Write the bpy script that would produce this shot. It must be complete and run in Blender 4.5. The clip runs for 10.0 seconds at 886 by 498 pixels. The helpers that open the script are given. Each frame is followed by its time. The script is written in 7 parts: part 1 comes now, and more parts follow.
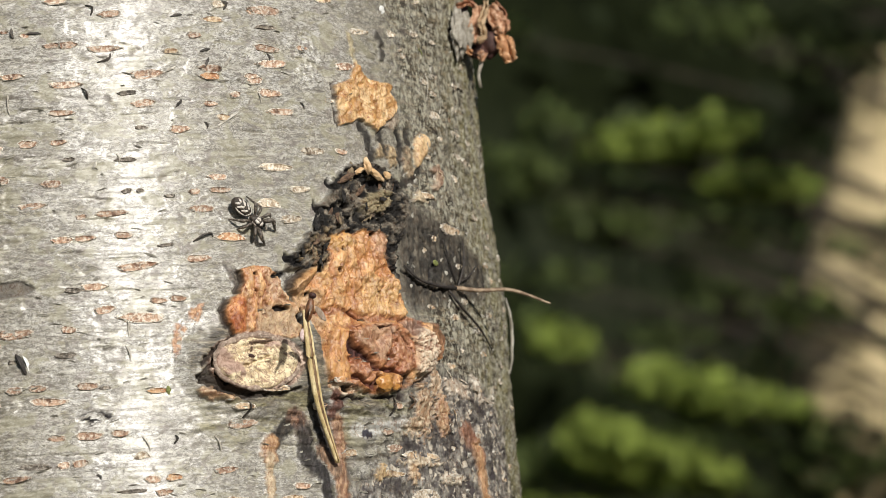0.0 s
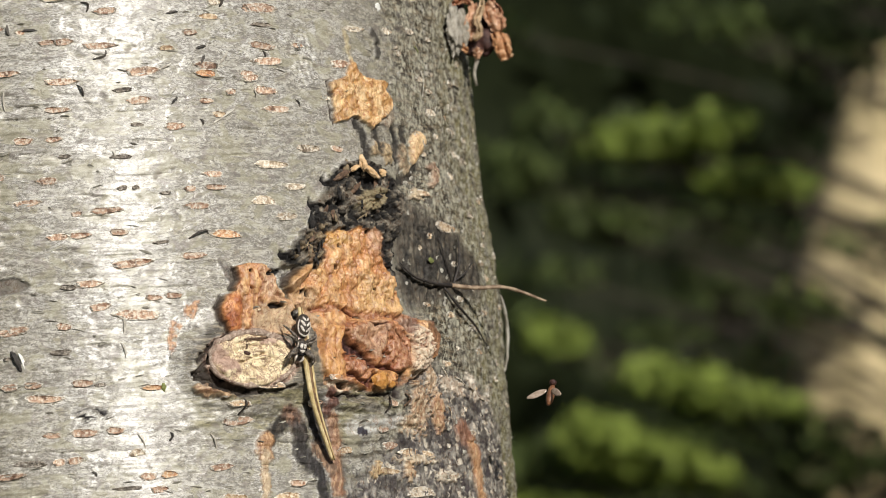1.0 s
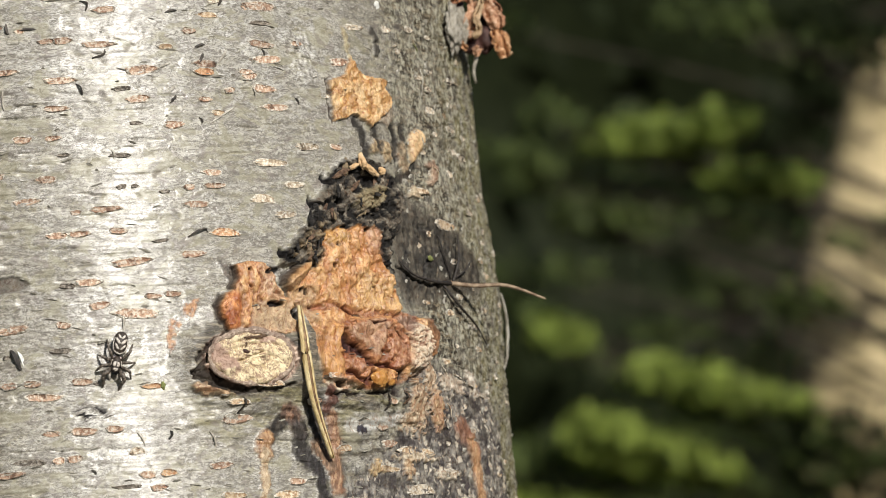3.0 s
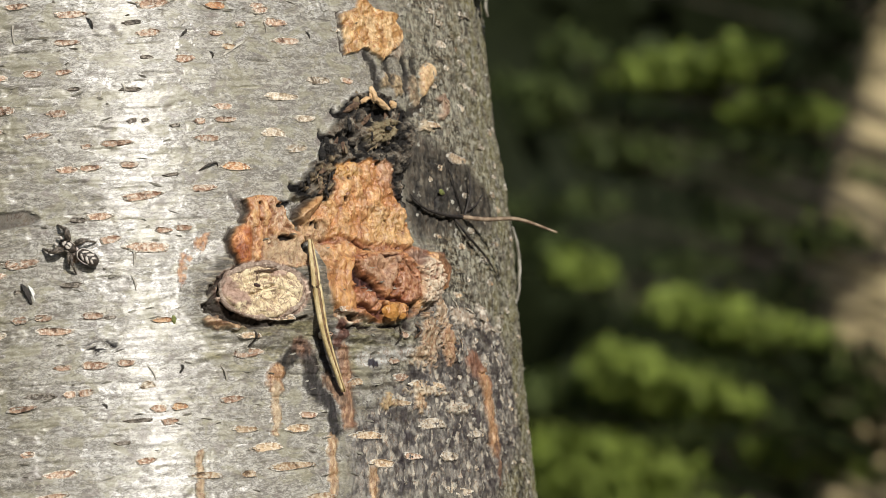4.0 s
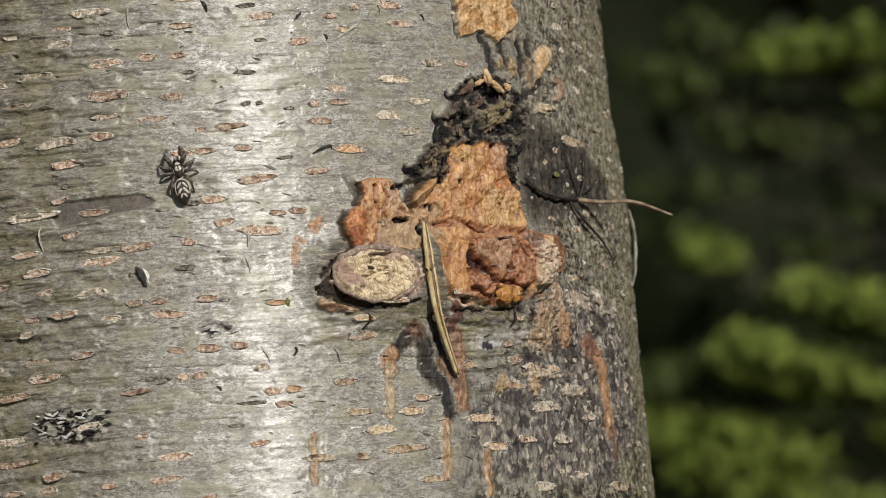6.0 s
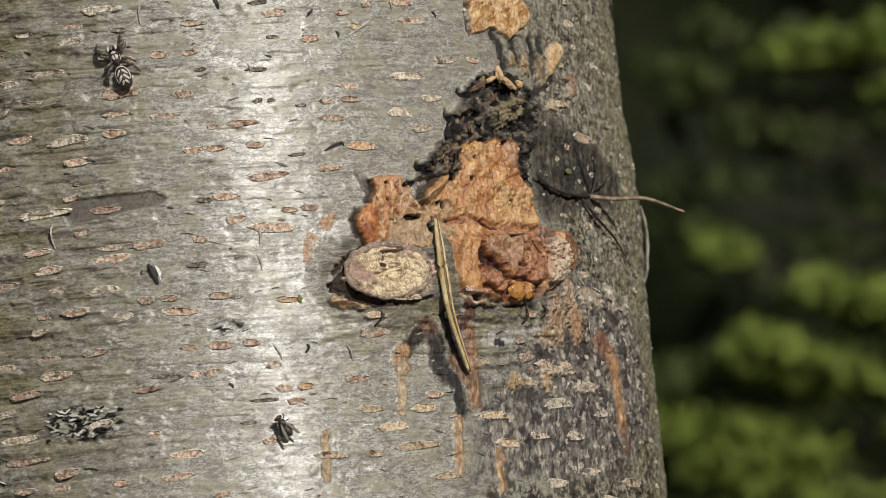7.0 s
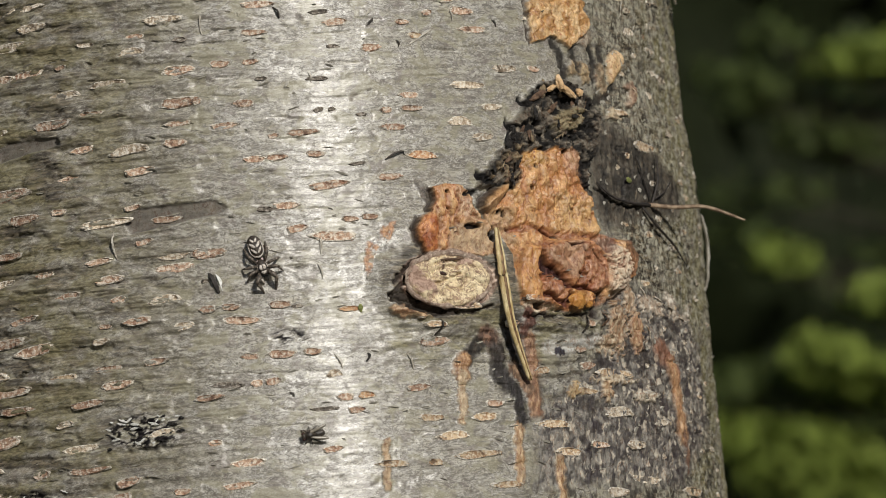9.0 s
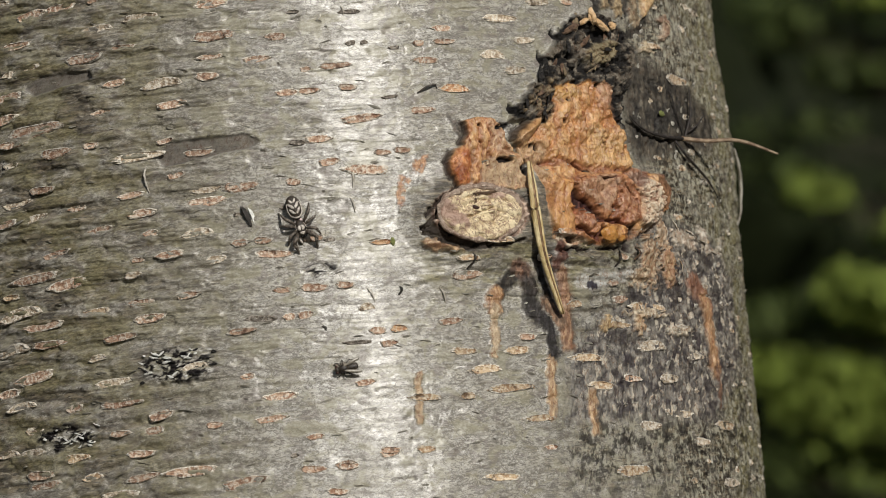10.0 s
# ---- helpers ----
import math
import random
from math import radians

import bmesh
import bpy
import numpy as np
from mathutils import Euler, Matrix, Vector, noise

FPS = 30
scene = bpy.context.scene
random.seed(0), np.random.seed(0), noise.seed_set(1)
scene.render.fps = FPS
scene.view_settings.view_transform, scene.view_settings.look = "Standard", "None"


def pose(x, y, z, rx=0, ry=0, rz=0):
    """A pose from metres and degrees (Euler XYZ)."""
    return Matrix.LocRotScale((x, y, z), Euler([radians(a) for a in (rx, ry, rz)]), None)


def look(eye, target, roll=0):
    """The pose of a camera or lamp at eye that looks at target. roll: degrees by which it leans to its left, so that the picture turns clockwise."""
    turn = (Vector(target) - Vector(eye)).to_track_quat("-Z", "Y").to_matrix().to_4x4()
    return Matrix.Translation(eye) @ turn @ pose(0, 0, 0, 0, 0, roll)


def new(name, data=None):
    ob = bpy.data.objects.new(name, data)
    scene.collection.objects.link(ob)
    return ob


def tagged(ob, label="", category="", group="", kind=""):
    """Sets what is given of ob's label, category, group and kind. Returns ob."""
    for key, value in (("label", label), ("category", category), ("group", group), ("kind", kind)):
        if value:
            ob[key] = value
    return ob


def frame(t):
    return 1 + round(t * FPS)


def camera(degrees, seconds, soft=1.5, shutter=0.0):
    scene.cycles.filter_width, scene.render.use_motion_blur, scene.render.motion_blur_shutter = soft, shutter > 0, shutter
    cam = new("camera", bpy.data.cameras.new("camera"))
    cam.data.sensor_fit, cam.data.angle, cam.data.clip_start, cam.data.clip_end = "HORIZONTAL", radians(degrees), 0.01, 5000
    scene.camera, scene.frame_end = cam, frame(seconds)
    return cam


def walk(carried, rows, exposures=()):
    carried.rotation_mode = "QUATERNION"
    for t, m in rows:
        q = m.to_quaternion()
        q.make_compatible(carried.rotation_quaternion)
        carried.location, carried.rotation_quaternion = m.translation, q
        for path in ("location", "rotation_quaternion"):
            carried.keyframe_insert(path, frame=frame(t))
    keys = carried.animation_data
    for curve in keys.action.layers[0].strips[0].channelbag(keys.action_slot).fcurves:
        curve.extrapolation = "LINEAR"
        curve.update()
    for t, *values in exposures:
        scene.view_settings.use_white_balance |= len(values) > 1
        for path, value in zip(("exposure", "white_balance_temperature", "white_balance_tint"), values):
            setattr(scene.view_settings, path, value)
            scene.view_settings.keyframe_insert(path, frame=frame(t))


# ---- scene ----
# A young alder trunk with a pruning wound, a jumping spider and a fly on it, before a dark thicket.
cam = camera(14.0, 10.0, soft=0.8)
cam.data.dof.use_dof = True
cam.data.dof.focus_distance = 0.434
cam.data.dof.aperture_fstop = 47.0
PATH = [
    (0, 0.00000, 0.00000, 1.20000, 0.000, 10.000, 0.000),
    (0.5, 0.00000, 0.00011, 1.20000, 0.005, 9.963, 0.020),
    (1, 0.00000, 0.00004, 1.20000, -0.081, 9.960, -0.053),
    (1.5, 0.00000, -0.00005, 1.20000, -0.192, 9.996, 0.017),
    (2, 0.00016, -0.00017, 1.20000, -0.127, 10.023, 0.032),
    (2.2, 0.00016, -0.00017, 1.20000, -0.127, 10.023, 0.032),
    (3.3, 0.00093, -0.00023, 1.20000, 0.061, 9.758, 0.042),
    (3.5, 0.00093, -0.00023, 1.20000, 0.061, 9.533, 0.042),
    (4, 0.00218, -0.00005, 1.20000, 0.381, 8.873, 0.015),
    (4.5, 0.00326, 0.00028, 1.20000, 1.057, 8.661, -0.061),
    (4.8, 0.00326, 0.00028, 1.20000, 1.550, 8.634, -0.061),
    (5, 0.00389, 0.00022, 1.20000, 1.790, 8.608, -0.249),
    (5.5, 0.00435, 0.00034, 1.20000, 2.342, 8.612, -0.290),
    (5.7, 0.00435, 0.00034, 1.20000, 2.396, 8.612, -0.290),
    (6.8, 0.00435, 0.00051, 1.20000, 2.636, 8.554, -0.257),
    (7, 0.00435, 0.00051, 1.20000, 2.654, 8.554, -0.257),
    (7.5, 0.00435, 0.00028, 1.20000, 2.684, 9.221, -0.342),
    (7.7, 0.00435, 0.00028, 1.20000, 2.746, 9.894, -0.342),
    (8, 0.00435, 0.00011, 1.20000, 2.793, 10.406, -0.300),
    (8.5, 0.00435, 0.00007, 1.20000, 3.041, 10.509, -0.398),
    (8.8, 0.00435, 0.00031, 1.20000, 3.405, 9.500, -0.344),
    (9, 0.00435, 0.00031, 1.20000, 3.611, 8.684, -0.344),
    (9.5, 0.00435, 0.00062, 1.20000, 3.835, 7.863, -0.318),
    (10, 0.00435, 0.00068, 1.20000, 4.117, 7.633, -0.452),
]
walk(cam, [(t, pose(x, y, z, 90 + pitch, roll, yaw)) for t, x, y, z, yaw, pitch, roll in PATH],
     exposures=[(0.0, 0.05), (3.5, 0.05), (4.0, -0.05), (4.5, -0.2), (5.5, -0.45), (7.5, -0.45), (10.0, -0.46)])

# ---- light ----
SUN_EL, SUN_AZ = 27.0, 24.0      # degrees; azimuth to the right of the way back past the camera
world = bpy.data.worlds.new("world")
scene.world = world
world.use_nodes = True
wn = world.node_tree.nodes
sky = wn.new("ShaderNodeTexSky")
sky.sky_type = "NISHITA"
sky.sun_disc = False
sky.sun_elevation = radians(SUN_EL)
sky.sun_rotation = radians(180 - SUN_AZ)
world.node_tree.links.new(sky.outputs[0], wn["Background"].inputs[0])
wn["Background"].inputs[1].default_value = 0.07
sun_data = bpy.data.lights.new("sun", "SUN")
sun_data.energy, sun_data.angle, sun_data.color = 4.2, radians(0.5), (1.0, 0.955, 0.88)
sun = new("sun", sun_data)
sun_way = Vector((math.sin(radians(SUN_AZ)) * math.cos(radians(SUN_EL)), -math.cos(radians(SUN_AZ)) * math.cos(radians(SUN_EL)), math.sin(radians(SUN_EL))))
sun.matrix_world = look(sun_way * 8, (0, 0, 0))

# ---- the trunk's frame: s is the arc in mm to the right of its front, h the height in mm along its axis ----
LEAN = 4.5
AXIS = Vector((-0.0525, 0.479, 1.2845))
R0, TAPER = 59.2, 0.022
TREE = pose(*AXIS, 0, -LEAN, 0)


def on_bark(s, h, lift=0.0):
    """A place in the tree's space, in metres."""
    a, r = s / R0, R0 - TAPER * h + lift
    return Vector((r * math.sin(a), -r * math.cos(a), h)) / 1000


def bark_pose(s, h, lift=0.0, turn=0.0):
    """The pose of a part on the bark: x along the ring, y up the trunk, z outwards; turn: degrees clockwise as seen."""
    m = pose(0, 0, 0, 90, 0, math.degrees(s / R0)) @ pose(0, 0, 0, 0, 0, -turn)
    return Matrix.Translation(on_bark(s, h, lift)) @ m


# ---- noise on grids ----
def hash01(ix, iy, seed):
    n = (ix.astype(np.int64) * 374761393 + iy.astype(np.int64) * 668265263 + seed * 1442695041) & 0x7FFFFFFF
    n = ((n ^ (n >> 13)) * 1274126177) & 0x7FFFFFFF
    return ((n ^ (n >> 16)) & 0xFFFF) / 65535.0


def grain(x, y, seed=0):
    """Smooth gradient noise, about -1 to 1."""
    fx, fy = np.floor(x), np.floor(y)
    u, v = x - fx, y - fy

    def corner(i, j):
        w = 6.28318 * hash01(fx + i, fy + j, seed)
        return np.cos(w) * (u - i) + np.sin(w) * (v - j)
    p, q = u * u * u * (u * (u * 6 - 15) + 10), v * v * v * (v * (v * 6 - 15) + 10)
    top = corner(0, 0) * (1 - p) + corner(1, 0) * p
    low = corner(0, 1) * (1 - p) + corner(1, 1) * p
    return 1.7 * (top * (1 - q) + low * q)


def layers(x, y, seed=0, n=4, gain=0.5):
    total, amp, norm = 0, 1.0, 0.0
    for i in range(n):
        total = total + amp * grain(x * 2 ** i + 17.3 * i, y * 2 ** i - 9.1 * i, seed + i)
        norm += amp
        amp *= gain
    return total / norm


def outline(x, y, pts):
    """Signed distance to a closed outline, in mm: positive inside."""
    best, inside = np.full(x.shape, 1e9), np.zeros(x.shape, bool)
    for (x0, y0), (x1, y1) in zip(pts, pts[1:] + pts[:1]):
        dx, dy = x1 - x0, y1 - y0
        t = np.clip(((x - x0) * dx + (y - y0) * dy) / (dx * dx + dy * dy), 0, 1)
        best = np.minimum(best, np.hypot(x - x0 - t * dx, y - y0 - t * dy))
        cross = ((y0 > y) != (y1 > y)) & (x < dx * (y - y0) / (dy if dy else 1e-9) + x0)
        inside ^= cross
    return np.where(inside, best, -best)


def ramp(d, lo, hi):
    t = np.clip((d - lo) / (hi - lo), 0, 1)
    return t * t * (3 - 2 * t)


def blob(x, y, centre, rx, ry, turn=0.0):
    """Distance inside an ellipse, in units of its smaller radius: 1 at its middle, 0 on its edge."""
    c, s = math.cos(radians(turn)), math.sin(radians(turn))
    u, v = (x - centre[0]) * c + (y - centre[1]) * s, -(x - centre[0]) * s + (y - centre[1]) * c
    return 1 - np.hypot(u / rx, v / ry)


# ---- materials ----
def material(name):
    m = bpy.data.materials.new(name)
    m.use_nodes = True
    return m, m.node_tree.nodes, m.node_tree.links, m.node_tree.nodes["Principled BSDF"]


def node(nodes, kind, **sets):
    n = nodes.new(kind)
    for key, value in sets.items():
        n.inputs[key].default_value = value
    return n


def mix(nodes, links, factor, a, b):
    n = nodes.new("ShaderNodeMix")
    n.data_type = "RGBA"
    for socket, value in ((n.inputs[0], factor), (n.inputs[6], a), (n.inputs[7], b)):
        if isinstance(value, (tuple, float, int)):
            socket.default_value = (*value, 1) if isinstance(value, tuple) else value
        else:
            links.new(value, socket)
    return n.outputs[2]


def stepped(nodes, links, value, lo, hi):
    n = nodes.new("ShaderNodeMapRange")
    n.interpolation_type = "SMOOTHSTEP"
    n.inputs["From Min"].default_value, n.inputs["From Max"].default_value = lo, hi
    links.new(value, n.inputs["Value"])
    return n.outputs[0]


def noise_of(nodes, links, where, scale, detail=4.0, rough=0.55, stretch=None):
    if stretch:
        mp = nodes.new("ShaderNodeMapping")
        mp.inputs["Scale"].default_value = stretch
        links.new(where, mp.inputs["Vector"])
        where = mp.outputs[0]
    n = node(nodes, "ShaderNodeTexNoise", Scale=scale, Detail=detail, Roughness=rough)
    links.new(where, n.inputs["Vector"])
    return n.outputs[0]


def bumped(nodes, links, bsdf, height, strength, distance):
    b = node(nodes, "ShaderNodeBump", Strength=strength, Distance=distance)
    links.new(height, b.inputs["Height"])
    links.new(b.outputs[0], bsdf.inputs["Normal"])


def plain(name, low, high, size, rough=0.6, bump=0.3, depth=0.0001, stretch=None, metal=0.0, vary=0.0, spec=0.5, extra=None):
    """A mottled surface: two colours by noise of that size (mm) at two scales, and a fine relief."""
    m, nodes, links, bsdf = material(name)
    co = nodes.new("ShaderNodeTexCoord").outputs["Object"]
    big = noise_of(nodes, links, co, 1000 / size, 5, 0.6, stretch)
    fine = noise_of(nodes, links, co, 4300 / size, 4, 0.6, stretch)
    col = mix(nodes, links, stepped(nodes, links, big, 0.32, 0.68), low, high)
    col = mix(nodes, links, stepped(nodes, links, fine, 0.5, 0.8), col, tuple(c * 0.55 for c in low))
    if extra:
        col = mix(nodes, links, stepped(nodes, links, noise_of(nodes, links, co, 2100 / size, 3), 0.56, 0.66), col, extra)
    if vary:
        info = nodes.new("ShaderNodeObjectInfo")
        hsv = nodes.new("ShaderNodeHueSaturation")
        v = nodes.new("ShaderNodeMapRange")
        v.inputs["To Min"].default_value, v.inputs["To Max"].default_value = 1 - vary, 1 + vary
        links.new(info.outputs["Random"], v.inputs["Value"])
        links.new(v.outputs[0], hsv.inputs["Value"])
        links.new(col, hsv.inputs["Color"])
        col = hsv.outputs[0]
    links.new(col, bsdf.inputs["Base Color"])
    bsdf.inputs["Roughness"].default_value = rough
    bsdf.inputs["Metallic"].default_value = metal
    bsdf.inputs["Specular IOR Level"].default_value = spec
    bumped(nodes, links, bsdf, fine, bump, depth)
    return m


def pore_material(name, low, high, third, vary):
    """Corky pore: mixed crumbs of three colours, in the place's own scale."""
    m, nodes, links, bsdf = material(name)
    co = nodes.new("ShaderNodeNewGeometry").outputs["Position"]
    a, b, c = (noise_of(nodes, links, co, k, 4, 0.6) for k in (1500, 2600, 900))
    col = mix(nodes, links, stepped(nodes, links, a, 0.38, 0.6), low, high)
    col = mix(nodes, links, stepped(nodes, links, b, 0.46, 0.60), col, third)
    col = mix(nodes, links, stepped(nodes, links, c, 0.56, 0.68), col, tuple(q * 0.5 for q in low))
    info = nodes.new("ShaderNodeObjectInfo")
    hsv = nodes.new("ShaderNodeHueSaturation")
    v = nodes.new("ShaderNodeMapRange")
    v.inputs["To Min"].default_value, v.inputs["To Max"].default_value = 1 - vary, 1 + vary
    links.new(info.outputs["Random"], v.inputs["Value"])
    links.new(v.outputs[0], hsv.inputs["Value"])
    hsv.inputs["Saturation"].default_value = 0.95
    links.new(col, hsv.inputs["Color"])
    links.new(hsv.outputs[0], bsdf.inputs["Base Color"])
    bsdf.inputs["Roughness"].default_value = 0.65
    bumped(nodes, links, bsdf, b, 0.9, 0.0003)
    return m


def bark_material():
    m, nodes, links, bsdf = material("bark")

    def attr(name):
        a = nodes.new("ShaderNodeAttribute")
        a.attribute_name = name
        return a
    co = attr("place").outputs["Vector"]
    tone, stains, crust = attr("tone"), attr("stains"), attr("crust")
    fibre = noise_of(nodes, links, co, 1.0, 6, 0.65, (0.35, 1.6, 1))
    fine = noise_of(nodes, links, co, 3.2, 5, 0.65, (0.6, 1.3, 1))
    patch = noise_of(nodes, links, co, 0.16, 4, 0.6, (0.7, 1.3, 1))
    speck = noise_of(nodes, links, co, 4.0, 3, 0.6, (0.55, 1.2, 1))
    # fine crumpled wrinkles: thin dark lines where a noise crosses its middle
    def wrinkle(scale, width, stretch, twist):
        mp = nodes.new("ShaderNodeMapping")
        mp.inputs["Scale"].default_value = stretch
        links.new(co, mp.inputs["Vector"])
        n = node(nodes, "ShaderNodeTexNoise", Scale=scale, Detail=3.0, Roughness=0.55, Distortion=twist)
        links.new(mp.outputs[0], n.inputs["Vector"])
        sub = nodes.new("ShaderNodeMath")
        sub.operation = "SUBTRACT"
        sub.inputs[1].default_value = 0.5
        links.new(n.outputs[0], sub.inputs[0])
        ab = nodes.new("ShaderNodeMath")
        ab.operation = "ABSOLUTE"
        links.new(sub.outputs[0], ab.inputs[0])
        return stepped(nodes, links, ab.outputs[0], 0.0, width)
    line_a, line_b = wrinkle(1.1, 0.085, (0.75, 1.1, 1), 1.6), wrinkle(0.5, 0.03, (0.6, 1.1, 1), 1.5)
    col = mix(nodes, links, stepped(nodes, links, fibre, 0.34, 0.62), (0.20, 0.183, 0.150), (0.42, 0.392, 0.325))
    col = mix(nodes, links, stepped(nodes, links, patch, 0.42, 0.68), col, (0.25, 0.227, 0.172))
    col = mix(nodes, links, line_a, (0.165, 0.15, 0.12), col)
    col = mix(nodes, links, line_b, (0.17, 0.155, 0.13), col)
    # pale grains; the field also carries the trunk's bright sheen band as colour
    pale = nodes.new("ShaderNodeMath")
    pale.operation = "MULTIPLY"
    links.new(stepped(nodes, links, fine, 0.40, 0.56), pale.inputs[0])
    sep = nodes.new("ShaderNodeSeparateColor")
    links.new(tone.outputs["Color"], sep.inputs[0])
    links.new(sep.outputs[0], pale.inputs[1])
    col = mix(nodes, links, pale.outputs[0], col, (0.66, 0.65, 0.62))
    col = mix(nodes, links, stepped(nodes, links, speck, 0.65, 0.75), col, (0.13, 0.115, 0.095))
    warm = noise_of(nodes, links, co, 0.33, 4, 0.6, (0.8, 1.2, 1))
    col = mix(nodes, links, stepped(nodes, links, warm, 0.54, 0.70), col, (0.31, 0.28, 0.195))
    # pale curled shreds of the outermost skin
    shreds = wrinkle(0.85, 0.06, (0.8, 1.0, 1), 2.8)
    some = noise_of(nodes, links, co, 0.5, 3)
    thin = nodes.new("ShaderNodeMath")
    thin.operation = "MULTIPLY_ADD"
    links.new(shreds, thin.inputs[0])
    thin.inputs[1].default_value, thin.inputs[2].default_value = -0.7, 0.7
    where = nodes.new("ShaderNodeMath")
    where.operation = "MULTIPLY"
    links.new(thin.outputs[0], where.inputs[0])
    links.new(stepped(nodes, links, some, 0.38, 0.55), where.inputs[1])
    col = mix(nodes, links, where.outputs[0], col, (0.66, 0.65, 0.61))
    # thin papery plates with crisp edges
    def plate(scale, stretch, twist, level):
        mp = nodes.new("ShaderNodeMapping")
        mp.inputs["Scale"].default_value = stretch
        links.new(co, mp.inputs["Vector"])
        n = node(nodes, "ShaderNodeTexNoise", Scale=scale, Detail=4.0, Roughness=0.6, Distortion=twist)
        links.new(mp.outputs[0], n.inputs["Vector"])
        return stepped(nodes, links, n.outputs[0], level - 0.018, level + 0.018)
    flaky = [plate(0.8, (0.6, 1.2, 1), 1.2, 0.53), plate(1.5, (0.7, 1.1, 1), 1.5, 0.47), plate(0.45, (0.55, 1.3, 1), 0.8, 0.55)]
    for k, (tint, amount) in zip(flaky, (((0.56, 0.54, 0.48), 0.52), ((0.12, 0.106, 0.085), -0.42), ((0.47, 0.445, 0.375), 0.30))):
        m2 = nodes.new("ShaderNodeMapRange")
        m2.inputs["To Min"].default_value, m2.inputs["To Max"].default_value = (0.0, amount) if amount > 0 else (-amount, 0.0)
        links.new(k, m2.inputs["Value"])
        col = mix(nodes, links, m2.outputs[0], col, tint)
    # dark crinkles round the plates
    col = mix(nodes, links, wrinkle(0.95, 0.05, (0.5, 1.35, 1), 1.9), (0.155, 0.14, 0.12), col)
    # olive and purple-brown blotches
    for scale, lo, hi, amount, tint in ((0.30, 0.52, 0.60, 0.55, (0.315, 0.295, 0.20)), (0.55, 0.57, 0.63, 0.5, (0.185, 0.155, 0.14)), (0.8, 0.60, 0.65, 0.45, (0.40, 0.385, 0.29))):
        mp = nodes.new("ShaderNodeMapping")
        mp.inputs["Scale"].default_value, mp.inputs["Location"].default_value = (0.75, 1.2, 1), (scale * 90, 7, 0)
        links.new(co, mp.inputs["Vector"])
        n = node(nodes, "ShaderNodeTexNoise", Scale=scale, Detail=5.0, Roughness=0.6, Distortion=0.9)
        links.new(mp.outputs[0], n.inputs["Vector"])
        part_of = nodes.new("ShaderNodeMath")
        part_of.operation = "MULTIPLY"
        part_of.inputs[1].default_value = amount
        links.new(stepped(nodes, links, n.outputs[0], lo, hi), part_of.inputs[0])
        col = mix(nodes, links, part_of.outputs[0], col, tint)
    # algae, grey-brown tone
    sep2 = nodes.new("ShaderNodeSeparateColor")
    links.new(stains.outputs["Color"], sep2.inputs[0])
    brown = mix(nodes, links, stepped(nodes, links, fibre, 0.4, 0.62), (0.038, 0.030, 0.024), (0.225, 0.185, 0.125))
    dash = wrinkle(1.0, 0.06, (0.30, 1.9, 1), 0.8)
    brown = mix(nodes, links, dash, (0.020, 0.017, 0.013), brown)
    crest = stepped(nodes, links, noise_of(nodes, links, co, 1.6, 4, 0.6, (0.35, 1.8, 1)), 0.60, 0.68)
    brown = mix(nodes, links, crest, brown, (0.38, 0.345, 0.27))
    col = mix(nodes, links, sep.outputs[1], col, brown)
    algae = mix(nodes, links, stepped(nodes, links, fine, 0.42, 0.6), (0.095, 0.086, 0.036), (0.28, 0.25, 0.13))
    col = mix(nodes, links, sep.outputs[2], col, algae)
    # pale upright flecks on the rough flank
    fleck = noise_of(nodes, links, co, 1.5, 5, 0.7, (1.2, 0.7, 1))
    sepc = nodes.new("ShaderNodeSeparateColor")
    links.new(crust.outputs["Color"], sepc.inputs[0])
    for lo, hi, tint in ((0.48, 0.58, (0.37, 0.355, 0.28)), (0.40, 0.30, (0.03, 0.027, 0.022))):
        k = nodes.new("ShaderNodeMath")
        k.operation = "MULTIPLY"
        links.new(stepped(nodes, links, fleck, lo, hi), k.inputs[0])
        links.new(sepc.outputs[1], k.inputs[1])
        col = mix(nodes, links, k.outputs[0], col, tint)
    black = mix(nodes, links, stepped(nodes, links, fine, 0.45, 0.72), (0.006, 0.005, 0.005), (0.048, 0.040, 0.040))
    col = mix(nodes, links, sep2.outputs[2], col, black)
    # the wound's own colours, with crumbs lighter and darker
    over, cover = attr("paint").outputs["Color"], attr("cover").outputs["Fac"]
    crumbs = nodes.new("ShaderNodeMapRange")
    crumbs.inputs["From Min"].default_value, crumbs.inputs["From Max"].default_value = 0.3, 0.7
    crumbs.inputs["To Min"].default_value, crumbs.inputs["To Max"].default_value = 0.58, 1.22
    links.new(noise_of(nodes, links, co, 1.1, 6, 0.62, (1.0, 0.7, 1)), crumbs.inputs["Value"])
    toned = nodes.new("ShaderNodeHueSaturation")
    links.new(crumbs.outputs[0], toned.inputs["Value"])
    links.new(over, toned.inputs["Color"])
    # torn fibres: fine darker, redder creases
    def product(a, b):
        n = nodes.new("ShaderNodeMix")
        n.data_type, n.blend_type = "RGBA", "MULTIPLY"
        n.inputs[0].default_value = 1.0
        links.new(a, n.inputs[6])
        links.new(b, n.inputs[7])
        return n.outputs[2]
    creased = product(toned.outputs[0], mix(nodes, links, wrinkle(0.42, 0.022, (1.1, 0.6, 1), 2.6), (0.55, 0.36, 0.28), (1.0, 1.0, 1.0)))
    creased = product(creased, mix(nodes, links, wrinkle(1.0, 0.03, (1.0, 0.55, 1), 2.2), (0.74, 0.62, 0.54), (1.0, 1.0, 1.0)))
    col = mix(nodes, links, cover, col, creased)
    links.new(col, bsdf.inputs["Base Color"])
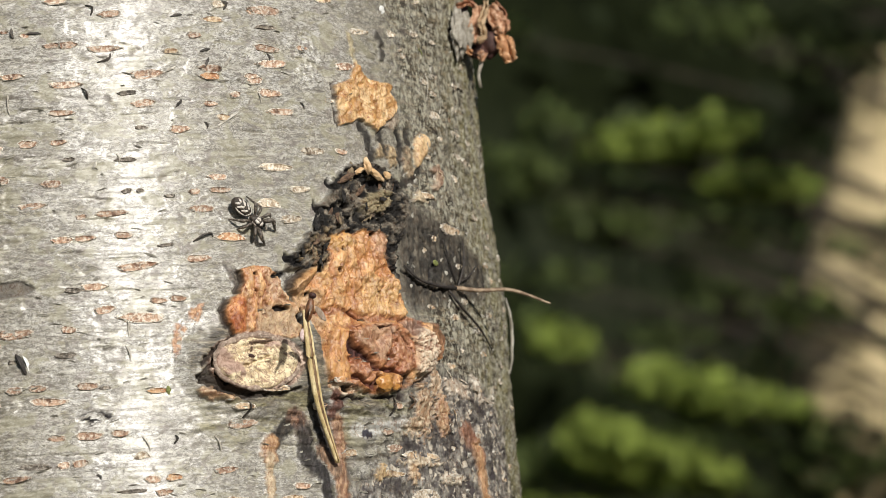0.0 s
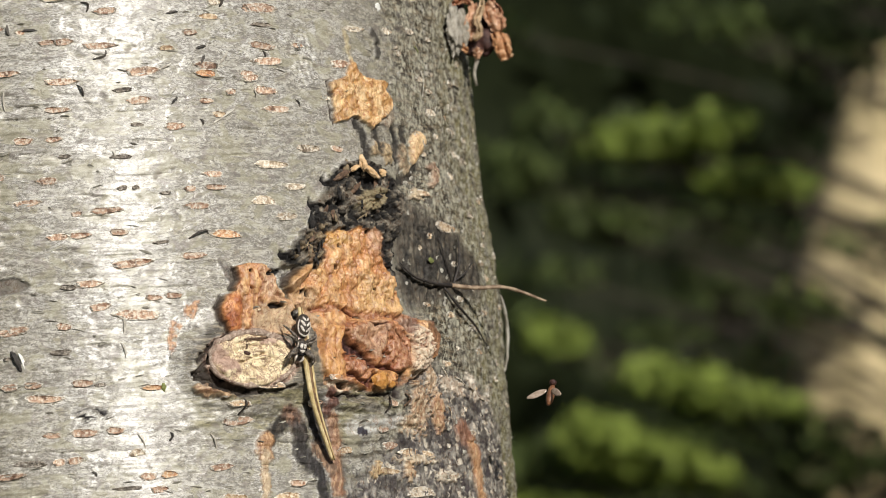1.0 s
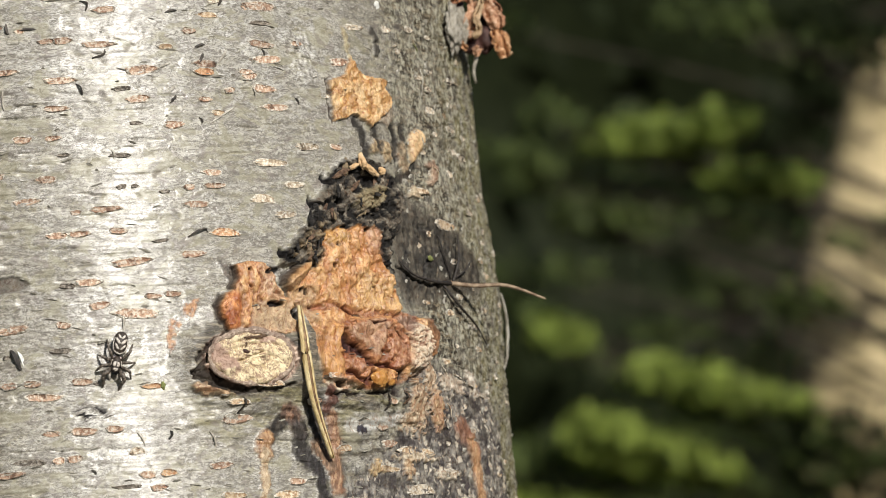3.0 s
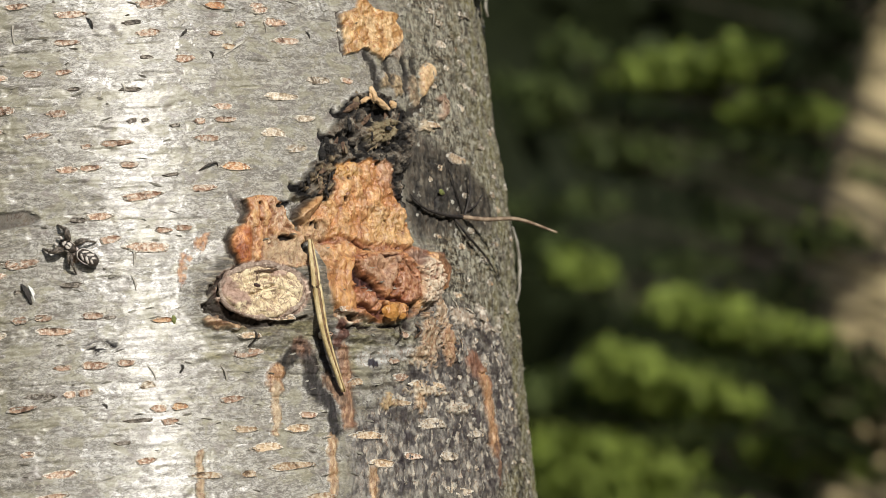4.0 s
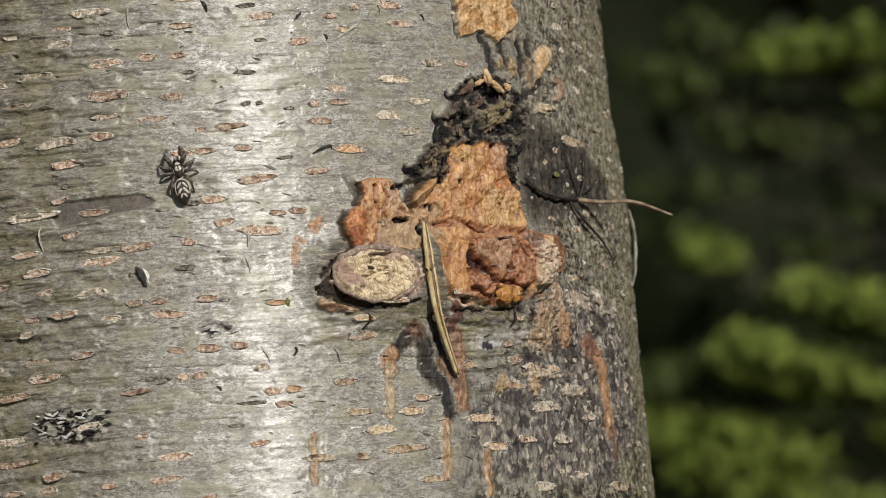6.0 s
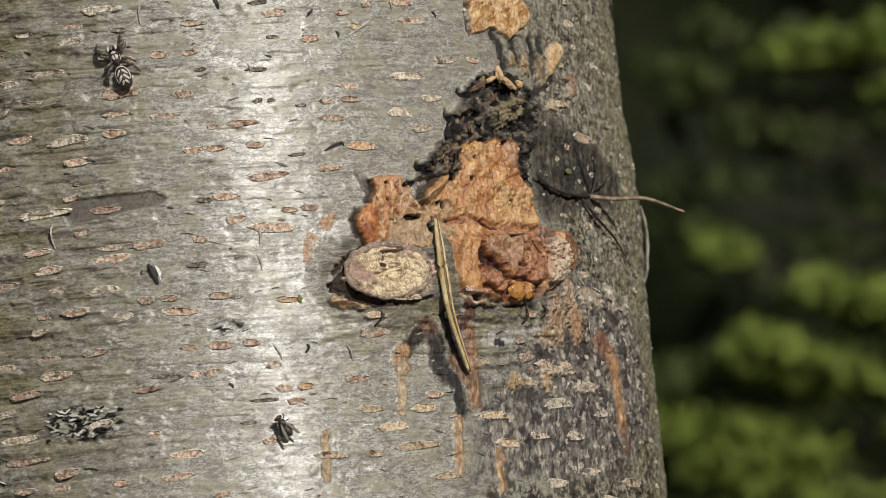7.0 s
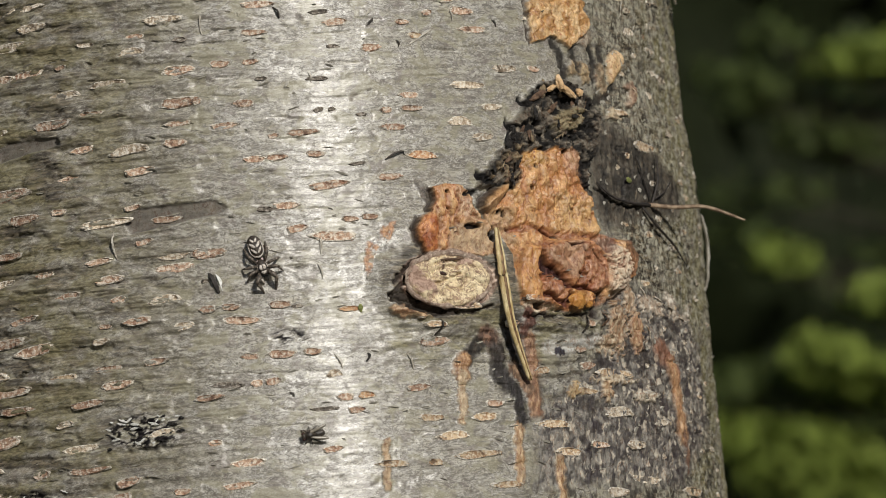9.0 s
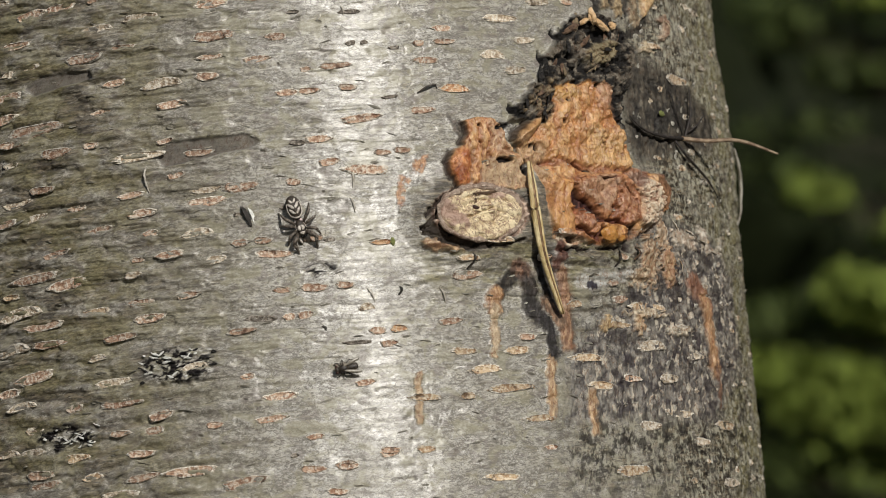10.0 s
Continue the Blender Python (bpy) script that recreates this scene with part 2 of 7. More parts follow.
    sep3 = nodes.new("ShaderNodeSeparateColor")
    links.new(crust.outputs["Color"], sep3.inputs[0])
    rough = nodes.new("ShaderNodeMapRange")
    rough.inputs["To Min"].default_value, rough.inputs["To Max"].default_value = 0.355, 0.72
    links.new(sep3.outputs[0], rough.inputs["Value"])
    spec = nodes.new("ShaderNodeMapRange")
    spec.inputs["To Min"].default_value, spec.inputs["To Max"].default_value = 0.85, 0.2
    links.new(sep3.outputs[0], spec.inputs["Value"])
    links.new(spec.outputs[0], bsdf.inputs["Specular IOR Level"])
    links.new(rough.outputs[0], bsdf.inputs["Roughness"])
    # the fibres lie round the trunk, so the sheen runs up and down it
    ring = nodes.new("ShaderNodeTangent")
    ring.direction_type, ring.axis = "RADIAL", "Z"
    links.new(ring.outputs[0], bsdf.inputs["Tangent"])
    bsdf.inputs["IOR"].default_value = 1.54
    combed = nodes.new("ShaderNodeMapRange")
    combed.inputs["To Min"].default_value, combed.inputs["To Max"].default_value = 0.97, 0.0
    links.new(sep3.outputs[2], combed.inputs["Value"])
    links.new(combed.outputs[0], bsdf.inputs["Anisotropic"])
    bsdf.inputs["Anisotropic Rotation"].default_value = 0.25
    both = nodes.new("ShaderNodeMath")
    both.operation = "MULTIPLY_ADD"
    links.new(fine, both.inputs[0])
    both.inputs[1].default_value = 0.42
    links.new(noise_of(nodes, links, co, 1.0, 5, 0.6, (0.16, 2.4, 1)), both.inputs[2])
    crumpled = nodes.new("ShaderNodeMath")
    crumpled.operation = "MULTIPLY_ADD"
    links.new(line_a, crumpled.inputs[0])
    crumpled.inputs[1].default_value = 0.14
    links.new(both.outputs[0], crumpled.inputs[2])
    lifted = nodes.new("ShaderNodeMath")
    lifted.operation = "MULTIPLY_ADD"
    links.new(where.outputs[0], lifted.inputs[0])
    lifted.inputs[1].default_value = 0.2
    links.new(crumpled.outputs[0], lifted.inputs[2])
    crumpled = lifted
    for k, high in zip(flaky, (0.2, 0.15, 0.18)):
        more = nodes.new("ShaderNodeMath")
        more.operation = "MULTIPLY_ADD"
        links.new(k, more.inputs[0])
        more.inputs[1].default_value = high
        links.new(crumpled.outputs[0], more.inputs[2])
        crumpled = more
    raw = node(nodes, "ShaderNodeTexNoise", Scale=1.0, Detail=6.0, Roughness=0.6, Distortion=1.8)
    mp = nodes.new("ShaderNodeMapping")
    mp.inputs["Scale"].default_value = (1.1, 0.55, 1)
    links.new(co, mp.inputs["Vector"])
    links.new(mp.outputs[0], raw.inputs["Vector"])
    raw3 = nodes.new("ShaderNodeMath")
    raw3.operation = "MULTIPLY"
    raw3.inputs[1].default_value = 9.0
    links.new(raw.outputs[0], raw3.inputs[0])
    relief = nodes.new("ShaderNodeMix")
    links.new(sep3.outputs[2], relief.inputs[0])
    links.new(crumpled.outputs[0], relief.inputs[2])
    links.new(raw3.outputs[0], relief.inputs[3])
    bumped(nodes, links, bsdf, relief.outputs[0], 0.7, 0.000032)
    return m


BARK = bark_material()
RUST = pore_material("pore_rust", (0.27, 0.145, 0.085), (0.48, 0.32, 0.215), (0.62, 0.53, 0.43), 0.22)
ORANGE = pore_material("pore_orange", (0.42, 0.18, 0.07), (0.62, 0.38, 0.20), (0.70, 0.56, 0.40), 0.15)
PALE = pore_material("pore_pale", (0.30, 0.22, 0.14), (0.58, 0.48, 0.35), (0.72, 0.66, 0.56), 0.2)
TAN = pore_material("pore_tan", (0.34, 0.20, 0.10), (0.56, 0.42, 0.26), (0.68, 0.58, 0.44), 0.2)
GREY = pore_material("pore_grey", (0.11, 0.09, 0.07), (0.26, 0.22, 0.17), (0.36, 0.32, 0.27), 0.2)
LIP = pore_material("pore_lip", (0.24, 0.20, 0.15), (0.56, 0.50, 0.41), (0.72, 0.68, 0.60), 0.2)
WOOD_PALE = plain("pale_wood", (0.58, 0.36, 0.17), (0.78, 0.58, 0.36), 1.2, 0.6, 0.6, 0.0003)
def end_grain_material():
    """Weathered cut wood: cream crumbs in a net of pink-brown cracks."""
    m, nodes, links, bsdf = material("end_grain")
    co = nodes.new("ShaderNodeNewGeometry").outputs["Position"]
    a, b = noise_of(nodes, links, co, 1100, 6, 0.7), noise_of(nodes, links, co, 300, 4, 0.6)
    net = node(nodes, "ShaderNodeTexNoise", Scale=430.0, Detail=5.0, Roughness=0.65, Distortion=2.2)
    links.new(co, net.inputs["Vector"])
    sub = nodes.new("ShaderNodeMath")
    sub.operation = "SUBTRACT"
    sub.inputs[1].default_value = 0.5
    links.new(net.outputs[0], sub.inputs[0])
    ab = nodes.new("ShaderNodeMath")
    ab.operation = "ABSOLUTE"
    links.new(sub.outputs[0], ab.inputs[0])
    crack = stepped(nodes, links, ab.outputs[0], 0.0, 0.04)
    col = mix(nodes, links, stepped(nodes, links, a, 0.36, 0.6), (0.56, 0.43, 0.26), (0.86, 0.74, 0.50))
    col = mix(nodes, links, stepped(nodes, links, b, 0.52, 0.60), col, (0.46, 0.32, 0.25))
    col = mix(nodes, links, crack, (0.27, 0.165, 0.115), col)
    links.new(col, bsdf.inputs["Base Color"])
    bsdf.inputs["Roughness"].default_value = 0.7
    bumped(nodes, links, bsdf, a, 0.8, 0.0004)
    return m


END_GRAIN = end_grain_material()
CHAR = plain("black_crust", (0.006, 0.005, 0.005), (0.035, 0.030, 0.025), 0.8, 0.5, 0.9, 0.0004)
TAN_DULL = plain("dull_tan_flake", (0.16, 0.115, 0.065), (0.36, 0.28, 0.17), 0.9, 0.7, 0.8, 0.0004)
BROWN_RIM = plain("rim_bark", (0.08, 0.045, 0.03), (0.24, 0.15, 0.09), 0.9, 0.7, 0.8, 0.0004)
STRAW = plain("straw", (0.42, 0.30, 0.12), (0.74, 0.62, 0.36), 1.4, 0.45, 0.4, 0.0002, stretch=(3, 3, 0.5))
STRAW_DARK = plain("straw_groove_shade", (0.10, 0.055, 0.025), (0.30, 0.18, 0.08), 1.0, 0.5, 0.4, 0.0002)
TWIG = plain("dead_twig", (0.16, 0.10, 0.06), (0.40, 0.30, 0.20), 0.8, 0.6, 0.5, 0.0002)
TWIG_BLACK = plain("black_twig", (0.012, 0.010, 0.009), (0.05, 0.04, 0.033), 0.8, 0.6, 0.5, 0.0002)
BUD = plain("dry_bud_scale", (0.20, 0.075, 0.035), (0.50, 0.24, 0.13), 1.3, 0.45, 0.6, 0.0003, extra=(0.62, 0.36, 0.22))
BUD_LIGHT = plain("dry_bud_pale", (0.34, 0.17, 0.09), (0.60, 0.36, 0.22), 1.0, 0.5, 0.6, 0.0003, extra=(0.70, 0.50, 0.36))
BUD_DARK = plain("dry_bud_inside", (0.03, 0.010, 0.008), (0.085, 0.034, 0.024), 1.0, 0.6, 0.5, 0.0003)
FLAKE = plain("bark_flake", (0.30, 0.27, 0.22), (0.60, 0.57, 0.50), 0.9, 0.5, 0.5, 0.0002)
FLAKE_DARK = plain("dark_flake", (0.02, 0.018, 0.015), (0.09, 0.075, 0.06), 0.9, 0.5, 0.5, 0.0002)
LICHEN = plain("white_lichen", (0.62, 0.62, 0.58), (0.82, 0.82, 0.78), 0.8, 0.7, 0.6, 0.0002)
MOSS = plain("green_moss", (0.13, 0.15, 0.04), (0.28, 0.30, 0.10), 0.6, 0.8, 0.6, 0.0002)
SPIDER_DARK = plain("spider_dark", (0.012, 0.009, 0.007), (0.085, 0.064, 0.048), 0.3, 0.45, 0.6, 0.00008, spec=0.5)
SPIDER_WHITE = plain("spider_white", (0.46, 0.40, 0.34), (0.86, 0.81, 0.74), 0.28, 0.7, 0.6, 0.00008)
SPIDER_LEG = plain("spider_leg", (0.022, 0.017, 0.013), (0.20, 0.165, 0.13), 0.35, 0.5, 0.6, 0.00006)
EYE_BLACK = plain("spider_eye", (0.004, 0.004, 0.004), (0.008, 0.008, 0.008), 1, 0.08, 0.0, 0.00001)
FLY_BODY = plain("fly_body", (0.10, 0.04, 0.018), (0.24, 0.11, 0.05), 0.5, 0.45, 0.5, 0.00006)
FLY_WING = plain("fly_wing", (0.30, 0.22, 0.16), (0.52, 0.42, 0.34), 0.6, 0.3, 0.3, 0.00004)
PINK = plain("pink_egg", (0.62, 0.46, 0.44), (0.84, 0.74, 0.72), 0.6, 0.35, 0.3, 0.00005)


# ---- meshes ----
def part(name, bm, mat, parent, label="", smooth=True):
    me = bpy.data.meshes.new(name)
    bm.to_mesh(me)
    bm.free()
    return placed(name, me, mat, parent, label, smooth)


def placed(name, me, mat, parent, label="", smooth=True):
    if smooth:
        me.shade_smooth()
    if mat and not me.materials:
        me.materials.append(mat)
    ob = new(name, me)
    if parent:
        ob.parent = parent
    return tagged(ob, label)


def grid_mesh(name, verts, nx, ny):
    """A mesh over an ny by nx grid of places."""
    i = np.arange(nx * ny).reshape(ny, nx)
    quads = np.stack([i[:-1, :-1], i[:-1, 1:], i[1:, 1:], i[1:, :-1]], -1).reshape(-1, 4)
    me = bpy.data.meshes.new(name)
    me.vertices.add(len(verts))
    me.vertices.foreach_set("co", np.asarray(verts, np.float32).ravel())
    me.loops.add(quads.size)
    me.loops.foreach_set("vertex_index", quads.ravel().astype(np.int32))
    me.polygons.add(len(quads))
    me.polygons.foreach_set("loop_start", np.arange(0, quads.size, 4, dtype=np.int32))
    me.update(calc_edges=True)
    return me


def lump(rx, ry, rz, rough=0.2, size=1.0, seed=0, detail=3, flat=True):
    """A rough rounded lump, radii in mm, its flat side at z = 0."""
    bm = bmesh.new()
    bmesh.ops.create_icosphere(bm, subdivisions=detail, radius=1)
    for v in bm.verts:
        p = v.co.copy()
        k = 1 + rough * (noise.noise(p * 1.7 / size + Vector((seed, 0, 0))) + 0.6 * noise.noise(p * 4.1 / size + Vector((0, seed, 3))) + 0.4 * noise.noise(p * 9 / size + Vector((seed, 5, 0))) + 0.22 * noise.noise(p * 19 / size + Vector((2, seed, 0))))
        v.co = Vector((p.x * rx, p.y * ry, p.z * rz)) * k / 1000
        if flat and v.co.z < 0:
            v.co.z *= 0.35
    return bm


def shard(rx, ry, rz, seed):
    """An angular splinter or flake, half-lengths in mm."""
    rnd = random.Random(seed)
    bm = bmesh.new()
    bmesh.ops.create_icosphere(bm, subdivisions=1, radius=1)
    for v in bm.verts:
        k = rnd.uniform(0.6, 1.25)
        v.co = Vector((v.co.x * rx * k, v.co.y * ry * rnd.uniform(0.7, 1.3), v.co.z * rz * k)) / 1000
    bmesh.ops.subdivide_edges(bm, edges=bm.edges[:], cuts=1, fractal=0.25, seed=seed)
    return bm


def tube(points, radii, sides=7, rough=0.0, seed=0):
    """A rod through places (Vectors, metres), with a radius (mm) at each."""
    bm = bmesh.new()
    rings = []
    for i, p in enumerate(points):
        a, b = points[max(i - 1, 0)], points[min(i + 1, len(points) - 1)]
        q = (b - a).to_track_quat("Z", "Y").to_matrix()
        ring = []
        for j in range(sides):
            w = 2 * math.pi * j / sides
            r = radii[i] / 1000 * (1 + rough * noise.noise(Vector((i * 0.7, j * 1.3, seed))))
            ring.append(bm.verts.new(p + q @ Vector((r * math.cos(w), r * math.sin(w), 0))))
        rings.append(ring)
    for r0, r1 in zip(rings, rings[1:]):
        for j in range(sides):
            bm.faces.new((r0[j], r0[(j + 1) % sides], r1[(j + 1) % sides], r1[j]))
    bm.faces.new(rings[0][::-1])
    bm.faces.new(rings[-1])
    return bm


def smooth_line(points, n):
    """Places along a smooth curve through the points."""
    out, pts = [], [points[0]] + list(points) + [points[-1]]
    for i in range(1, len(pts) - 2):
        p0, p1, p2, p3 = (Vector(q) for q in pts[i - 1:i + 3])
        for j in range(n):
            t = j / n
            out.append(0.5 * (2 * p1 + (p2 - p0) * t + (2 * p0 - 5 * p1 + 4 * p2 - p3) * t * t + (3 * p1 - p0 - 3 * p2 + p3) * t ** 3))
    return out + [Vector(points[-1])]


def along(path, n=5):
    """A smooth line over the bark through (s, h, lift)."""
    return smooth_line([on_bark(*p) for p in path], n)


# ---- the tree ----
tree = tagged(new("tree"), "young alder trunk with grey lenticelled bark and an orange pruning wound", "tree trunk")
tree.matrix_basis = TREE

S0, S1, H0, H1 = -42.0, 112.0, -64.0, 46.0
KNOT_L, KNOT_R = (28.80, -25.45), (45.60, -25.00)


def line_gap(x, y, pts):
    """Distance to an open line, in mm."""
    best = np.full(x.shape, 1e9)
    for (x0, y0), (x1, y1) in zip(pts, pts[1:]):
        dx, dy = x1 - x0, y1 - y0
        t = np.clip(((x - x0) * dx + (y - y0) * dy) / (dx * dx + dy * dy), 0, 1)
        best = np.minimum(best, np.hypot(x - x0 - t * dx, y - y0 - t * dy))
    return best


def wound(s, h, d, f):
    """The pruning wound: black crust, torn inner bark, resin and runs, worked into the relief d and the fields f in place."""
    jag, jog = layers(s / 1.3, h / 1.3, 11, 3), layers(s / 1.3, h / 1.3, 23, 3)
    bit, bot = grain(s / 0.4, h / 0.4, 24), grain(s / 0.4, h / 0.4, 25)
    ws, wh = s + 0.55 * jag + 0.14 * bit, h + 0.5 * jog + 0.14 * bot
    es, eh = s + 0.2 * jag + 0.08 * bit, h + 0.2 * jog + 0.08 * bot
    crumb = layers(s / 0.55, h / 0.55, 26, 3)
    paint, mask = f["paint"], f["mask"]

    def lay(k, low, high=None, by=None):
        """Spread a colour (or a mixture of two) where k says."""
        tint = np.array(low) if high is None else np.array(low) + (np.array(high) - np.array(low)) * by[..., None]
        keep = mask * (1 - k)
        paint[...] = (paint * keep[..., None] + tint * k[..., None]) / np.maximum(keep + k, 1e-6)[..., None]
        mask[...] = np.maximum(mask, k)

    def stand(k, height):
        d[...] = d * (1 - k) + k * height

    # swelling round the knots, wrinkled bark under them
    for centre, rx, ry in ((KNOT_L, 7.0, 5.0), (KNOT_R, 9.5, 6.2)):
        b = blob(s, h, centre, rx, ry)
        d += 1.0 * ramp(b, -0.5, 0.05)
        f["dark"][...] = np.maximum(f["dark"], 0.72 * ramp(b + 0.25 * jag, -0.24, 0.02))
    under = ramp(outline(s, h, [(21.12, -28.46), (37.99, -28.52), (53.89, -27.88), (50.55, -32.64), (37.29, -35.41), (21.06, -33.86)]), -2.0, 1.0)
    d += under * (0.24 * grain(s / 5, h / 0.8, 109) + 0.18 * layers(s / 3, h / 0.5, 119, 3))
    f["algae"][...] = np.maximum(f["algae"], 0.6 * under * ramp(layers(s / 4, h / 1.0, 113, 3), -0.1, 0.3))

    # dead, darkened bark between the crust and the sprig
    k = ramp(outline(ws, wh, [(53.17, -2.89), (58.84, -4.44), (65.71, -5.78), (76.71, -10.19), (74.98, -14.92), (61.93, -16.83), (54.17, -18.61), (52.04, -14.49), (52.23, -9.47)]), -1.0, 1.6)
    lay(0.92 * k, (0.026, 0.023, 0.021), (0.105, 0.091, 0.071), ramp(layers(s / 1.6, h / 2.2, 71, 5, 0.62), -0.30, 0.35))
    lay(0.8 * k * ramp(layers(s / 0.8, h / 1.6, 72, 4), 0.26, 0.44), (0.22, 0.195, 0.15))
    for pts in ([(57.51, -7.14), (58.34, -8.86), (58.41, -10.66)], [(52.80, -13.00), (55.95, -14.51), (62.29, -14.97)], [(59.91, -9.41), (60.26, -11.19), (58.74, -13.89)], [(55.15, -8.47), (55.34, -10.97), (54.59, -12.84)]):
        k = 1 - ramp(line_gap(ws, wh, pts), 0.10, 0.34)
        lay(k, (0.010, 0.009, 0.008))
        d -= 0.35 * k

    k = ramp(outline(ws, wh, [(58.21, -9.60), (62.18, -8.28), (66.85, -7.99), (67.23, -10.74), (64.62, -14.43), (58.48, -15.36)]), -0.6, 1.0) * ramp(layers(ws / 1.4, wh / 1.4, 76, 4), -0.25, 0.05)
    lay(0.85 * k, (0.014, 0.013, 0.013), (0.060, 0.055, 0.052), ramp(crumb, -0.1, 0.5))
    # black crust above the open wound
    crust = outline(ws, wh, [(33.85, -14.07), (34.64, -12.31), (35.93, -11.22), (37.32, -9.41), (38.70, -7.94), (39.51, -5.78), (41.08, -3.92), (42.33, -2.06), (44.79, -0.30), (48.41, 0.38), (51.17, -0.36), (53.30, -2.01), (54.72, -3.81), (53.88, -7.15), (52.34, -10.17), (51.72, -14.52), (49.42, -13.27), (43.05, -12.98), (39.58, -13.16), (37.83, -14.08)])
    k = ramp(crust, -0.08, 0.35)
    along_c, across = 0.55 * s + 0.83 * h, 0.83 * s - 0.55 * h
    fold = layers(across / 2.0 + 0.6 * jog, along_c / 3.2, 61, 5, 0.58)
    d += k * (0.35 + 0.75 * np.clip(1 - 2.8 * np.abs(fold), 0, 1) + 0.22 * crumb + 0.5 * ramp(fold, 0.10, 0.15))
    lay(k, (0.013, 0.012, 0.011), (0.185, 0.160, 0.125), ramp(fold + 0.22 * crumb, -0.12, 0.40))
    lay(0.85 * k * ramp(layers(s / 1.5, h / 1.2, 65, 5), 0.12, 0.30), (0.16, 0.145, 0.12), (0.34, 0.305, 0.245), ramp(crumb, -0.2, 0.4))
    k2 = k * ramp(blob(ws, wh, (48.22, -4.95), 3.6, 1.5, 20), 0.0, 0.35) * ramp(crumb, -0.4, -0.1)
    lay(0.85 * k2, (0.30, 0.25, 0.145))
    d += 0.4 * k2
    # peeled tan skins at its lower edge, each with a black slit beside it
    band = ramp(outline(ws, wh, [(35.33, -13.33), (36.13, -11.63), (37.61, -9.75), (39.07, -8.41), (40.34, -8.34), (40.39, -10.31), (39.44, -12.89), (37.04, -13.83)]), -0.1, 0.4)
    skin = layers(across / 1.6, along_c / 1.6, 68, 3)
    lay(band * ramp(skin, -0.12, 0.02), (0.13, 0.10, 0.065), (0.29, 0.225, 0.135), ramp(crumb, -0.3, 0.4))
    d += 0.5 * band * ramp(skin, -0.1, 0.0)
    # gaps in the crust: their dark is put into the colour as well as sunk
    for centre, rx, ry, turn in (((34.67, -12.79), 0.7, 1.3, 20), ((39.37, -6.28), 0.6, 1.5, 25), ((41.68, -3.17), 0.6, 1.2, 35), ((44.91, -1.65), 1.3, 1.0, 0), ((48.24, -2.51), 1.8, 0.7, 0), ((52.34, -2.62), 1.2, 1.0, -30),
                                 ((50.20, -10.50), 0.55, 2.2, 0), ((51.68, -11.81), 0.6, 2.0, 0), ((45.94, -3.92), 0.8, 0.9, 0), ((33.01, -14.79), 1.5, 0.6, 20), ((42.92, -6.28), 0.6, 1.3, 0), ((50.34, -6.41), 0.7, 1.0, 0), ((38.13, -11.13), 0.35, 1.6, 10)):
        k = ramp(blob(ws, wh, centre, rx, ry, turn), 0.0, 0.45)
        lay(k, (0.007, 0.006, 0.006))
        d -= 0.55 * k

    # torn inner bark of the open wound
    open_d = outline(es, eh, [(34.37, -16.84), (36.05, -15.75), (38.24, -14.06), (39.81, -12.59), (40.38, -9.61), (42.63, -8.84), (44.03, -9.11), (45.59, -8.36), (47.25, -8.74), (48.79, -8.19), (49.95, -9.30), (49.82, -11.81), (50.96, -14.01), (52.06, -16.63), (52.38, -18.89), (56.94, -19.46), (60.00, -21.35), (58.89, -23.96), (56.39, -25.01), (54.56, -27.12), (50.65, -28.20), (46.61, -29.17), (41.25, -29.14), (37.99, -28.52), (37.53, -25.08), (37.64, -22.30), (36.31, -19.56), (34.57, -18.77)])
    k = ramp(open_d, -0.05, 0.3)
    fibre = layers(ws / 0.8, wh / 2.6, 73, 4)
    broad = layers(s / 3.2, h / 3.6, 75, 3)
    stand(k, 0.9 + 0.75 * broad + 0.42 * fibre + 0.08 * crumb + 0.18 * ramp(layers(ws / 1.7, wh / 1.5, 74, 3), 0.02, 0.10))
    lay(k, (0.50, 0.235, 0.082), (0.68, 0.41, 0.185), ramp(broad + 0.5 * fibre, -0.35, 0.40))
    lay(0.65 * k * ramp(layers(ws / 1.1, wh / 2.6, 89, 4), 0.08, 0.36), (0.40, 0.165, 0.070))
    lay(0.6 * k * ramp(outline(ws, wh, [(45.12, -14.63), (51.18, -15.42), (52.23, -18.40), (45.95, -19.30), (44.18, -17.15)]), -1.0, 1.0), (0.64, 0.43, 0.19))
    lay(0.7 * k * ramp(outline(ws, wh, [(40.50, -9.25), (43.52, -8.86), (43.51, -10.49), (41.05, -11.33)]), -0.6, 0.4), (0.55, 0.33, 0.10))
    lay(0.55 * k * ramp(outline(ws, wh, [(47.29, -8.45), (50.05, -8.58), (49.66, -11.47), (47.71, -11.26)]), -0.6, 0.4), (0.36, 0.22, 0.16))
    lay(0.8 * k * ramp(crumb + 0.5 * bit, 0.52, 0.70), (0.76, 0.58, 0.38))
    lay(0.7 * k * ramp(layers(s / 0.7, h / 0.9, 92, 3), 0.38, 0.52), (0.25, 0.105, 0.05))
    # notched strip along the needle's side
    k2 = k * ramp(outline(ws, wh, [(34.76, -16.83), (37.97, -16.73), (38.59, -19.49), (37.53, -25.08), (35.93, -25.11), (36.28, -19.91), (34.56, -18.91)]), -0.6, 0.5)
    lay(0.7 * k2, (0.33, 0.235, 0.145), (0.54, 0.38, 0.22), ramp(crumb, -0.4, 0.3))
    d -= 0.35 * k2
    # step across the wound: the resin below bulges over it
    step = [(37.71, -19.24), (40.24, -18.87), (42.36, -19.06), (44.77, -19.86), (47.34, -19.51), (50.81, -19.57), (52.55, -19.16)]
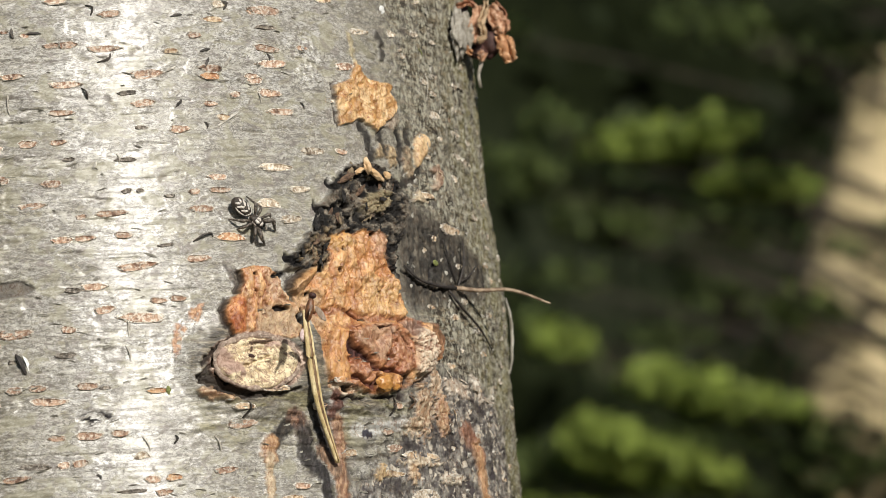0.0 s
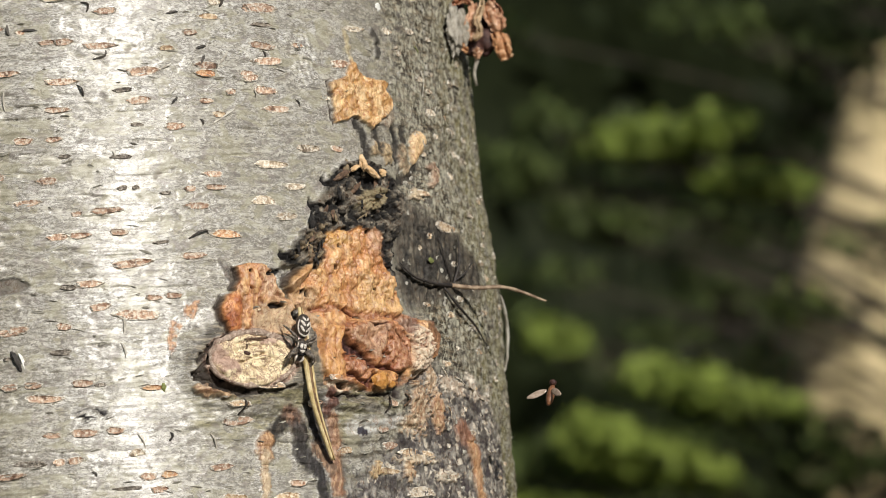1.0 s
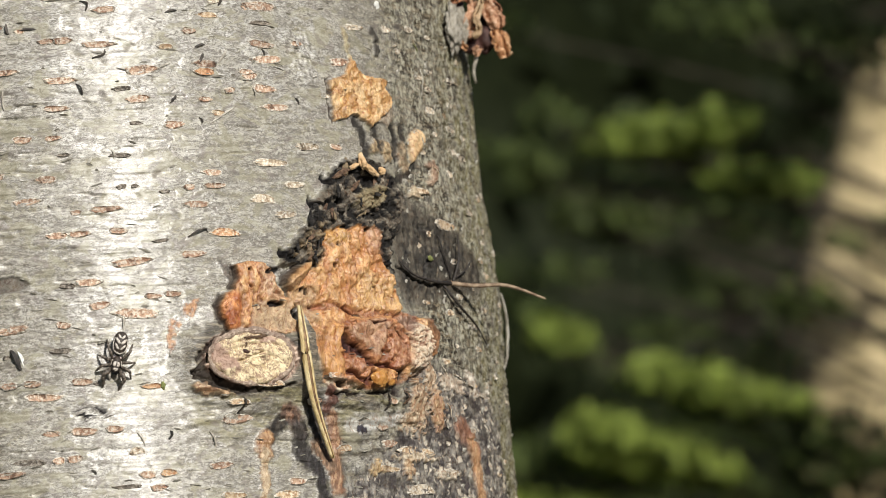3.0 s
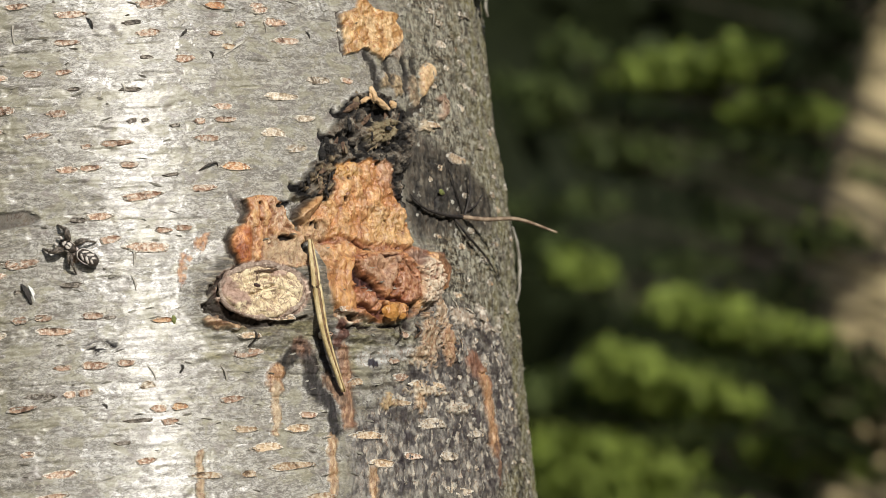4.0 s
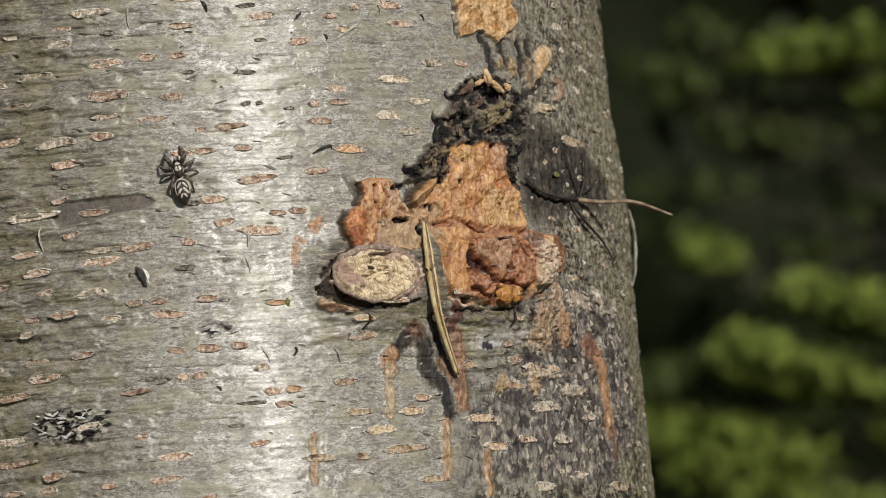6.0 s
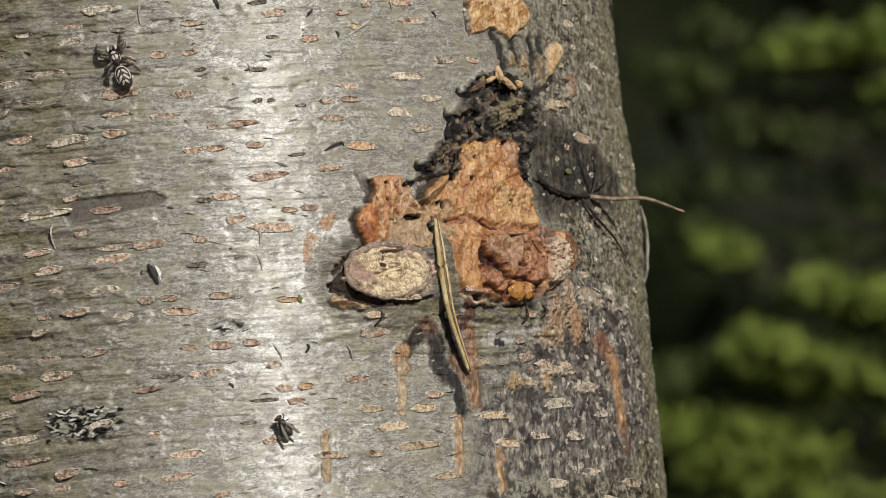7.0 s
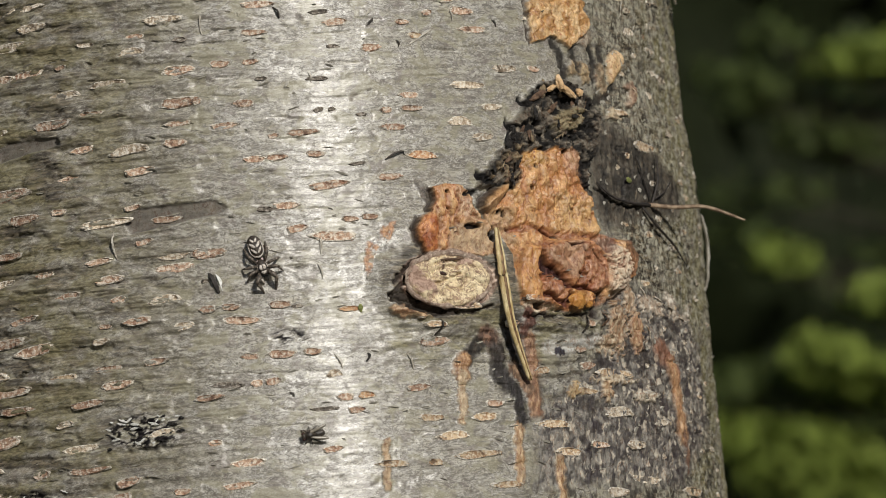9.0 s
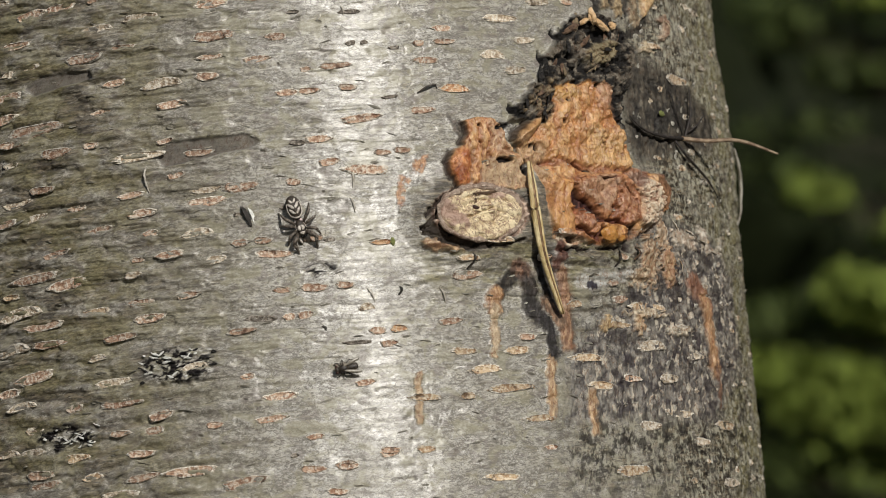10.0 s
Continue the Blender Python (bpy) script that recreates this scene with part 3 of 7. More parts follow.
    k2 = k * (1 - ramp(line_gap(ws, wh, step), 0.12, 0.55))
    lay(0.75 * k2, (0.27, 0.095, 0.045))
    d -= 0.4 * k2

    # resin over the second knot
    resin = outline(es, eh, [(37.69, -25.07), (38.30, -22.28), (40.04, -20.70), (42.68, -20.17), (45.85, -20.08), (48.30, -19.59), (50.75, -20.00), (52.20, -20.89), (52.64, -22.99), (52.34, -25.14), (50.30, -27.02), (47.78, -28.91), (44.76, -29.17), (41.26, -29.00), (38.39, -28.52), (37.51, -26.81)])
    k = ramp(resin, -0.1, 0.8)
    sag = layers(ws / 2.6, wh / 2.2, 103, 3)
    stand(k, 1.6 + 0.8 * sag + 0.30 * fibre + 0.12 * crumb + 0.45 * ramp(layers(ws / 1.5, wh / 1.2, 105, 3), 0.0, 0.08))
    lay(k, (0.29, 0.105, 0.042), (0.50, 0.235, 0.10), ramp(sag + 0.35 * crumb, -0.35, 0.35))
    lay(0.5 * k * ramp(layers(s / 1.4, h / 1.4, 107, 4), 0.14, 0.36), (0.24, 0.075, 0.038))
    # smooth orange ledge
    k2 = ramp(outline(es, eh, [(38.26, -22.63), (39.77, -20.85), (41.44, -21.13), (41.83, -22.30), (40.79, -23.94), (40.94, -25.68), (41.46, -27.19), (39.25, -28.22), (37.65, -27.01), (37.70, -24.94)]), -0.3, 0.6)
    lay(k2, (0.50, 0.235, 0.082), (0.60, 0.325, 0.125), ramp(broad + 0.3 * crumb, -0.3, 0.3))
    stand(k2, 2.1 + 0.5 * broad + 0.08 * crumb)
    # grey-brown plate, curled up over a dark red hollow
    plate = outline(es, eh, [(41.77, -22.03), (43.19, -21.06), (46.01, -20.29), (48.05, -20.03), (48.79, -21.11), (47.51, -23.44), (46.33, -25.33), (45.28, -24.81), (44.13, -23.75), (42.77, -23.24)])
    k2 = ramp(plate, -0.1, 0.35)
    lay(k2, (0.34, 0.175, 0.092), (0.52, 0.325, 0.20), ramp(layers(ws / 1.2, wh / 1.2, 104, 4), -0.3, 0.3))
    stand(k2, 2.1 + 0.4 * sag + 0.16 * fibre + 0.14 * crumb - 0.4 * ramp(plate, 0.3, 2.4))
    # the hollow under the plate is darkened by colour besides its depth
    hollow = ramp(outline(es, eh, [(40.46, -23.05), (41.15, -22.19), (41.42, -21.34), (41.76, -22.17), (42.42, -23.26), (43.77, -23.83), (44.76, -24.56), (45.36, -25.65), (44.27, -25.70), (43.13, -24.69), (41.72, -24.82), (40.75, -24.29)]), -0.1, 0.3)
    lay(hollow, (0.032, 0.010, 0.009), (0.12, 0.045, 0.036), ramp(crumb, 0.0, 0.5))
    stand(hollow, 0.7 + 0.3 * crumb)
    # lobes, red seam and pits along its foot
    for pts, low, high, tall in (([(40.79, -25.54), (42.74, -25.06), (44.24, -25.91), (44.12, -26.96), (43.14, -27.69), (41.49, -26.91)], (0.35, 0.145, 0.07), (0.52, 0.27, 0.15), 2.3),
                                 ([(45.09, -26.36), (47.75, -26.10), (49.22, -26.87), (48.26, -28.18), (46.16, -28.97), (44.68, -28.33)], (0.44, 0.20, 0.06), (0.62, 0.34, 0.12), 2.3),
                                 ([(48.81, -20.97), (50.66, -20.64), (52.00, -23.03), (52.23, -25.85), (49.86, -26.55), (48.33, -24.67)], (0.34, 0.14, 0.064), (0.51, 0.275, 0.15), 2.0)):
        k2 = ramp(outline(es, eh, pts), -0.15, 0.5)
        lay(k2, low, high, ramp(crumb + 0.5 * fibre, -0.35, 0.35))
        stand(k2, tall + 0.5 * sag + 0.12 * crumb)
    for pts, wide in (([(44.45, -25.69), (45.56, -26.34), (47.75, -26.10), (49.82, -26.84), (50.67, -28.06)], 0.45), ([(41.46, -27.19), (43.11, -27.97), (44.50, -28.34), (44.99, -27.27)], 0.5), ([(48.86, -20.54), (49.70, -21.77), (51.17, -22.95), (51.53, -24.84)], 0.16),
                      ([(50.66, -20.64), (52.04, -21.97), (53.09, -24.38)], 0.14), ([(47.72, -20.33), (48.21, -22.56), (47.07, -25.43)], 0.14), ([(42.36, -19.06), (46.22, -20.91), (48.48, -20.43)], 0.16)):
        k2 = 1 - ramp(line_gap(es, eh, pts), 0.3 * wide, wide)
        lay(0.92 * k2, (0.085, 0.020, 0.014))
        d -= 0.8 * k2
    # pale shreds under the ledge
    k2 = ramp(outline(ws, wh, [(38.04, -27.97), (40.14, -27.64), (41.84, -28.43), (43.34, -29.08), (41.22, -29.42), (38.75, -29.06)]), -0.2, 0.3)
    lay(0.9 * k2, (0.50, 0.32, 0.20), (0.80, 0.70, 0.55), ramp(layers(s / 1.2, h / 0.4, 115, 3), -0.15, 0.2))
    # cracked pale wood at the knot's far edge, the rusty lobe beside it
    k2 = ramp(outline(ws, wh, [(51.99, -21.62), (54.16, -20.18), (56.37, -20.72), (57.13, -23.38), (55.59, -25.63), (53.19, -26.64), (51.59, -25.89), (52.54, -23.71)]), -0.2, 0.5)
    net = np.abs(layers(s / 1.1, h / 1.1, 117, 4))
    lay(k2, (0.30, 0.17, 0.11), (0.72, 0.60, 0.45), ramp(net, 0.03, 0.17))
    stand(k2, 1.7 + 0.5 * broad + 0.5 * ramp(net, 0.03, 0.2))
    k2 = ramp(outline(ws, wh, [(55.77, -19.34), (58.22, -19.13), (60.07, -20.98), (59.02, -23.95), (57.26, -24.08), (56.64, -21.99)]), -0.2, 0.6)
    lay(0.9 * k2, (0.17, 0.085, 0.045), (0.34, 0.185, 0.10), ramp(crumb + fibre, -0.4, 0.4))
    stand(k2, 1.2 + 0.4 * broad + 0.15 * crumb)
    k2 = ramp(outline(ws, wh, [(50.79, -19.71), (54.10, -19.04), (55.68, -19.92), (52.85, -21.56), (51.66, -20.93)]), -0.3, 0.4)
    lay(0.8 * k2, (0.16, 0.10, 0.085), (0.40, 0.30, 0.25), ramp(crumb, -0.1, 0.4))
    # pits, and the shade under the resin's lower lip, laid on as dark colour
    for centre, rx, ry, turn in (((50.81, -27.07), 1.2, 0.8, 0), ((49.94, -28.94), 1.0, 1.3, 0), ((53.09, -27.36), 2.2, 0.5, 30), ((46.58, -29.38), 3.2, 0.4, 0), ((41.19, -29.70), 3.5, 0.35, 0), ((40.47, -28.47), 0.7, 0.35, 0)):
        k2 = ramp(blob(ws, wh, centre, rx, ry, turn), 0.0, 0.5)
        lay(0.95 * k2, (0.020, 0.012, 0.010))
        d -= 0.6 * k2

    # torn block left beside the open wound
    block = outline(es, eh, [(27.58, -14.04), (29.22, -13.54), (30.99, -13.72), (32.29, -14.39), (32.80, -15.49), (33.14, -16.73), (34.11, -17.88), (35.12, -18.76), (35.41, -22.36), (33.82, -22.66), (29.38, -22.02), (27.53, -22.43), (25.90, -22.28), (25.25, -20.70), (25.09, -19.13), (25.84, -17.69), (27.04, -17.00), (27.86, -15.90)])
    k = ramp(block, -0.05, 0.22)
    grooves = layers(ws / 0.75, wh / 3.6, 97, 4)
    stand(k, 1.35 + 0.35 * broad + 0.35 * grooves + 0.08 * crumb)
    lay(k, (0.46, 0.205, 0.080), (0.68, 0.41, 0.19), ramp(grooves + 0.3 * crumb, -0.3, 0.3))
    k2 = k * ramp(outline(ws, wh, [(30.65, -14.14), (32.41, -14.66), (33.46, -18.24), (31.91, -18.62), (30.41, -16.91)]), -0.5, 0.5)
    lay(0.75 * k2, (0.46, 0.27, 0.15), (0.72, 0.52, 0.34), ramp(crumb, -0.2, 0.35))
    k2 = k * ramp(outline(ws, wh, [(29.65, -18.85), (34.59, -18.57), (35.41, -22.36), (29.37, -22.15)]), -0.8, 0.6)
    lay(0.8 * k2, (0.36, 0.27, 0.165), (0.52, 0.40, 0.255), ramp(crumb + broad, -0.4, 0.4))
    d -= 0.25 * k2
    for x in ([(28.38, -17.48), (28.26, -19.68), (27.79, -21.88)], [(29.60, -16.92), (29.50, -19.68), (29.11, -21.74)], [(30.82, -14.83), (30.53, -17.25), (30.46, -19.67)], [(32.39, -17.43), (33.33, -17.97), (33.62, -18.24)]):
        k2 = k * (1 - ramp(line_gap(ws, wh, x), 0.08, 0.28))
        lay(0.6 * k2, (0.20, 0.075, 0.035))
        d -= 0.3 * k2
    flap = outline(es, eh, [(25.09, -19.13), (25.84, -17.76), (27.25, -17.07), (28.15, -17.62), (28.19, -19.68), (27.55, -22.15), (26.46, -22.42), (25.80, -21.73), (25.25, -20.64)])
    k2 = ramp(flap, -0.05, 0.5)
    stand(k2, 1.45 + 0.5 * ramp(flap, 0.0, 1.5) + 0.25 * grooves + 0.08 * crumb)
    lay(k2, (0.40, 0.120, 0.036), (0.64, 0.29, 0.105), ramp(layers(ws / 0.9, wh / 1.8, 99, 4), -0.2, 0.35))
    # the upright tan chip between block and wound
    chip = outline(es, eh, [(33.64, -16.30), (34.54, -15.03), (36.22, -14.00), (37.97, -13.44), (37.85, -14.64), (36.51, -15.94), (34.80, -17.24), (34.04, -16.98)])
    k2 = ramp(chip, -0.05, 0.3)
    stand(k2, 1.5 + 0.9 * ramp(chip, 0.0, 1.2) + 0.06 * crumb)
    lay(k2, (0.50, 0.28, 0.115), (0.60, 0.39, 0.20), ramp(broad + 0.3 * crumb, -0.3, 0.3))
    k2 = k2 * ramp(wh - 0.4 * ws, (34.35, -16.98)[1] - 0.4 * (34.35, -16.98)[0] + 1.4, (34.35, -16.98)[1] - 0.4 * (34.35, -16.98)[0] - 0.4)
    lay(0.6 * k2, (0.26, 0.15, 0.09))
    # shade along the torn edges, painted as thin dark outlines and sunk a little
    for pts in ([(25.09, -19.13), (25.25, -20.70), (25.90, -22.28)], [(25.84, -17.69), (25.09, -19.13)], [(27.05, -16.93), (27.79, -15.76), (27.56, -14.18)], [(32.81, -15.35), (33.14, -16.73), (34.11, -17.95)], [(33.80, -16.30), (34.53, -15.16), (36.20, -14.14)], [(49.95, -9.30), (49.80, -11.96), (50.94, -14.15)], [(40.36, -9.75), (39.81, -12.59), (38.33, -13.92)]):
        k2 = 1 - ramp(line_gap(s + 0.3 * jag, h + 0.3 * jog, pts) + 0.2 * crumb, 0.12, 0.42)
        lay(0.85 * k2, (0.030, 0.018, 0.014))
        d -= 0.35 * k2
    k2 = ramp(outline(ws, wh, [(25.39, -12.67), (27.03, -13.63), (27.90, -15.42), (27.19, -16.93), (26.70, -15.97), (26.12, -14.32)]), -0.2, 0.4)
    lay(0.8 * k2, (0.050, 0.040, 0.036), (0.17, 0.14, 0.12), ramp(crumb, -0.2, 0.4))
    # slit, borer holes
    for centre, rx, ry, turn in (((32.49, -18.88), 1.05, 0.36, 0), ((29.49, -14.71), 0.24, 0.30, 0), ((29.31, -16.85), 0.22, 0.28, 0), ((36.40, -16.99), 0.36, 0.30, 0), ((37.09, -17.31), 0.30, 0.44, 0), ((35.07, -20.08), 0.62, 0.75, 0),
                                 # each opening's dark inside is painted in, then sunk
                                 ((35.54, -19.31), 0.36, 0.7, 0), ((41.37, -13.92), 0.42, 0.36, 0), ((47.22, -8.95), 0.3, 0.3, 0), ((42.37, -11.19), 0.3, 0.3, 0), ((51.31, -15.98), 0.4, 0.25, 0), ((47.74, -16.37), 0.5, 0.2, -20), ((31.93, -14.95), 0.5, 0.3, 20)):
        k2 = ramp(blob(es, eh, centre, rx, ry, turn), -0.05, 0.3)
        lay(k2, (0.016, 0.011, 0.009))
        d -= 0.7 * k2

    # collar of the sawn stub: pinkish cracked ring, dark crevices round it
    b = blob(es, eh, KNOT_L, 6.3, 3.75)
    k = ramp(b, -0.02, 0.06)
    ring = layers(ws / 0.8, wh / 0.8, 118, 4)
    lay(k, (0.22, 0.15, 0.115), (0.60, 0.47, 0.38), ramp(ring, -0.25, 0.2))
    stand(k, 1.2 + 0.5 * ring)
    k = ramp(blob(s, h, KNOT_L, 5.2, 3.1), 0.0, 0.15)
    stand(k, 0.3)
    # crevices round the stub: their shade is put into the colour besides the relief
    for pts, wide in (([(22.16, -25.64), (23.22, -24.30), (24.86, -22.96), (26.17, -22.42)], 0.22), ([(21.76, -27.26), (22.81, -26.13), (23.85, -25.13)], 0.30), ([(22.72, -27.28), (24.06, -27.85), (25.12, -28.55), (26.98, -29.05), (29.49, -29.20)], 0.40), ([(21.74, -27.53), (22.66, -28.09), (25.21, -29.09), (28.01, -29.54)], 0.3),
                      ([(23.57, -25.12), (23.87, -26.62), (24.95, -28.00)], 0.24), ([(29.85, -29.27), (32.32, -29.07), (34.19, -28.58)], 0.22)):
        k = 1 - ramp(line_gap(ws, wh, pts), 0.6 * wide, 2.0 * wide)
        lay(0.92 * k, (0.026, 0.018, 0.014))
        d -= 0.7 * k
    k = ramp(outline(ws, wh, [(21.24, -28.74), (22.65, -28.23), (25.55, -29.23), (26.55, -29.93), (23.74, -30.08), (21.38, -29.55)]), -0.1, 0.3)
    lay(0.85 * k, (0.36, 0.19, 0.09), (0.60, 0.42, 0.25), ramp(layers(s / 2.4, h / 0.4, 120, 3), -0.2, 0.25))
    d += 0.5 * k
    for pts in ([(27.59, -30.35), (30.87, -30.16), (34.25, -30.36)], [(27.07, -32.31), (29.20, -32.54), (32.16, -32.42)], [(37.29, -35.41), (42.24, -35.69), (48.76, -34.81)], [(40.14, -31.59), (45.48, -30.74), (50.23, -31.25)], [(28.55, -31.65), (31.50, -31.46), (34.49, -31.87)], [(40.36, -37.30), (45.67, -36.79), (51.61, -36.17)]):
        k = 1 - ramp(line_gap(ws, wh, pts), 0.10, 0.38)
        lay(0.5 * k, (0.070, 0.060, 0.046))
        d -= 0.25 * k
    # rusty fleck on the smooth bark
    for pts in ([(19.18, -20.81), (20.02, -20.42), (20.85, -21.12), (19.90, -23.00), (19.21, -25.02), (18.89, -22.97)], [(21.50, -18.81), (23.43, -17.95), (23.05, -19.31), (21.71, -20.66), (20.70, -20.43)]):
        k = ramp(outline(ws, wh, pts), -0.1, 0.3)
        lay(0.9 * k * ramp(jag + 0.5 * crumb, -0.55, -0.15), (0.40, 0.18, 0.075), (0.62, 0.36, 0.185), ramp(crumb, -0.3, 0.4))

    # the streaked foot of the wound
    foot = ramp(outline(ws, wh, [(50.57, -28.77), (56.17, -24.17), (59.68, -25.33), (71.35, -26.43), (78.54, -30.84), (78.67, -41.17), (67.08, -49.89), (38.97, -50.42), (39.91, -41.56), (48.63, -35.86), (52.07, -32.92)]), -1.5, 1.5)
    lay(0.80 * foot, (0.045, 0.039, 0.043), (0.30, 0.28, 0.25), ramp(layers(ws / 1.0, wh / 1.5, 57, 5, 0.62) + 0.3 * crumb, -0.32, 0.34))
    lay(0.85 * foot * ramp(layers(ws / 2.6, wh / 2.2, 58, 4), 0.10, 0.26), (0.036, 0.028, 0.034))
    d += foot * 0.28 * layers(s / 0.6, h / 1.6, 60, 3)
    lay(0.9 * foot * ramp(layers(ws / 0.8, wh / 1.5, 59, 3), 0.22, 0.36), (0.56, 0.51, 0.42))
    for centre, rx, ry, turn, low, high in (
            ((54.24, -30.69), 1.7, 3.2, 10, (0.36, 0.21, 0.11), (0.66, 0.53, 0.37)), ((58.72, -30.76), 1.4, 2.6, 0, (0.36, 0.19, 0.09), (0.60, 0.42, 0.25)), ((56.91, -26.97), 1.3, 1.8, 0, (0.42, 0.27, 0.15), (0.66, 0.54, 0.40)),
            ((62.73, -27.24), 2.6, 1.0, -10, (0.40, 0.32, 0.24), (0.74, 0.66, 0.55)), ((68.41, -26.73), 1.6, 1.2, -40, (0.40, 0.34, 0.27), (0.74, 0.68, 0.58)), ((52.12, -32.56), 1.6, 1.2, 0, (0.36, 0.24, 0.14), (0.68, 0.56, 0.40)),
            ((53.06, -37.09), 3.6, 0.5, 0, (0.44, 0.34, 0.22), (0.72, 0.64, 0.50)), ((45.91, -38.58), 1.0, 0.9, 0, (0.40, 0.27, 0.12), (0.56, 0.42, 0.24)), ((51.48, -38.55), 0.8, 1.4, 0, (0.40, 0.26, 0.14), (0.62, 0.48, 0.32)),
            ((59.19, -38.91), 2.4, 0.6, 0, (0.46, 0.40, 0.30), (0.74, 0.68, 0.56)), ((73.23, -27.34), 0.6, 1.4, -35, (0.42, 0.38, 0.30), (0.70, 0.66, 0.58))):
        k = ramp(blob(ws, wh, centre, 1.35 * rx, 1.1 * ry, turn) + 0.7 * crumb, 0.0, 0.3)
        lay(0.9 * k, low, high, ramp(layers(s / 0.5, h / 0.8, 121, 3), -0.2, 0.3))
        d += 0.35 * k
    for centre, rx, ry, turn in (((67.82, -29.11), 2.6, 0.7, -20), ((56.45, -33.39), 1.0, 2.0, 0), ((51.24, -35.06), 2.4, 1.0, 0), ((48.04, -40.40), 2.6, 1.2, 0), ((60.16, -33.52), 1.4, 2.2, 0), ((71.29, -33.75), 0.8, 3.0, 0)):
        k = ramp(blob(ws, wh, centre, rx, ry, turn) + 0.3 * crumb, 0.0, 0.35)
        lay(0.8 * k, (0.030, 0.023, 0.027))
    # white scale below the resin
    k = ramp(outline(ws, wh, [(40.85, -32.75), (44.38, -32.38), (50.21, -31.46), (51.31, -32.39), (48.92, -33.62), (45.04, -34.44), (41.73, -34.11)]) + 0.5 * jag, -0.3, 0.6)
    lay(0.75 * k, (0.40, 0.39, 0.35), (0.68, 0.68, 0.65), ramp(layers(s / 1.6, h / 0.5, 122, 4), -0.3, 0.2))
    k = ramp(blob(ws, wh, (44.20, -33.91), 0.9, 0.5), 0.0, 0.4)
    lay(k, (0.05, 0.048, 0.06))

    # runs of resin below
    for pts, wide, low, high, tall in (
            ([(32.88, -32.83), (31.65, -33.92), (30.44, -35.07)], 0.85, (0.012, 0.010, 0.009), (0.06, 0.05, 0.042), 0.2), ([(30.15, -35.07), (29.77, -36.08), (29.84, -36.90)], 0.85, (0.36, 0.19, 0.08), (0.54, 0.33, 0.16), 0.5),
            ([(29.87, -36.62), (29.96, -38.12), (29.85, -40.15), (29.65, -42.51)], 0.48, (0.46, 0.35, 0.22), (0.66, 0.54, 0.38), 0.35), ([(33.59, -31.67), (34.42, -32.69), (34.79, -34.40)], 0.9, (0.10, 0.055, 0.04), (0.30, 0.18, 0.12), 0.3),
            ([(34.90, -34.06), (34.86, -36.11), (35.86, -37.81)], 1.1, (0.012, 0.010, 0.010), (0.055, 0.050, 0.052), 0.2), ([(37.13, -30.61), (37.66, -33.35), (38.02, -36.09)], 1.25, (0.010, 0.008, 0.007), (0.040, 0.030, 0.024), -0.6),
            ([(39.46, -32.50), (39.90, -35.38), (39.61, -38.14), (39.61, -41.22)], 0.85, (0.24, 0.125, 0.07), (0.46, 0.29, 0.17), 0.35), ([(37.22, -36.10), (38.03, -37.60), (39.00, -38.49)], 0.75, (0.12, 0.07, 0.04), (0.32, 0.20, 0.12), 0.2),
            ([(36.70, -38.15), (37.35, -39.52), (37.64, -42.25)], 0.8, (0.009, 0.008, 0.009), (0.045, 0.040, 0.045), 0.2), ([(39.14, -29.19), (39.45, -30.22), (38.65, -31.62)], 0.6, (0.085, 0.032, 0.022), (0.19, 0.085, 0.055), 0.3),
            ([(36.98, -43.27), (36.99, -46.33), (36.49, -49.71)], 0.55, (0.36, 0.22, 0.11), (0.62, 0.46, 0.28), 0.3), ([(42.69, -47.02), (42.55, -49.76), (42.58, -51.80)], 0.5, (0.36, 0.22, 0.11), (0.60, 0.44, 0.27), 0.3),
            ([(64.22, -32.88), (66.16, -34.03), (67.69, -35.35)], 1.25, (0.19, 0.085, 0.05), (0.34, 0.17, 0.10), 0.5), ([(66.62, -34.86), (67.64, -37.66), (67.89, -40.89), (68.42, -43.01)], 1.05, (0.42, 0.225, 0.105), (0.60, 0.39, 0.22), 0.45),
            ([(68.42, -43.01), (69.23, -45.48), (68.94, -48.01)], 0.45, (0.16, 0.09, 0.06), (0.34, 0.20, 0.12), 0.2), ([(19.94, -44.54), (19.88, -47.20), (19.55, -49.85)], 0.4, (0.40, 0.27, 0.15), (0.60, 0.46, 0.30), 0.2)):
        wide = wide * (1.45 if pts[0][0] < 60 else 1.6)
        gap = line_gap(s + 0.35 * jag + 0.15 * bit, h, pts) + 0.45 * fibre
        k = 1 - ramp(gap, 0.45 * wide, 1.1 * wide)
        lay(0.94 * k, low, high, ramp(layers(s / 0.45, h / 1.1, 125, 4), -0.15, 0.35))
        d += 0.4 * tall * k

    # bare wood above the crust
    star = outline(es, eh, [(47.72, 13.60), (48.71, 11.97), (50.33, 11.15), (52.12, 11.07), (54.79, 10.98), (53.93, 9.84), (55.13, 8.68), (54.69, 7.31), (52.45, 5.72), (50.56, 4.35), (49.20, 4.93), (47.30, 5.60), (45.68, 4.87), (43.96, 4.42), (43.99, 6.29), (43.83, 8.00), (43.75, 9.72), (46.40, 10.77)])
    k = ramp(star, -0.05, 0.22)
    stand(k, 0.55 + 0.35 * broad + 0.28 * layers(ws / 0.9, wh / 0.9, 131, 3) + 0.08 * crumb)
    lay(k, (0.50, 0.27, 0.095), (0.74, 0.50, 0.25), ramp(layers(ws / 1.6, wh / 1.6, 132, 4), -0.25, 0.25))
    lay(0.55 * k * ramp(crumb + 0.4 * bit, 0.25, 0.5), (0.74, 0.56, 0.33))
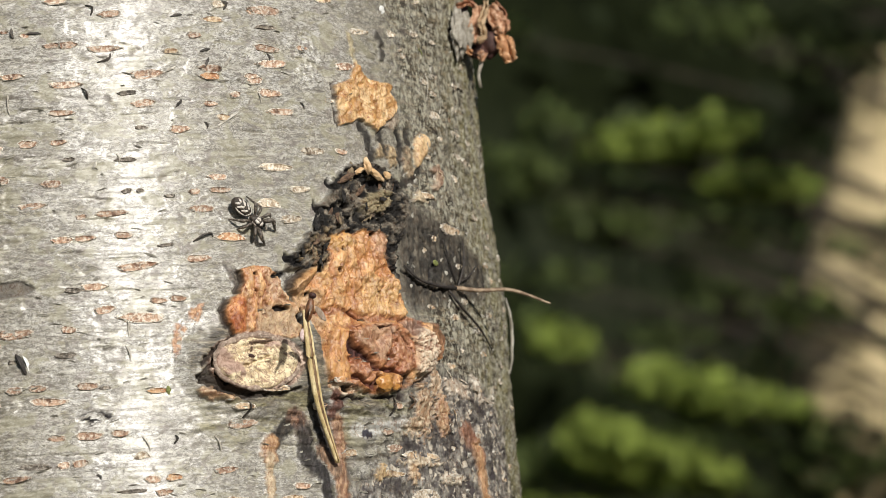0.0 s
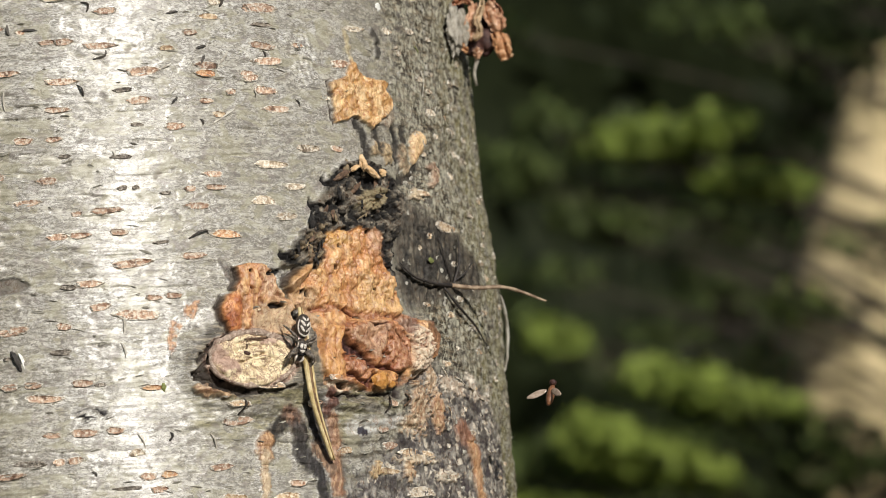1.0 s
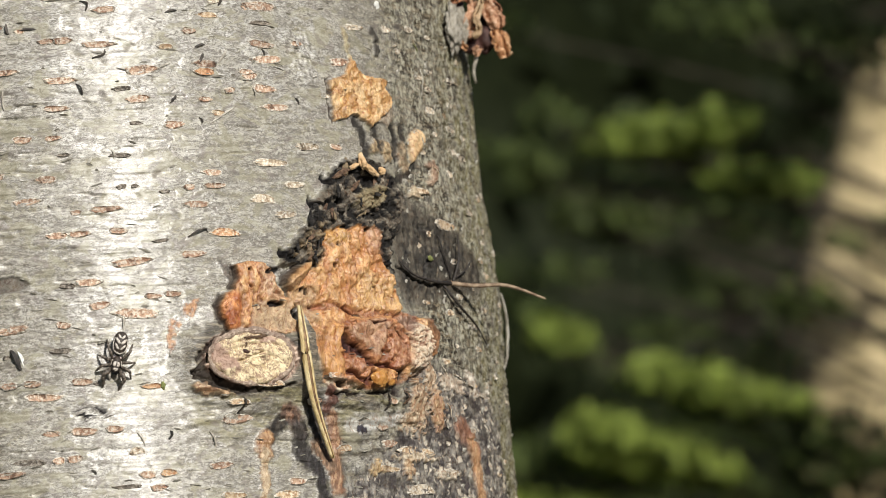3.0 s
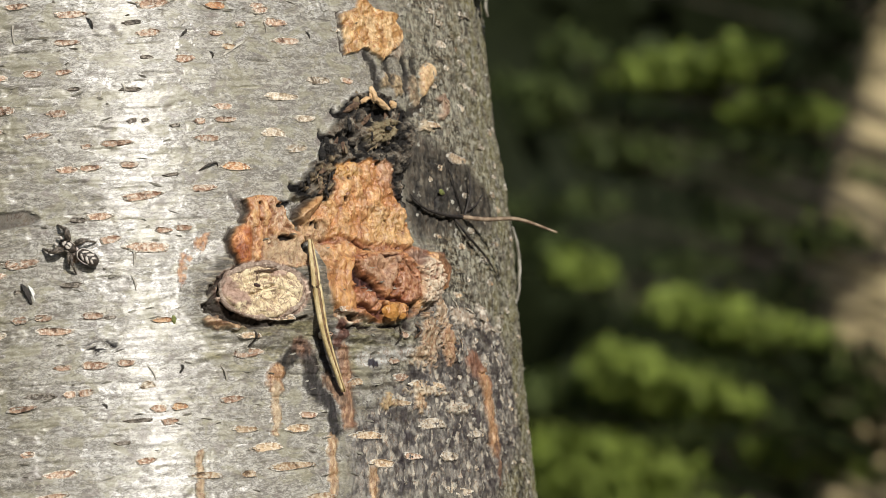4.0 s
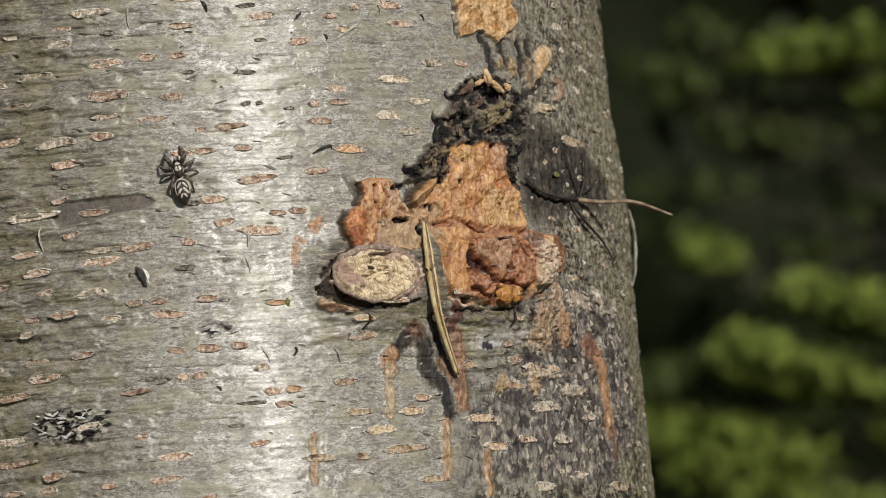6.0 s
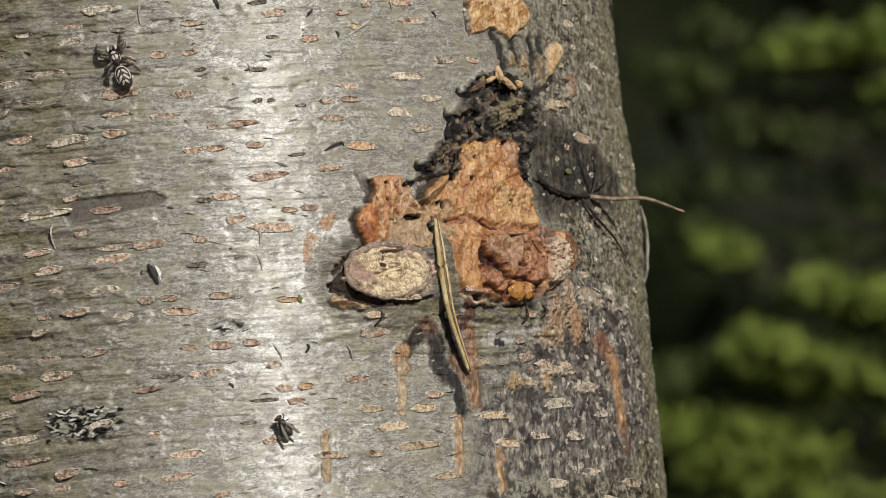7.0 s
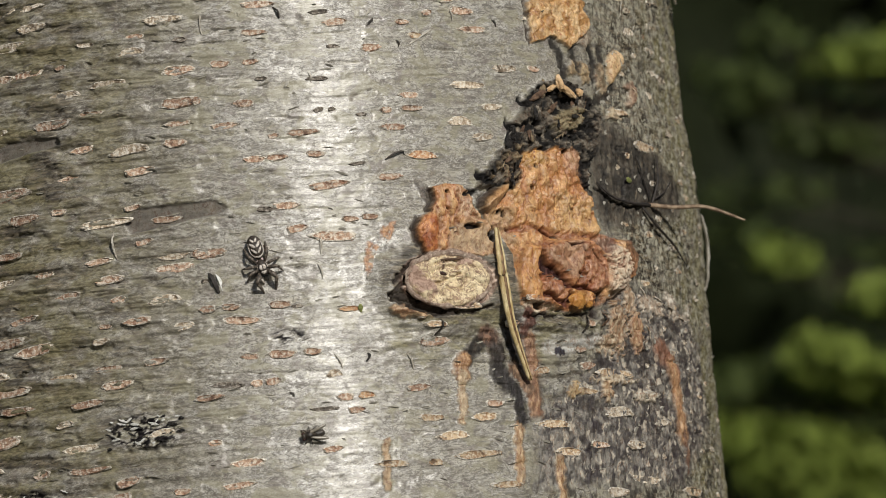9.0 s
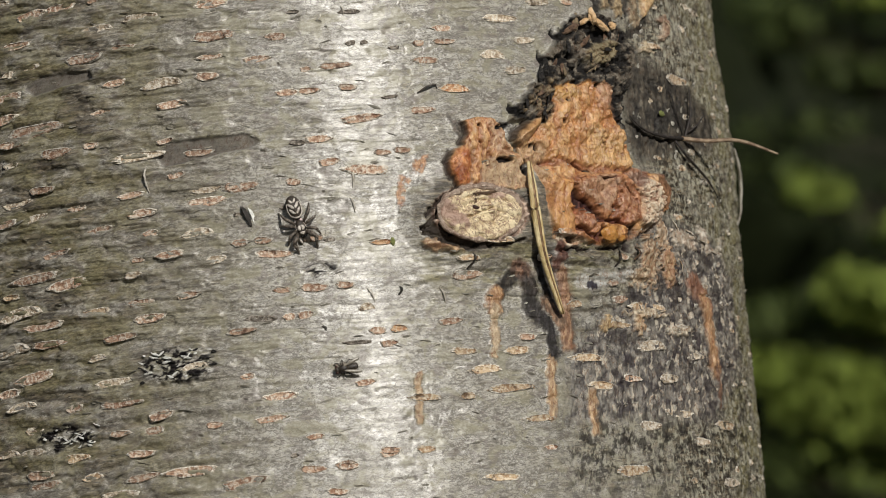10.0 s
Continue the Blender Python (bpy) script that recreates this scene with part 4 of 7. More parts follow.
    # shadow at the bare wood's left edge, put into the colour
    k2 = (1 - ramp(line_gap(ws, wh, [(43.67, 9.85), (43.81, 7.85), (43.78, 5.98), (43.87, 4.41)]), 0.1, 0.32))
    lay(0.9 * k2, (0.035, 0.024, 0.018))
    d -= 0.3 * k2
    k2 = 1 - ramp(line_gap(ws, wh, [(47.13, 16.73), (47.50, 14.96), (47.78, 13.32)]), 0.15, 0.6)
    lay(0.8 * k2, (0.34, 0.29, 0.16), (0.58, 0.50, 0.32), ramp(crumb, -0.3, 0.3))
    k2 = 1 - ramp(line_gap(ws, wh, [(52.24, 17.23), (52.85, 16.14), (53.04, 14.41)]), 0.25, 0.75)
    lay(0.85 * k2, (0.035, 0.030, 0.026))
    d += 0.3 * k2
    for pts, low, high, tall in (
            ([(49.88, 2.40), (51.68, 3.31), (54.02, 2.85), (54.12, 0.47), (52.49, -0.07), (51.37, 1.11), (49.25, 0.68)], (0.27, 0.20, 0.11), (0.50, 0.38, 0.22), 0.3), ([(55.19, 2.99), (56.95, 3.65), (57.42, 0.49), (58.21, -0.72), (56.43, -1.08), (54.99, 0.20)], (0.22, 0.17, 0.105), (0.40, 0.31, 0.20), 0.3),
            ([(61.42, 1.01), (63.92, 1.95), (64.90, 0.75), (63.52, -1.50), (61.43, -1.93), (62.62, -0.15)], (0.24, 0.15, 0.10), (0.56, 0.42, 0.30), 0.5), ([(55.74, -3.92), (58.21, -2.18), (59.88, -3.00), (61.12, -3.58)], (0.42, 0.33, 0.21), (0.64, 0.53, 0.37), 0.5),
            ([(53.02, 6.66), (55.23, 7.82), (55.74, 6.57), (53.63, 4.77), (51.93, 5.08)], (0.24, 0.20, 0.15), (0.42, 0.36, 0.28), 0.3)):
        k = ramp(outline(ws, wh, pts), -0.1, 0.35)
        lay(0.9 * k, low, high, ramp(crumb + fibre, -0.4, 0.4))
        d += tall * k
    for pts in ([(47.79, 4.78), (48.86, 3.88), (49.06, 2.31)], [(50.98, 4.40), (51.48, 3.44), (51.95, 2.18)], [(54.78, 4.84), (55.19, 2.99), (54.63, 0.89)], [(56.95, 5.11), (56.93, 3.50)], [(49.62, 1.94), (49.04, 0.66)], [(59.09, 0.70), (57.20, -0.85), (54.42, -2.04)], [(48.30, -0.49), (53.39, -1.42), (55.53, -3.80)]):
        k = 1 - ramp(line_gap(ws, wh, pts) + 0.3 * crumb, 0.3, 0.85)
        lay(0.92 * k, (0.014, 0.012, 0.011), (0.07, 0.06, 0.05), ramp(fibre, -0.1, 0.5))
        d -= 0.2 * k
    patch = outline(es, eh, [(57.68, 3.60), (58.92, 4.93), (60.37, 5.65), (61.91, 5.06), (61.97, 3.88), (60.88, 2.55), (59.01, 0.99), (58.03, 0.42), (57.87, 1.72)])
    k = ramp(patch, -0.05, 0.3)
    lay(k, (0.66, 0.45, 0.23), (0.78, 0.58, 0.34), ramp(broad + 0.3 * crumb, -0.3, 0.3))
    stand(k, 0.3 + 0.4 * ramp(patch, 0, 0.8))
    f["raw"][...] = mask


def wound_fields(s, h):
    """The relief (mm) and the stains of the bark at each place."""
    jag = 0.55 * layers(s / 1.3, h / 1.3, 11, 3)
    ws, wh = s + 1.3 * jag, h + 0.72 * layers(s / 1.3, h / 1.3, 23, 3)
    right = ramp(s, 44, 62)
    d = 0.16 * layers(s / 30, h / 16, 1, 2)
    d += 0.075 * layers(s / 18, h / 0.9, 2, 4) * (1 - 0.5 * right) + 0.035 * layers(s / 7, h / 0.5, 3, 3)
    d += 0.36 * right * layers(s / 1.3, h / 2.0, 4, 5)
    d -= 0.25 * ramp(layers(s / 7, h / 0.8, 5, 3), 0.42, 0.62)
    plates = layers(s / 6 + 0.3 * grain(s / 2, h / 2, 14), h / 1.4, 15, 4)
    for level in (-0.30, -0.12, 0.05, 0.22, 0.40):
        d += 0.11 * ramp(plates, level - 0.008, level + 0.008) * (1 - 0.6 * right) * (0.25 + 0.9 * (1 - ramp(s, -6, 6)))
    # the flank is fuller beside the wound and flatter above it
    flank = ramp(s, 58, 74)
    d += flank * (0.45 * np.exp(-((h + 14) / 6.0) ** 2) - 0.55 * ramp(h, -4, 2))
    zero = np.zeros_like(s)
    f = dict(dark=zero.copy(), algae=zero.copy(), black=zero.copy(), crust=zero.copy(), mask=zero.copy(), raw=zero.copy(), paint=np.zeros(s.shape + (3,)))
    # whiter along s = 13: the upright highlight is put into the bark colour
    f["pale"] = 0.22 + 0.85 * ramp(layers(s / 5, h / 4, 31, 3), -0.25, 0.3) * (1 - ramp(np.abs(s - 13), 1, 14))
    f["pale"] += 0.45 * ramp(blob(s, h, (35, 14), 16, 13), 0.0, 0.6) * ramp(layers(s / 3, h / 3, 33, 3), -0.3, 0.2)
    # paler towards the top, left of the wound
    f["pale"] += 0.30 * ramp(h, -2, 16) * (1 - ramp(s, 26, 44)) * ramp(s, -16, 0) * ramp(layers(s / 2.5, h / 2, 34, 3), -0.4, 0.2)
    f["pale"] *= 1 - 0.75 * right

    # left flank browner and darker leftwards, with algae; dark flank round the wound
    f["dark"] = 0.80 * (1 - ramp(s, -24, 6)) * (0.22 + 0.78 * ramp(layers(ws / 7, wh / 1.8, 41, 5, 0.62), -0.14, 0.14))
    f["algae"] = 0.55 * (1 - ramp(s, -18, 6)) * ramp(layers(ws / 7, wh / 3.5, 47, 5, 0.65), -0.22, 0.22)
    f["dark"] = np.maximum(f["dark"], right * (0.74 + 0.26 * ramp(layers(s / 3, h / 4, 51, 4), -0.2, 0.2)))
    f["algae"] = np.maximum(f["algae"], 0.8 * ramp(s, 64, 80) * ramp(layers(s / 3, h / 5, 53, 3), -0.3, 0.2))
    # streaked dark foot below the wound
    low = ramp(outline(ws, wh, [(51.91, -28.08), (72.33, -25.71), (83.19, -39.41), (82.47, -58.90), (37.38, -59.59), (40.52, -37.77), (42.89, -38.18), (46.57, -30.44)]), -4.0, 4.0)
    f["dark"] = np.maximum(f["dark"], 0.8 * low * ramp(layers(ws / 2.2, wh / 2.2, 57, 5, 0.6), -0.35, 0.25))
    f["black"] = np.maximum(f["black"], 0.75 * low * ramp(layers(ws / 2.0, wh / 1.8, 58, 5, 0.65), 0.04, 0.16))
    # broad smooth dark scars on the left flank
    for pts in ([(-9.40, -16.14), (-7.58, -14.76), (1.93, -14.54), (3.33, -15.60), (2.15, -16.33), (-8.44, -17.82)], [(-26.25, -6.00), (-24.12, -4.59), (-17.11, -4.89), (-16.79, -5.97), (-25.06, -7.02)]):
        k = ramp(outline(s, h + 0.12 * layers(s / 2, h, 3, 2), pts), -0.15, 0.25)
        f["dark"] *= 1 - k
        f["algae"] *= 1 - k
        f["mask"] = np.maximum(f["mask"], 0.88 * k)
        f["paint"] += k[..., None] * (np.array((0.150, 0.136, 0.118)) * (1 + 0.35 * layers(s / 4, h / 0.7, 43, 4))[..., None])
        d = d * (1 - 0.8 * k) - 0.25 * k

    span = np.s_[np.searchsorted(h[:, 0], -62.0):np.searchsorted(h[:, 0], 24.0), np.searchsorted(s[0], 14.0):np.searchsorted(s[0], 90.0)]
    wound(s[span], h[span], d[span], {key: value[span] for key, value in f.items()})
    # patches of black and white crust
    for centre, rx, ry in (((-7.97, -41.54), 5.0, 2.3), ((-22.40, -48.64), 4.6, 1.7), ((9.14, -31.46), 2.2, 0.8), ((-30.16, -15.16), 1.2, 1.1)):
        b = ramp(blob(ws, wh, centre, rx, ry), -0.1, 0.25)
        flip = layers(ws / 1.6, wh / 0.5, 127, 3)
        f["black"] = np.maximum(f["black"], b * ramp(flip, -0.06, 0.03))
        f["pale"] = np.maximum(f["pale"], 1.0 * b)
        f["dark"] *= 1 - 0.8 * b
        d += 0.25 * b * flip
    k = ramp(blob(ws, wh, (40.13, 12.23), 3.0, 4.4), 0.0, 0.4)
    d += 0.45 * k * layers((s + 0.35 * h) / 0.9, h / 3.5, 143, 3)
    f["pale"] = np.maximum(f["pale"], 0.8 * k)
    f["fleck"] = 0.85 * np.maximum(ramp(s, 46, 60), low)
    warmth = np.clip(4 * (f["paint"][..., 0] - 1.6 * f["paint"][..., 2]), 0, 1) * f["mask"]
    worn = (0.22 + 0.22 * np.exp(-((h + 25) / 5.0) ** 2)) * ramp(layers(s / 5.5, h / 9, 35, 4, 0.6), 0.0, 0.24) * (1 - right)
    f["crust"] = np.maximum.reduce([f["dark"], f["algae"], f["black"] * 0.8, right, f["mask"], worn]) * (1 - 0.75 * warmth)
    # nothing stands out at the border of the detailed stretch
    edge = np.minimum.reduce([s - S0, S1 - s, h - H0, H1 - h])
    return d * ramp(edge, 0, 2.5), f


RELIEF = []


def rise(s, h, reach=0.6):
    """How far the bark stands out round a place, in mm."""
    d, cols, rows = RELIEF
    i = min(int(np.searchsorted(rows, h)), len(rows) - 1)
    total = 0.0
    for k in (-1, -0.5, 0, 0.5, 1):
        total += float(d[i, min(int(np.searchsorted(cols, s + k * reach)), len(cols) - 1)])
    return total / 5


def trunk_mesh():
    def spaced(a, b, c, e):
        """Places from a to e, closer together from b to c, where the wound is."""
        return np.concatenate([np.arange(a, b, 0.2), np.arange(b, c, 0.115), np.linspace(c, e, int((e - c) / 0.2))])
    cols, rows = spaced(S0, 20, 76, S1), spaced(H0, -44, 14, H1)
    ns, nh = len(cols), len(rows)
    s, h = np.meshgrid(cols, rows)
    d, f = wound_fields(s, h)
    RELIEF.extend((d, cols, rows))
    r, a = R0 - TAPER * h + d, s / R0
    near = np.stack([r * np.sin(a), -r * np.cos(a), h], -1).reshape(-1, 3) / 1000
    # the plain rest of the trunk, from the ground to its thin top
    cols = list(np.linspace(S0, S1, 41)) + list(np.linspace(S1, S0 + 2 * math.pi * R0, 41))[1:]
    rows = [-1290, -1150, -900, -650, -420, -260, -160, -100] + list(np.linspace(H0, H1, 9)) + [90, 160, 280, 450, 700, 1000, 1400, 1800, 2200]
    cs, ch = np.meshgrid(np.array(cols), np.array(rows, float))
    cr = np.maximum(R0 - TAPER * ch + 30 * np.exp(-(ch + 1290) / 120), 9)
    far = np.stack([cr * np.sin(cs / R0), -cr * np.cos(cs / R0), ch], -1).reshape(-1, 3) / 1000
    i = np.arange(ns * nh).reshape(nh, ns)
    quads = np.stack([i[:-1, :-1], i[:-1, 1:], i[1:, 1:], i[1:, :-1]], -1).reshape(-1, 4)
    j = np.arange(cs.size).reshape(cs.shape) + ns * nh
    more = np.stack([j[:-1, :-1], j[:-1, 1:], j[1:, 1:], j[1:, :-1]], -1)
    keep = np.ones(more.shape[:2], bool)
    keep[8:16, 0:40] = False
    quads = np.concatenate([quads, more[keep]])
    me = bpy.data.meshes.new("trunk")
    verts = np.concatenate([near, far])
    me.vertices.add(len(verts))
    me.vertices.foreach_set("co", verts.astype(np.float32).ravel())
    me.loops.add(quads.size)
    me.loops.foreach_set("vertex_index", quads.ravel().astype(np.int32))
    me.polygons.add(len(quads))
    me.polygons.foreach_set("loop_start", np.arange(0, quads.size, 4, dtype=np.int32))
    me.update(calc_edges=True)
    n, z = ns * nh, np.zeros(cs.size)

    def keep_field(name, chans, rest):
        a = me.attributes.new(name, "FLOAT_VECTOR", "POINT")
        grid = np.stack([c.ravel() for c in chans], -1)
        a.data.foreach_set("vector", np.concatenate([grid, np.stack(rest, -1)]).astype(np.float32).ravel())
    keep_field("place", (s, h, d), (cs.ravel(), ch.ravel(), z))
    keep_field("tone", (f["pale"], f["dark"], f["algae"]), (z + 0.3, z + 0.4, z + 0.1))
    keep_field("stains", (f["black"], f["black"], f["black"]), (z, z, z))
    keep_field("crust", (f["crust"], f["fleck"], f["raw"]), (z + 0.5, z, z))
    keep_field("paint", np.moveaxis(f["paint"], -1, 0), (z, z, z))
    keep_field("cover", (f["mask"], f["mask"], f["mask"]), (z, z, z))
    return me


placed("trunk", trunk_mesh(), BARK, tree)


# ---- lenticels ----
def lenticel_mesh(k):
    """A corky pore, one unit long: a cracked lip of bark round a crumbling, split filling."""
    rnd = random.Random(k)
    bm = bmesh.new()
    n, last = 26, None
    wob = [rnd.uniform(0, 6.3) for _ in range(4)]
    shift = rnd.uniform(-0.12, 0.12)
    for i, (q, z) in enumerate(((1.06, -0.5), (1.0, 0.35), (0.88, 0.9), (0.74, 0.45), (0.5, 0.30), (0.22, 0.05))):
        ring = []
        for j in range(n):
            w = 2 * math.pi * j / n
            e = 1 + 0.10 * math.sin(3 * w + wob[0]) + 0.08 * math.sin(5 * w + wob[1]) + rnd.uniform(-0.09, 0.09)
            x = 0.5 * q * math.copysign(abs(math.cos(w)) ** 0.6, math.cos(w)) * (1 + 0.5 * (e - 1))
            y = 0.5 * q * math.sin(w) * e * (1 - 0.22 * abs(math.cos(w)) ** 2.5) + shift * math.sin(5 * x + wob[2]) * 0.8
            lip = 1 + 0.5 * math.sin(2 * w + wob[3]) if i in (1, 2) else 1
            ring.append(bm.verts.new((x, y, z * lip * rnd.uniform(0.5, 1.4))))
        if last:
            for j in range(n):
                f = bm.faces.new((last[j], last[(j + 1) % n], ring[(j + 1) % n], ring[j]))
                f.material_index = 0 if i < 3 and rnd.random() < 0.85 else 1
        last = ring
    bm.faces.new(last).material_index = 1
    me = bpy.data.meshes.new("lenticel")
    bm.to_mesh(me)
    bm.free()
    return me


PORES = {}
pore_random = random.Random(5)


def lenticel_row(*pores):
    mats = dict(rust=RUST, orange=ORANGE, pale=PALE, tan=TAN, grey=GREY)
    for s, h, length, tint in pores:
        key = (tint, pore_random.randrange(5))
        if key not in PORES:
            PORES[key] = lenticel_mesh(len(PORES))
            PORES[key].materials.append(LIP if tint != "grey" else GREY)
            PORES[key].materials.append(mats[tint])
        ob = new("lenticel", PORES[key])
        ob.parent = tree
        wide = 0.55 + 0.10 * length if tint != "grey" else 0.4 + 0.06 * length
        ob.matrix_basis = bark_pose(s, h, 0.03 + rise(s, h, 0.4 * length), pore_random.uniform(-4, 3) - 4.0 * float(ramp(-s, -12.0, 12.0))) @ Matrix.Diagonal((length / 1000, wide * pore_random.uniform(0.8, 1.25) / 1000, 0.00014, 1))


lenticel_row((7.6, 19.3, 2.8, "rust"), (14.0, 17.5, 2.8, "rust"), (28.0, 18.9, 2.0, "pale"), (32.7, 18.2, 2.1, "rust"), (24.4, 14.9, 1.9, "rust"), (6.8, 13.8, 2.1, "rust"))
lenticel_row((8.8, 13.8, 2.3, "rust"), (13.1, 13.2, 4.1, "rust"), (3.7, 15.2, 1.2, "rust"), (1.3, 15.8, 1.0, "rust"), (1.9, 10.2, 2.9, "rust"), (18.2, 10.0, 4.1, "rust"))
lenticel_row((26.2, 10.8, 3.1, "rust"), (26.1, 9.8, 2.7, "orange"), (31.6, 10.0, 2.0, "rust"), (8.2, 8.9, 4.0, "rust"), (15.5, 7.7, 2.3, "grey"), (29.2, 7.6, 1.4, "rust"))
lenticel_row((17.4, 6.4, 3.0, "rust"), (25.9, 6.4, 1.9, "rust"), (7.5, 5.5, 3.3, "rust"), (17.0, 3.4, 1.6, "grey"), (21.7, 3.2, 2.6, "rust"), (3.3, 1.9, 2.4, "rust"))
lenticel_row((6.9, 1.9, 2.1, "rust"), (8.1, -0.2, 1.5, "grey"), (14.8, -0.5, 2.6, "grey"), (0.3, -2.5, 1.2, "rust"), (5.8, -3.1, 2.6, "rust"), (14.7, -4.3, 1.2, "grey"))
lenticel_row((16.3, -4.3, 0.9, "grey"), (19.9, -5.0, 1.3, "grey"), (23.0, -4.5, 1.5, "rust"), (26.3, -4.3, 3.0, "rust"), (3.4, -5.7, 3.4, "rust"), (12.6, -7.0, 4.0, "rust"))
lenticel_row((23.7, -6.6, 3.3, "rust"), (9.1, -7.3, 1.4, "rust"), (14.0, -9.7, 2.3, "rust"), (6.7, -10.0, 2.7, "rust"), (9.3, -9.9, 2.7, "rust"), (27.1, -10.1, 3.8, "orange"))
lenticel_row((22.8, -12.7, 3.3, "rust"), (15.3, -13.5, 4.9, "rust"), (7.6, -16.1, 2.0, "grey"), (10.1, -15.8, 3.2, "rust"), (17.6, -17.7, 2.1, "rust"), (20.0, -17.5, 2.2, "rust"))
lenticel_row((11.2, -18.6, 2.6, "rust"), (15.4, -19.7, 5.5, "rust"), (-0.5, -20.9, 1.7, "rust"), (1.5, -20.8, 2.4, "rust"), (0.1, -27.6, 2.0, "rust"), (2.8, -27.5, 2.3, "rust"))
lenticel_row((8.6, -27.6, 2.7, "rust"), (10.6, -27.9, 1.4, "grey"), (4.0, -29.2, 4.5, "rust"), (16.7, -28.5, 2.6, "orange"), (4.7, -33.6, 2.2, "rust"), (8.4, -33.5, 3.3, "rust"))
lenticel_row((12.0, -33.4, 2.2, "rust"), (14.4, -36.2, 1.9, "pale"), (2.0, -36.8, 3.7, "grey"), (5.3, -36.8, 1.5, "rust"), (7.2, -36.7, 2.0, "rust"), (-0.3, -38.1, 3.5, "rust"))
lenticel_row((26.7, -32.7, 4.1, "rust"), (15.5, -39.0, 2.0, "rust"), (18.0, -38.9, 2.1, "orange"), (13.0, -40.3, 3.4, "grey"), (16.7, -40.6, 2.1, "rust"))
lenticel_row((61.0, 23.0, 3.8, "pale"), (34.2, 18.4, 4.7, "rust"), (48.9, 17.1, 3.6, "pale"), (34.1, 13.6, 3.8, "rust"), (34.6, 11.7, 4.3, "rust"), (39.2, 14.0, 1.8, "rust"))
lenticel_row((45.9, 12.3, 3.1, "rust"), (32.1, 9.5, 2.1, "rust"), (34.0, 8.0, 3.4, "rust"), (43.0, 7.7, 1.9, "pale"), (35.3, 5.7, 3.9, "rust"), (39.6, 1.0, 3.6, "pale"))
lenticel_row((44.1, 1.3, 2.0, "rust"), (34.0, -1.3, 4.6, "pale"), (37.1, -3.9, 3.1, "pale"), (32.5, -5.9, 3.3, "pale"), (35.5, -7.7, 3.0, "pale"), (65.5, 13.7, 1.8, "pale"))
lenticel_row((64.9, 11.3, 1.9, "pale"), (62.4, 12.5, 2.4, "pale"), (72.5, 10.5, 1.8, "pale"), (64.7, 8.4, 2.6, "pale"), (71.6, 7.1, 2.9, "pale"), (71.8, 4.2, 3.0, "pale"))
lenticel_row((75.4, 3.9, 3.7, "pale"), (59.5, -2.8, 4.3, "tan"), (74.1, -3.7, 2.7, "pale"), (65.3, -6.5, 5.2, "tan"), (57.5, 15.2, 1.5, "pale"), (55.4, 17.7, 1.9, "pale"))
lenticel_row((-24.8, 2.9, 4.2, "rust"), (-20.7, 3.2, 4.0, "rust"), (-1.7, 1.5, 3.9, "rust"), (-16.2, 3.4, 1.4, "rust"), (-27.1, -0.5, 4.3, "rust"), (-12.6, -2.7, 3.2, "rust"))
lenticel_row((-17.8, -3.4, 4.8, "rust"), (-26.7, -3.7, 5.9, "pale"), (-28.5, -6.7, 3.8, "rust"), (-14.0, -6.9, 3.0, "rust"), (-8.1, -7.7, 4.9, "pale"), (-2.6, -7.3, 2.8, "rust"))
lenticel_row((-1.7, -2.4, 5.0, "rust"), (-6.9, -10.3, 3.9, "rust"), (-15.8, -10.2, 3.0, "rust"), (-25.0, -11.2, 7.8, "rust"), (-28.2, -12.5, 4.4, "rust"), (-22.1, -14.4, 4.2, "rust"))
lenticel_row((-17.4, -14.1, 2.1, "rust"), (-11.5, -16.2, 6.7, "pale"), (-8.1, -14.6, 2.2, "rust"), (-3.6, -20.9, 3.9, "pale"), (0.4, -20.9, 4.0, "rust"), (-3.7, -22.4, 4.9, "rust"))
lenticel_row((-7.0, -18.8, 2.2, "rust"), (-12.6, -20.7, 3.4, "rust"), (-24.3, -18.6, 3.6, "rust"), (-28.1, -19.8, 4.3, "pale"), (-25.8, -21.9, 3.9, "pale"), (-29.6, -22.1, 3.3, "rust"))
lenticel_row((-16.8, -24.4, 3.3, "rust"), (-10.4, -25.5, 2.0, "rust"))
lenticel_row((-22.7, -26.6, 4.0, "rust"), (-8.2, -28.3, 3.5, "rust"), (-12.2, -28.5, 1.8, "rust"), (-12.7, -30.3, 2.2, "pale"), (-2.8, -29.4, 2.5, "pale"), (-25.9, -29.2, 6.7, "rust"))
lenticel_row((-21.4, -30.4, 5.4, "rust"), (-12.0, -33.6, 3.6, "rust"), (-6.3, -33.3, 3.0, "rust"), (-28.2, -33.3, 6.4, "pale"), (-11.0, -35.6, 4.0, "rust"), (-24.9, -35.0, 5.6, "rust"))
lenticel_row((-29.5, -37.5, 4.9, "pale"), (-24.2, -37.3, 5.0, "rust"), (-26.5, -41.1, 5.7, "rust"), (-30.3, -42.6, 3.3, "rust"), (-15.1, -45.3, 5.4, "rust"), (-21.2, -45.3, 2.2, "rust"))
lenticel_row((-15.3, -48.9, 2.9, "rust"), (-11.3, -48.9, 2.6, "rust"), (-4.0, -48.9, 2.1, "rust"), (-12.9, -51.5, 3.5, "rust"), (-27.2, -50.1, 3.6, "pale"), (-30.7, -49.9, 3.3, "pale"))
lenticel_row((3.7, -46.1, 4.1, "rust"), (2.5, -48.7, 3.9, "rust"), (7.4, -51.1, 2.1, "rust"), (6.9, -54.9, 3.1, "rust"), (11.0, -54.8, 2.5, "rust"), (-7.2, -54.1, 6.4, "rust"))
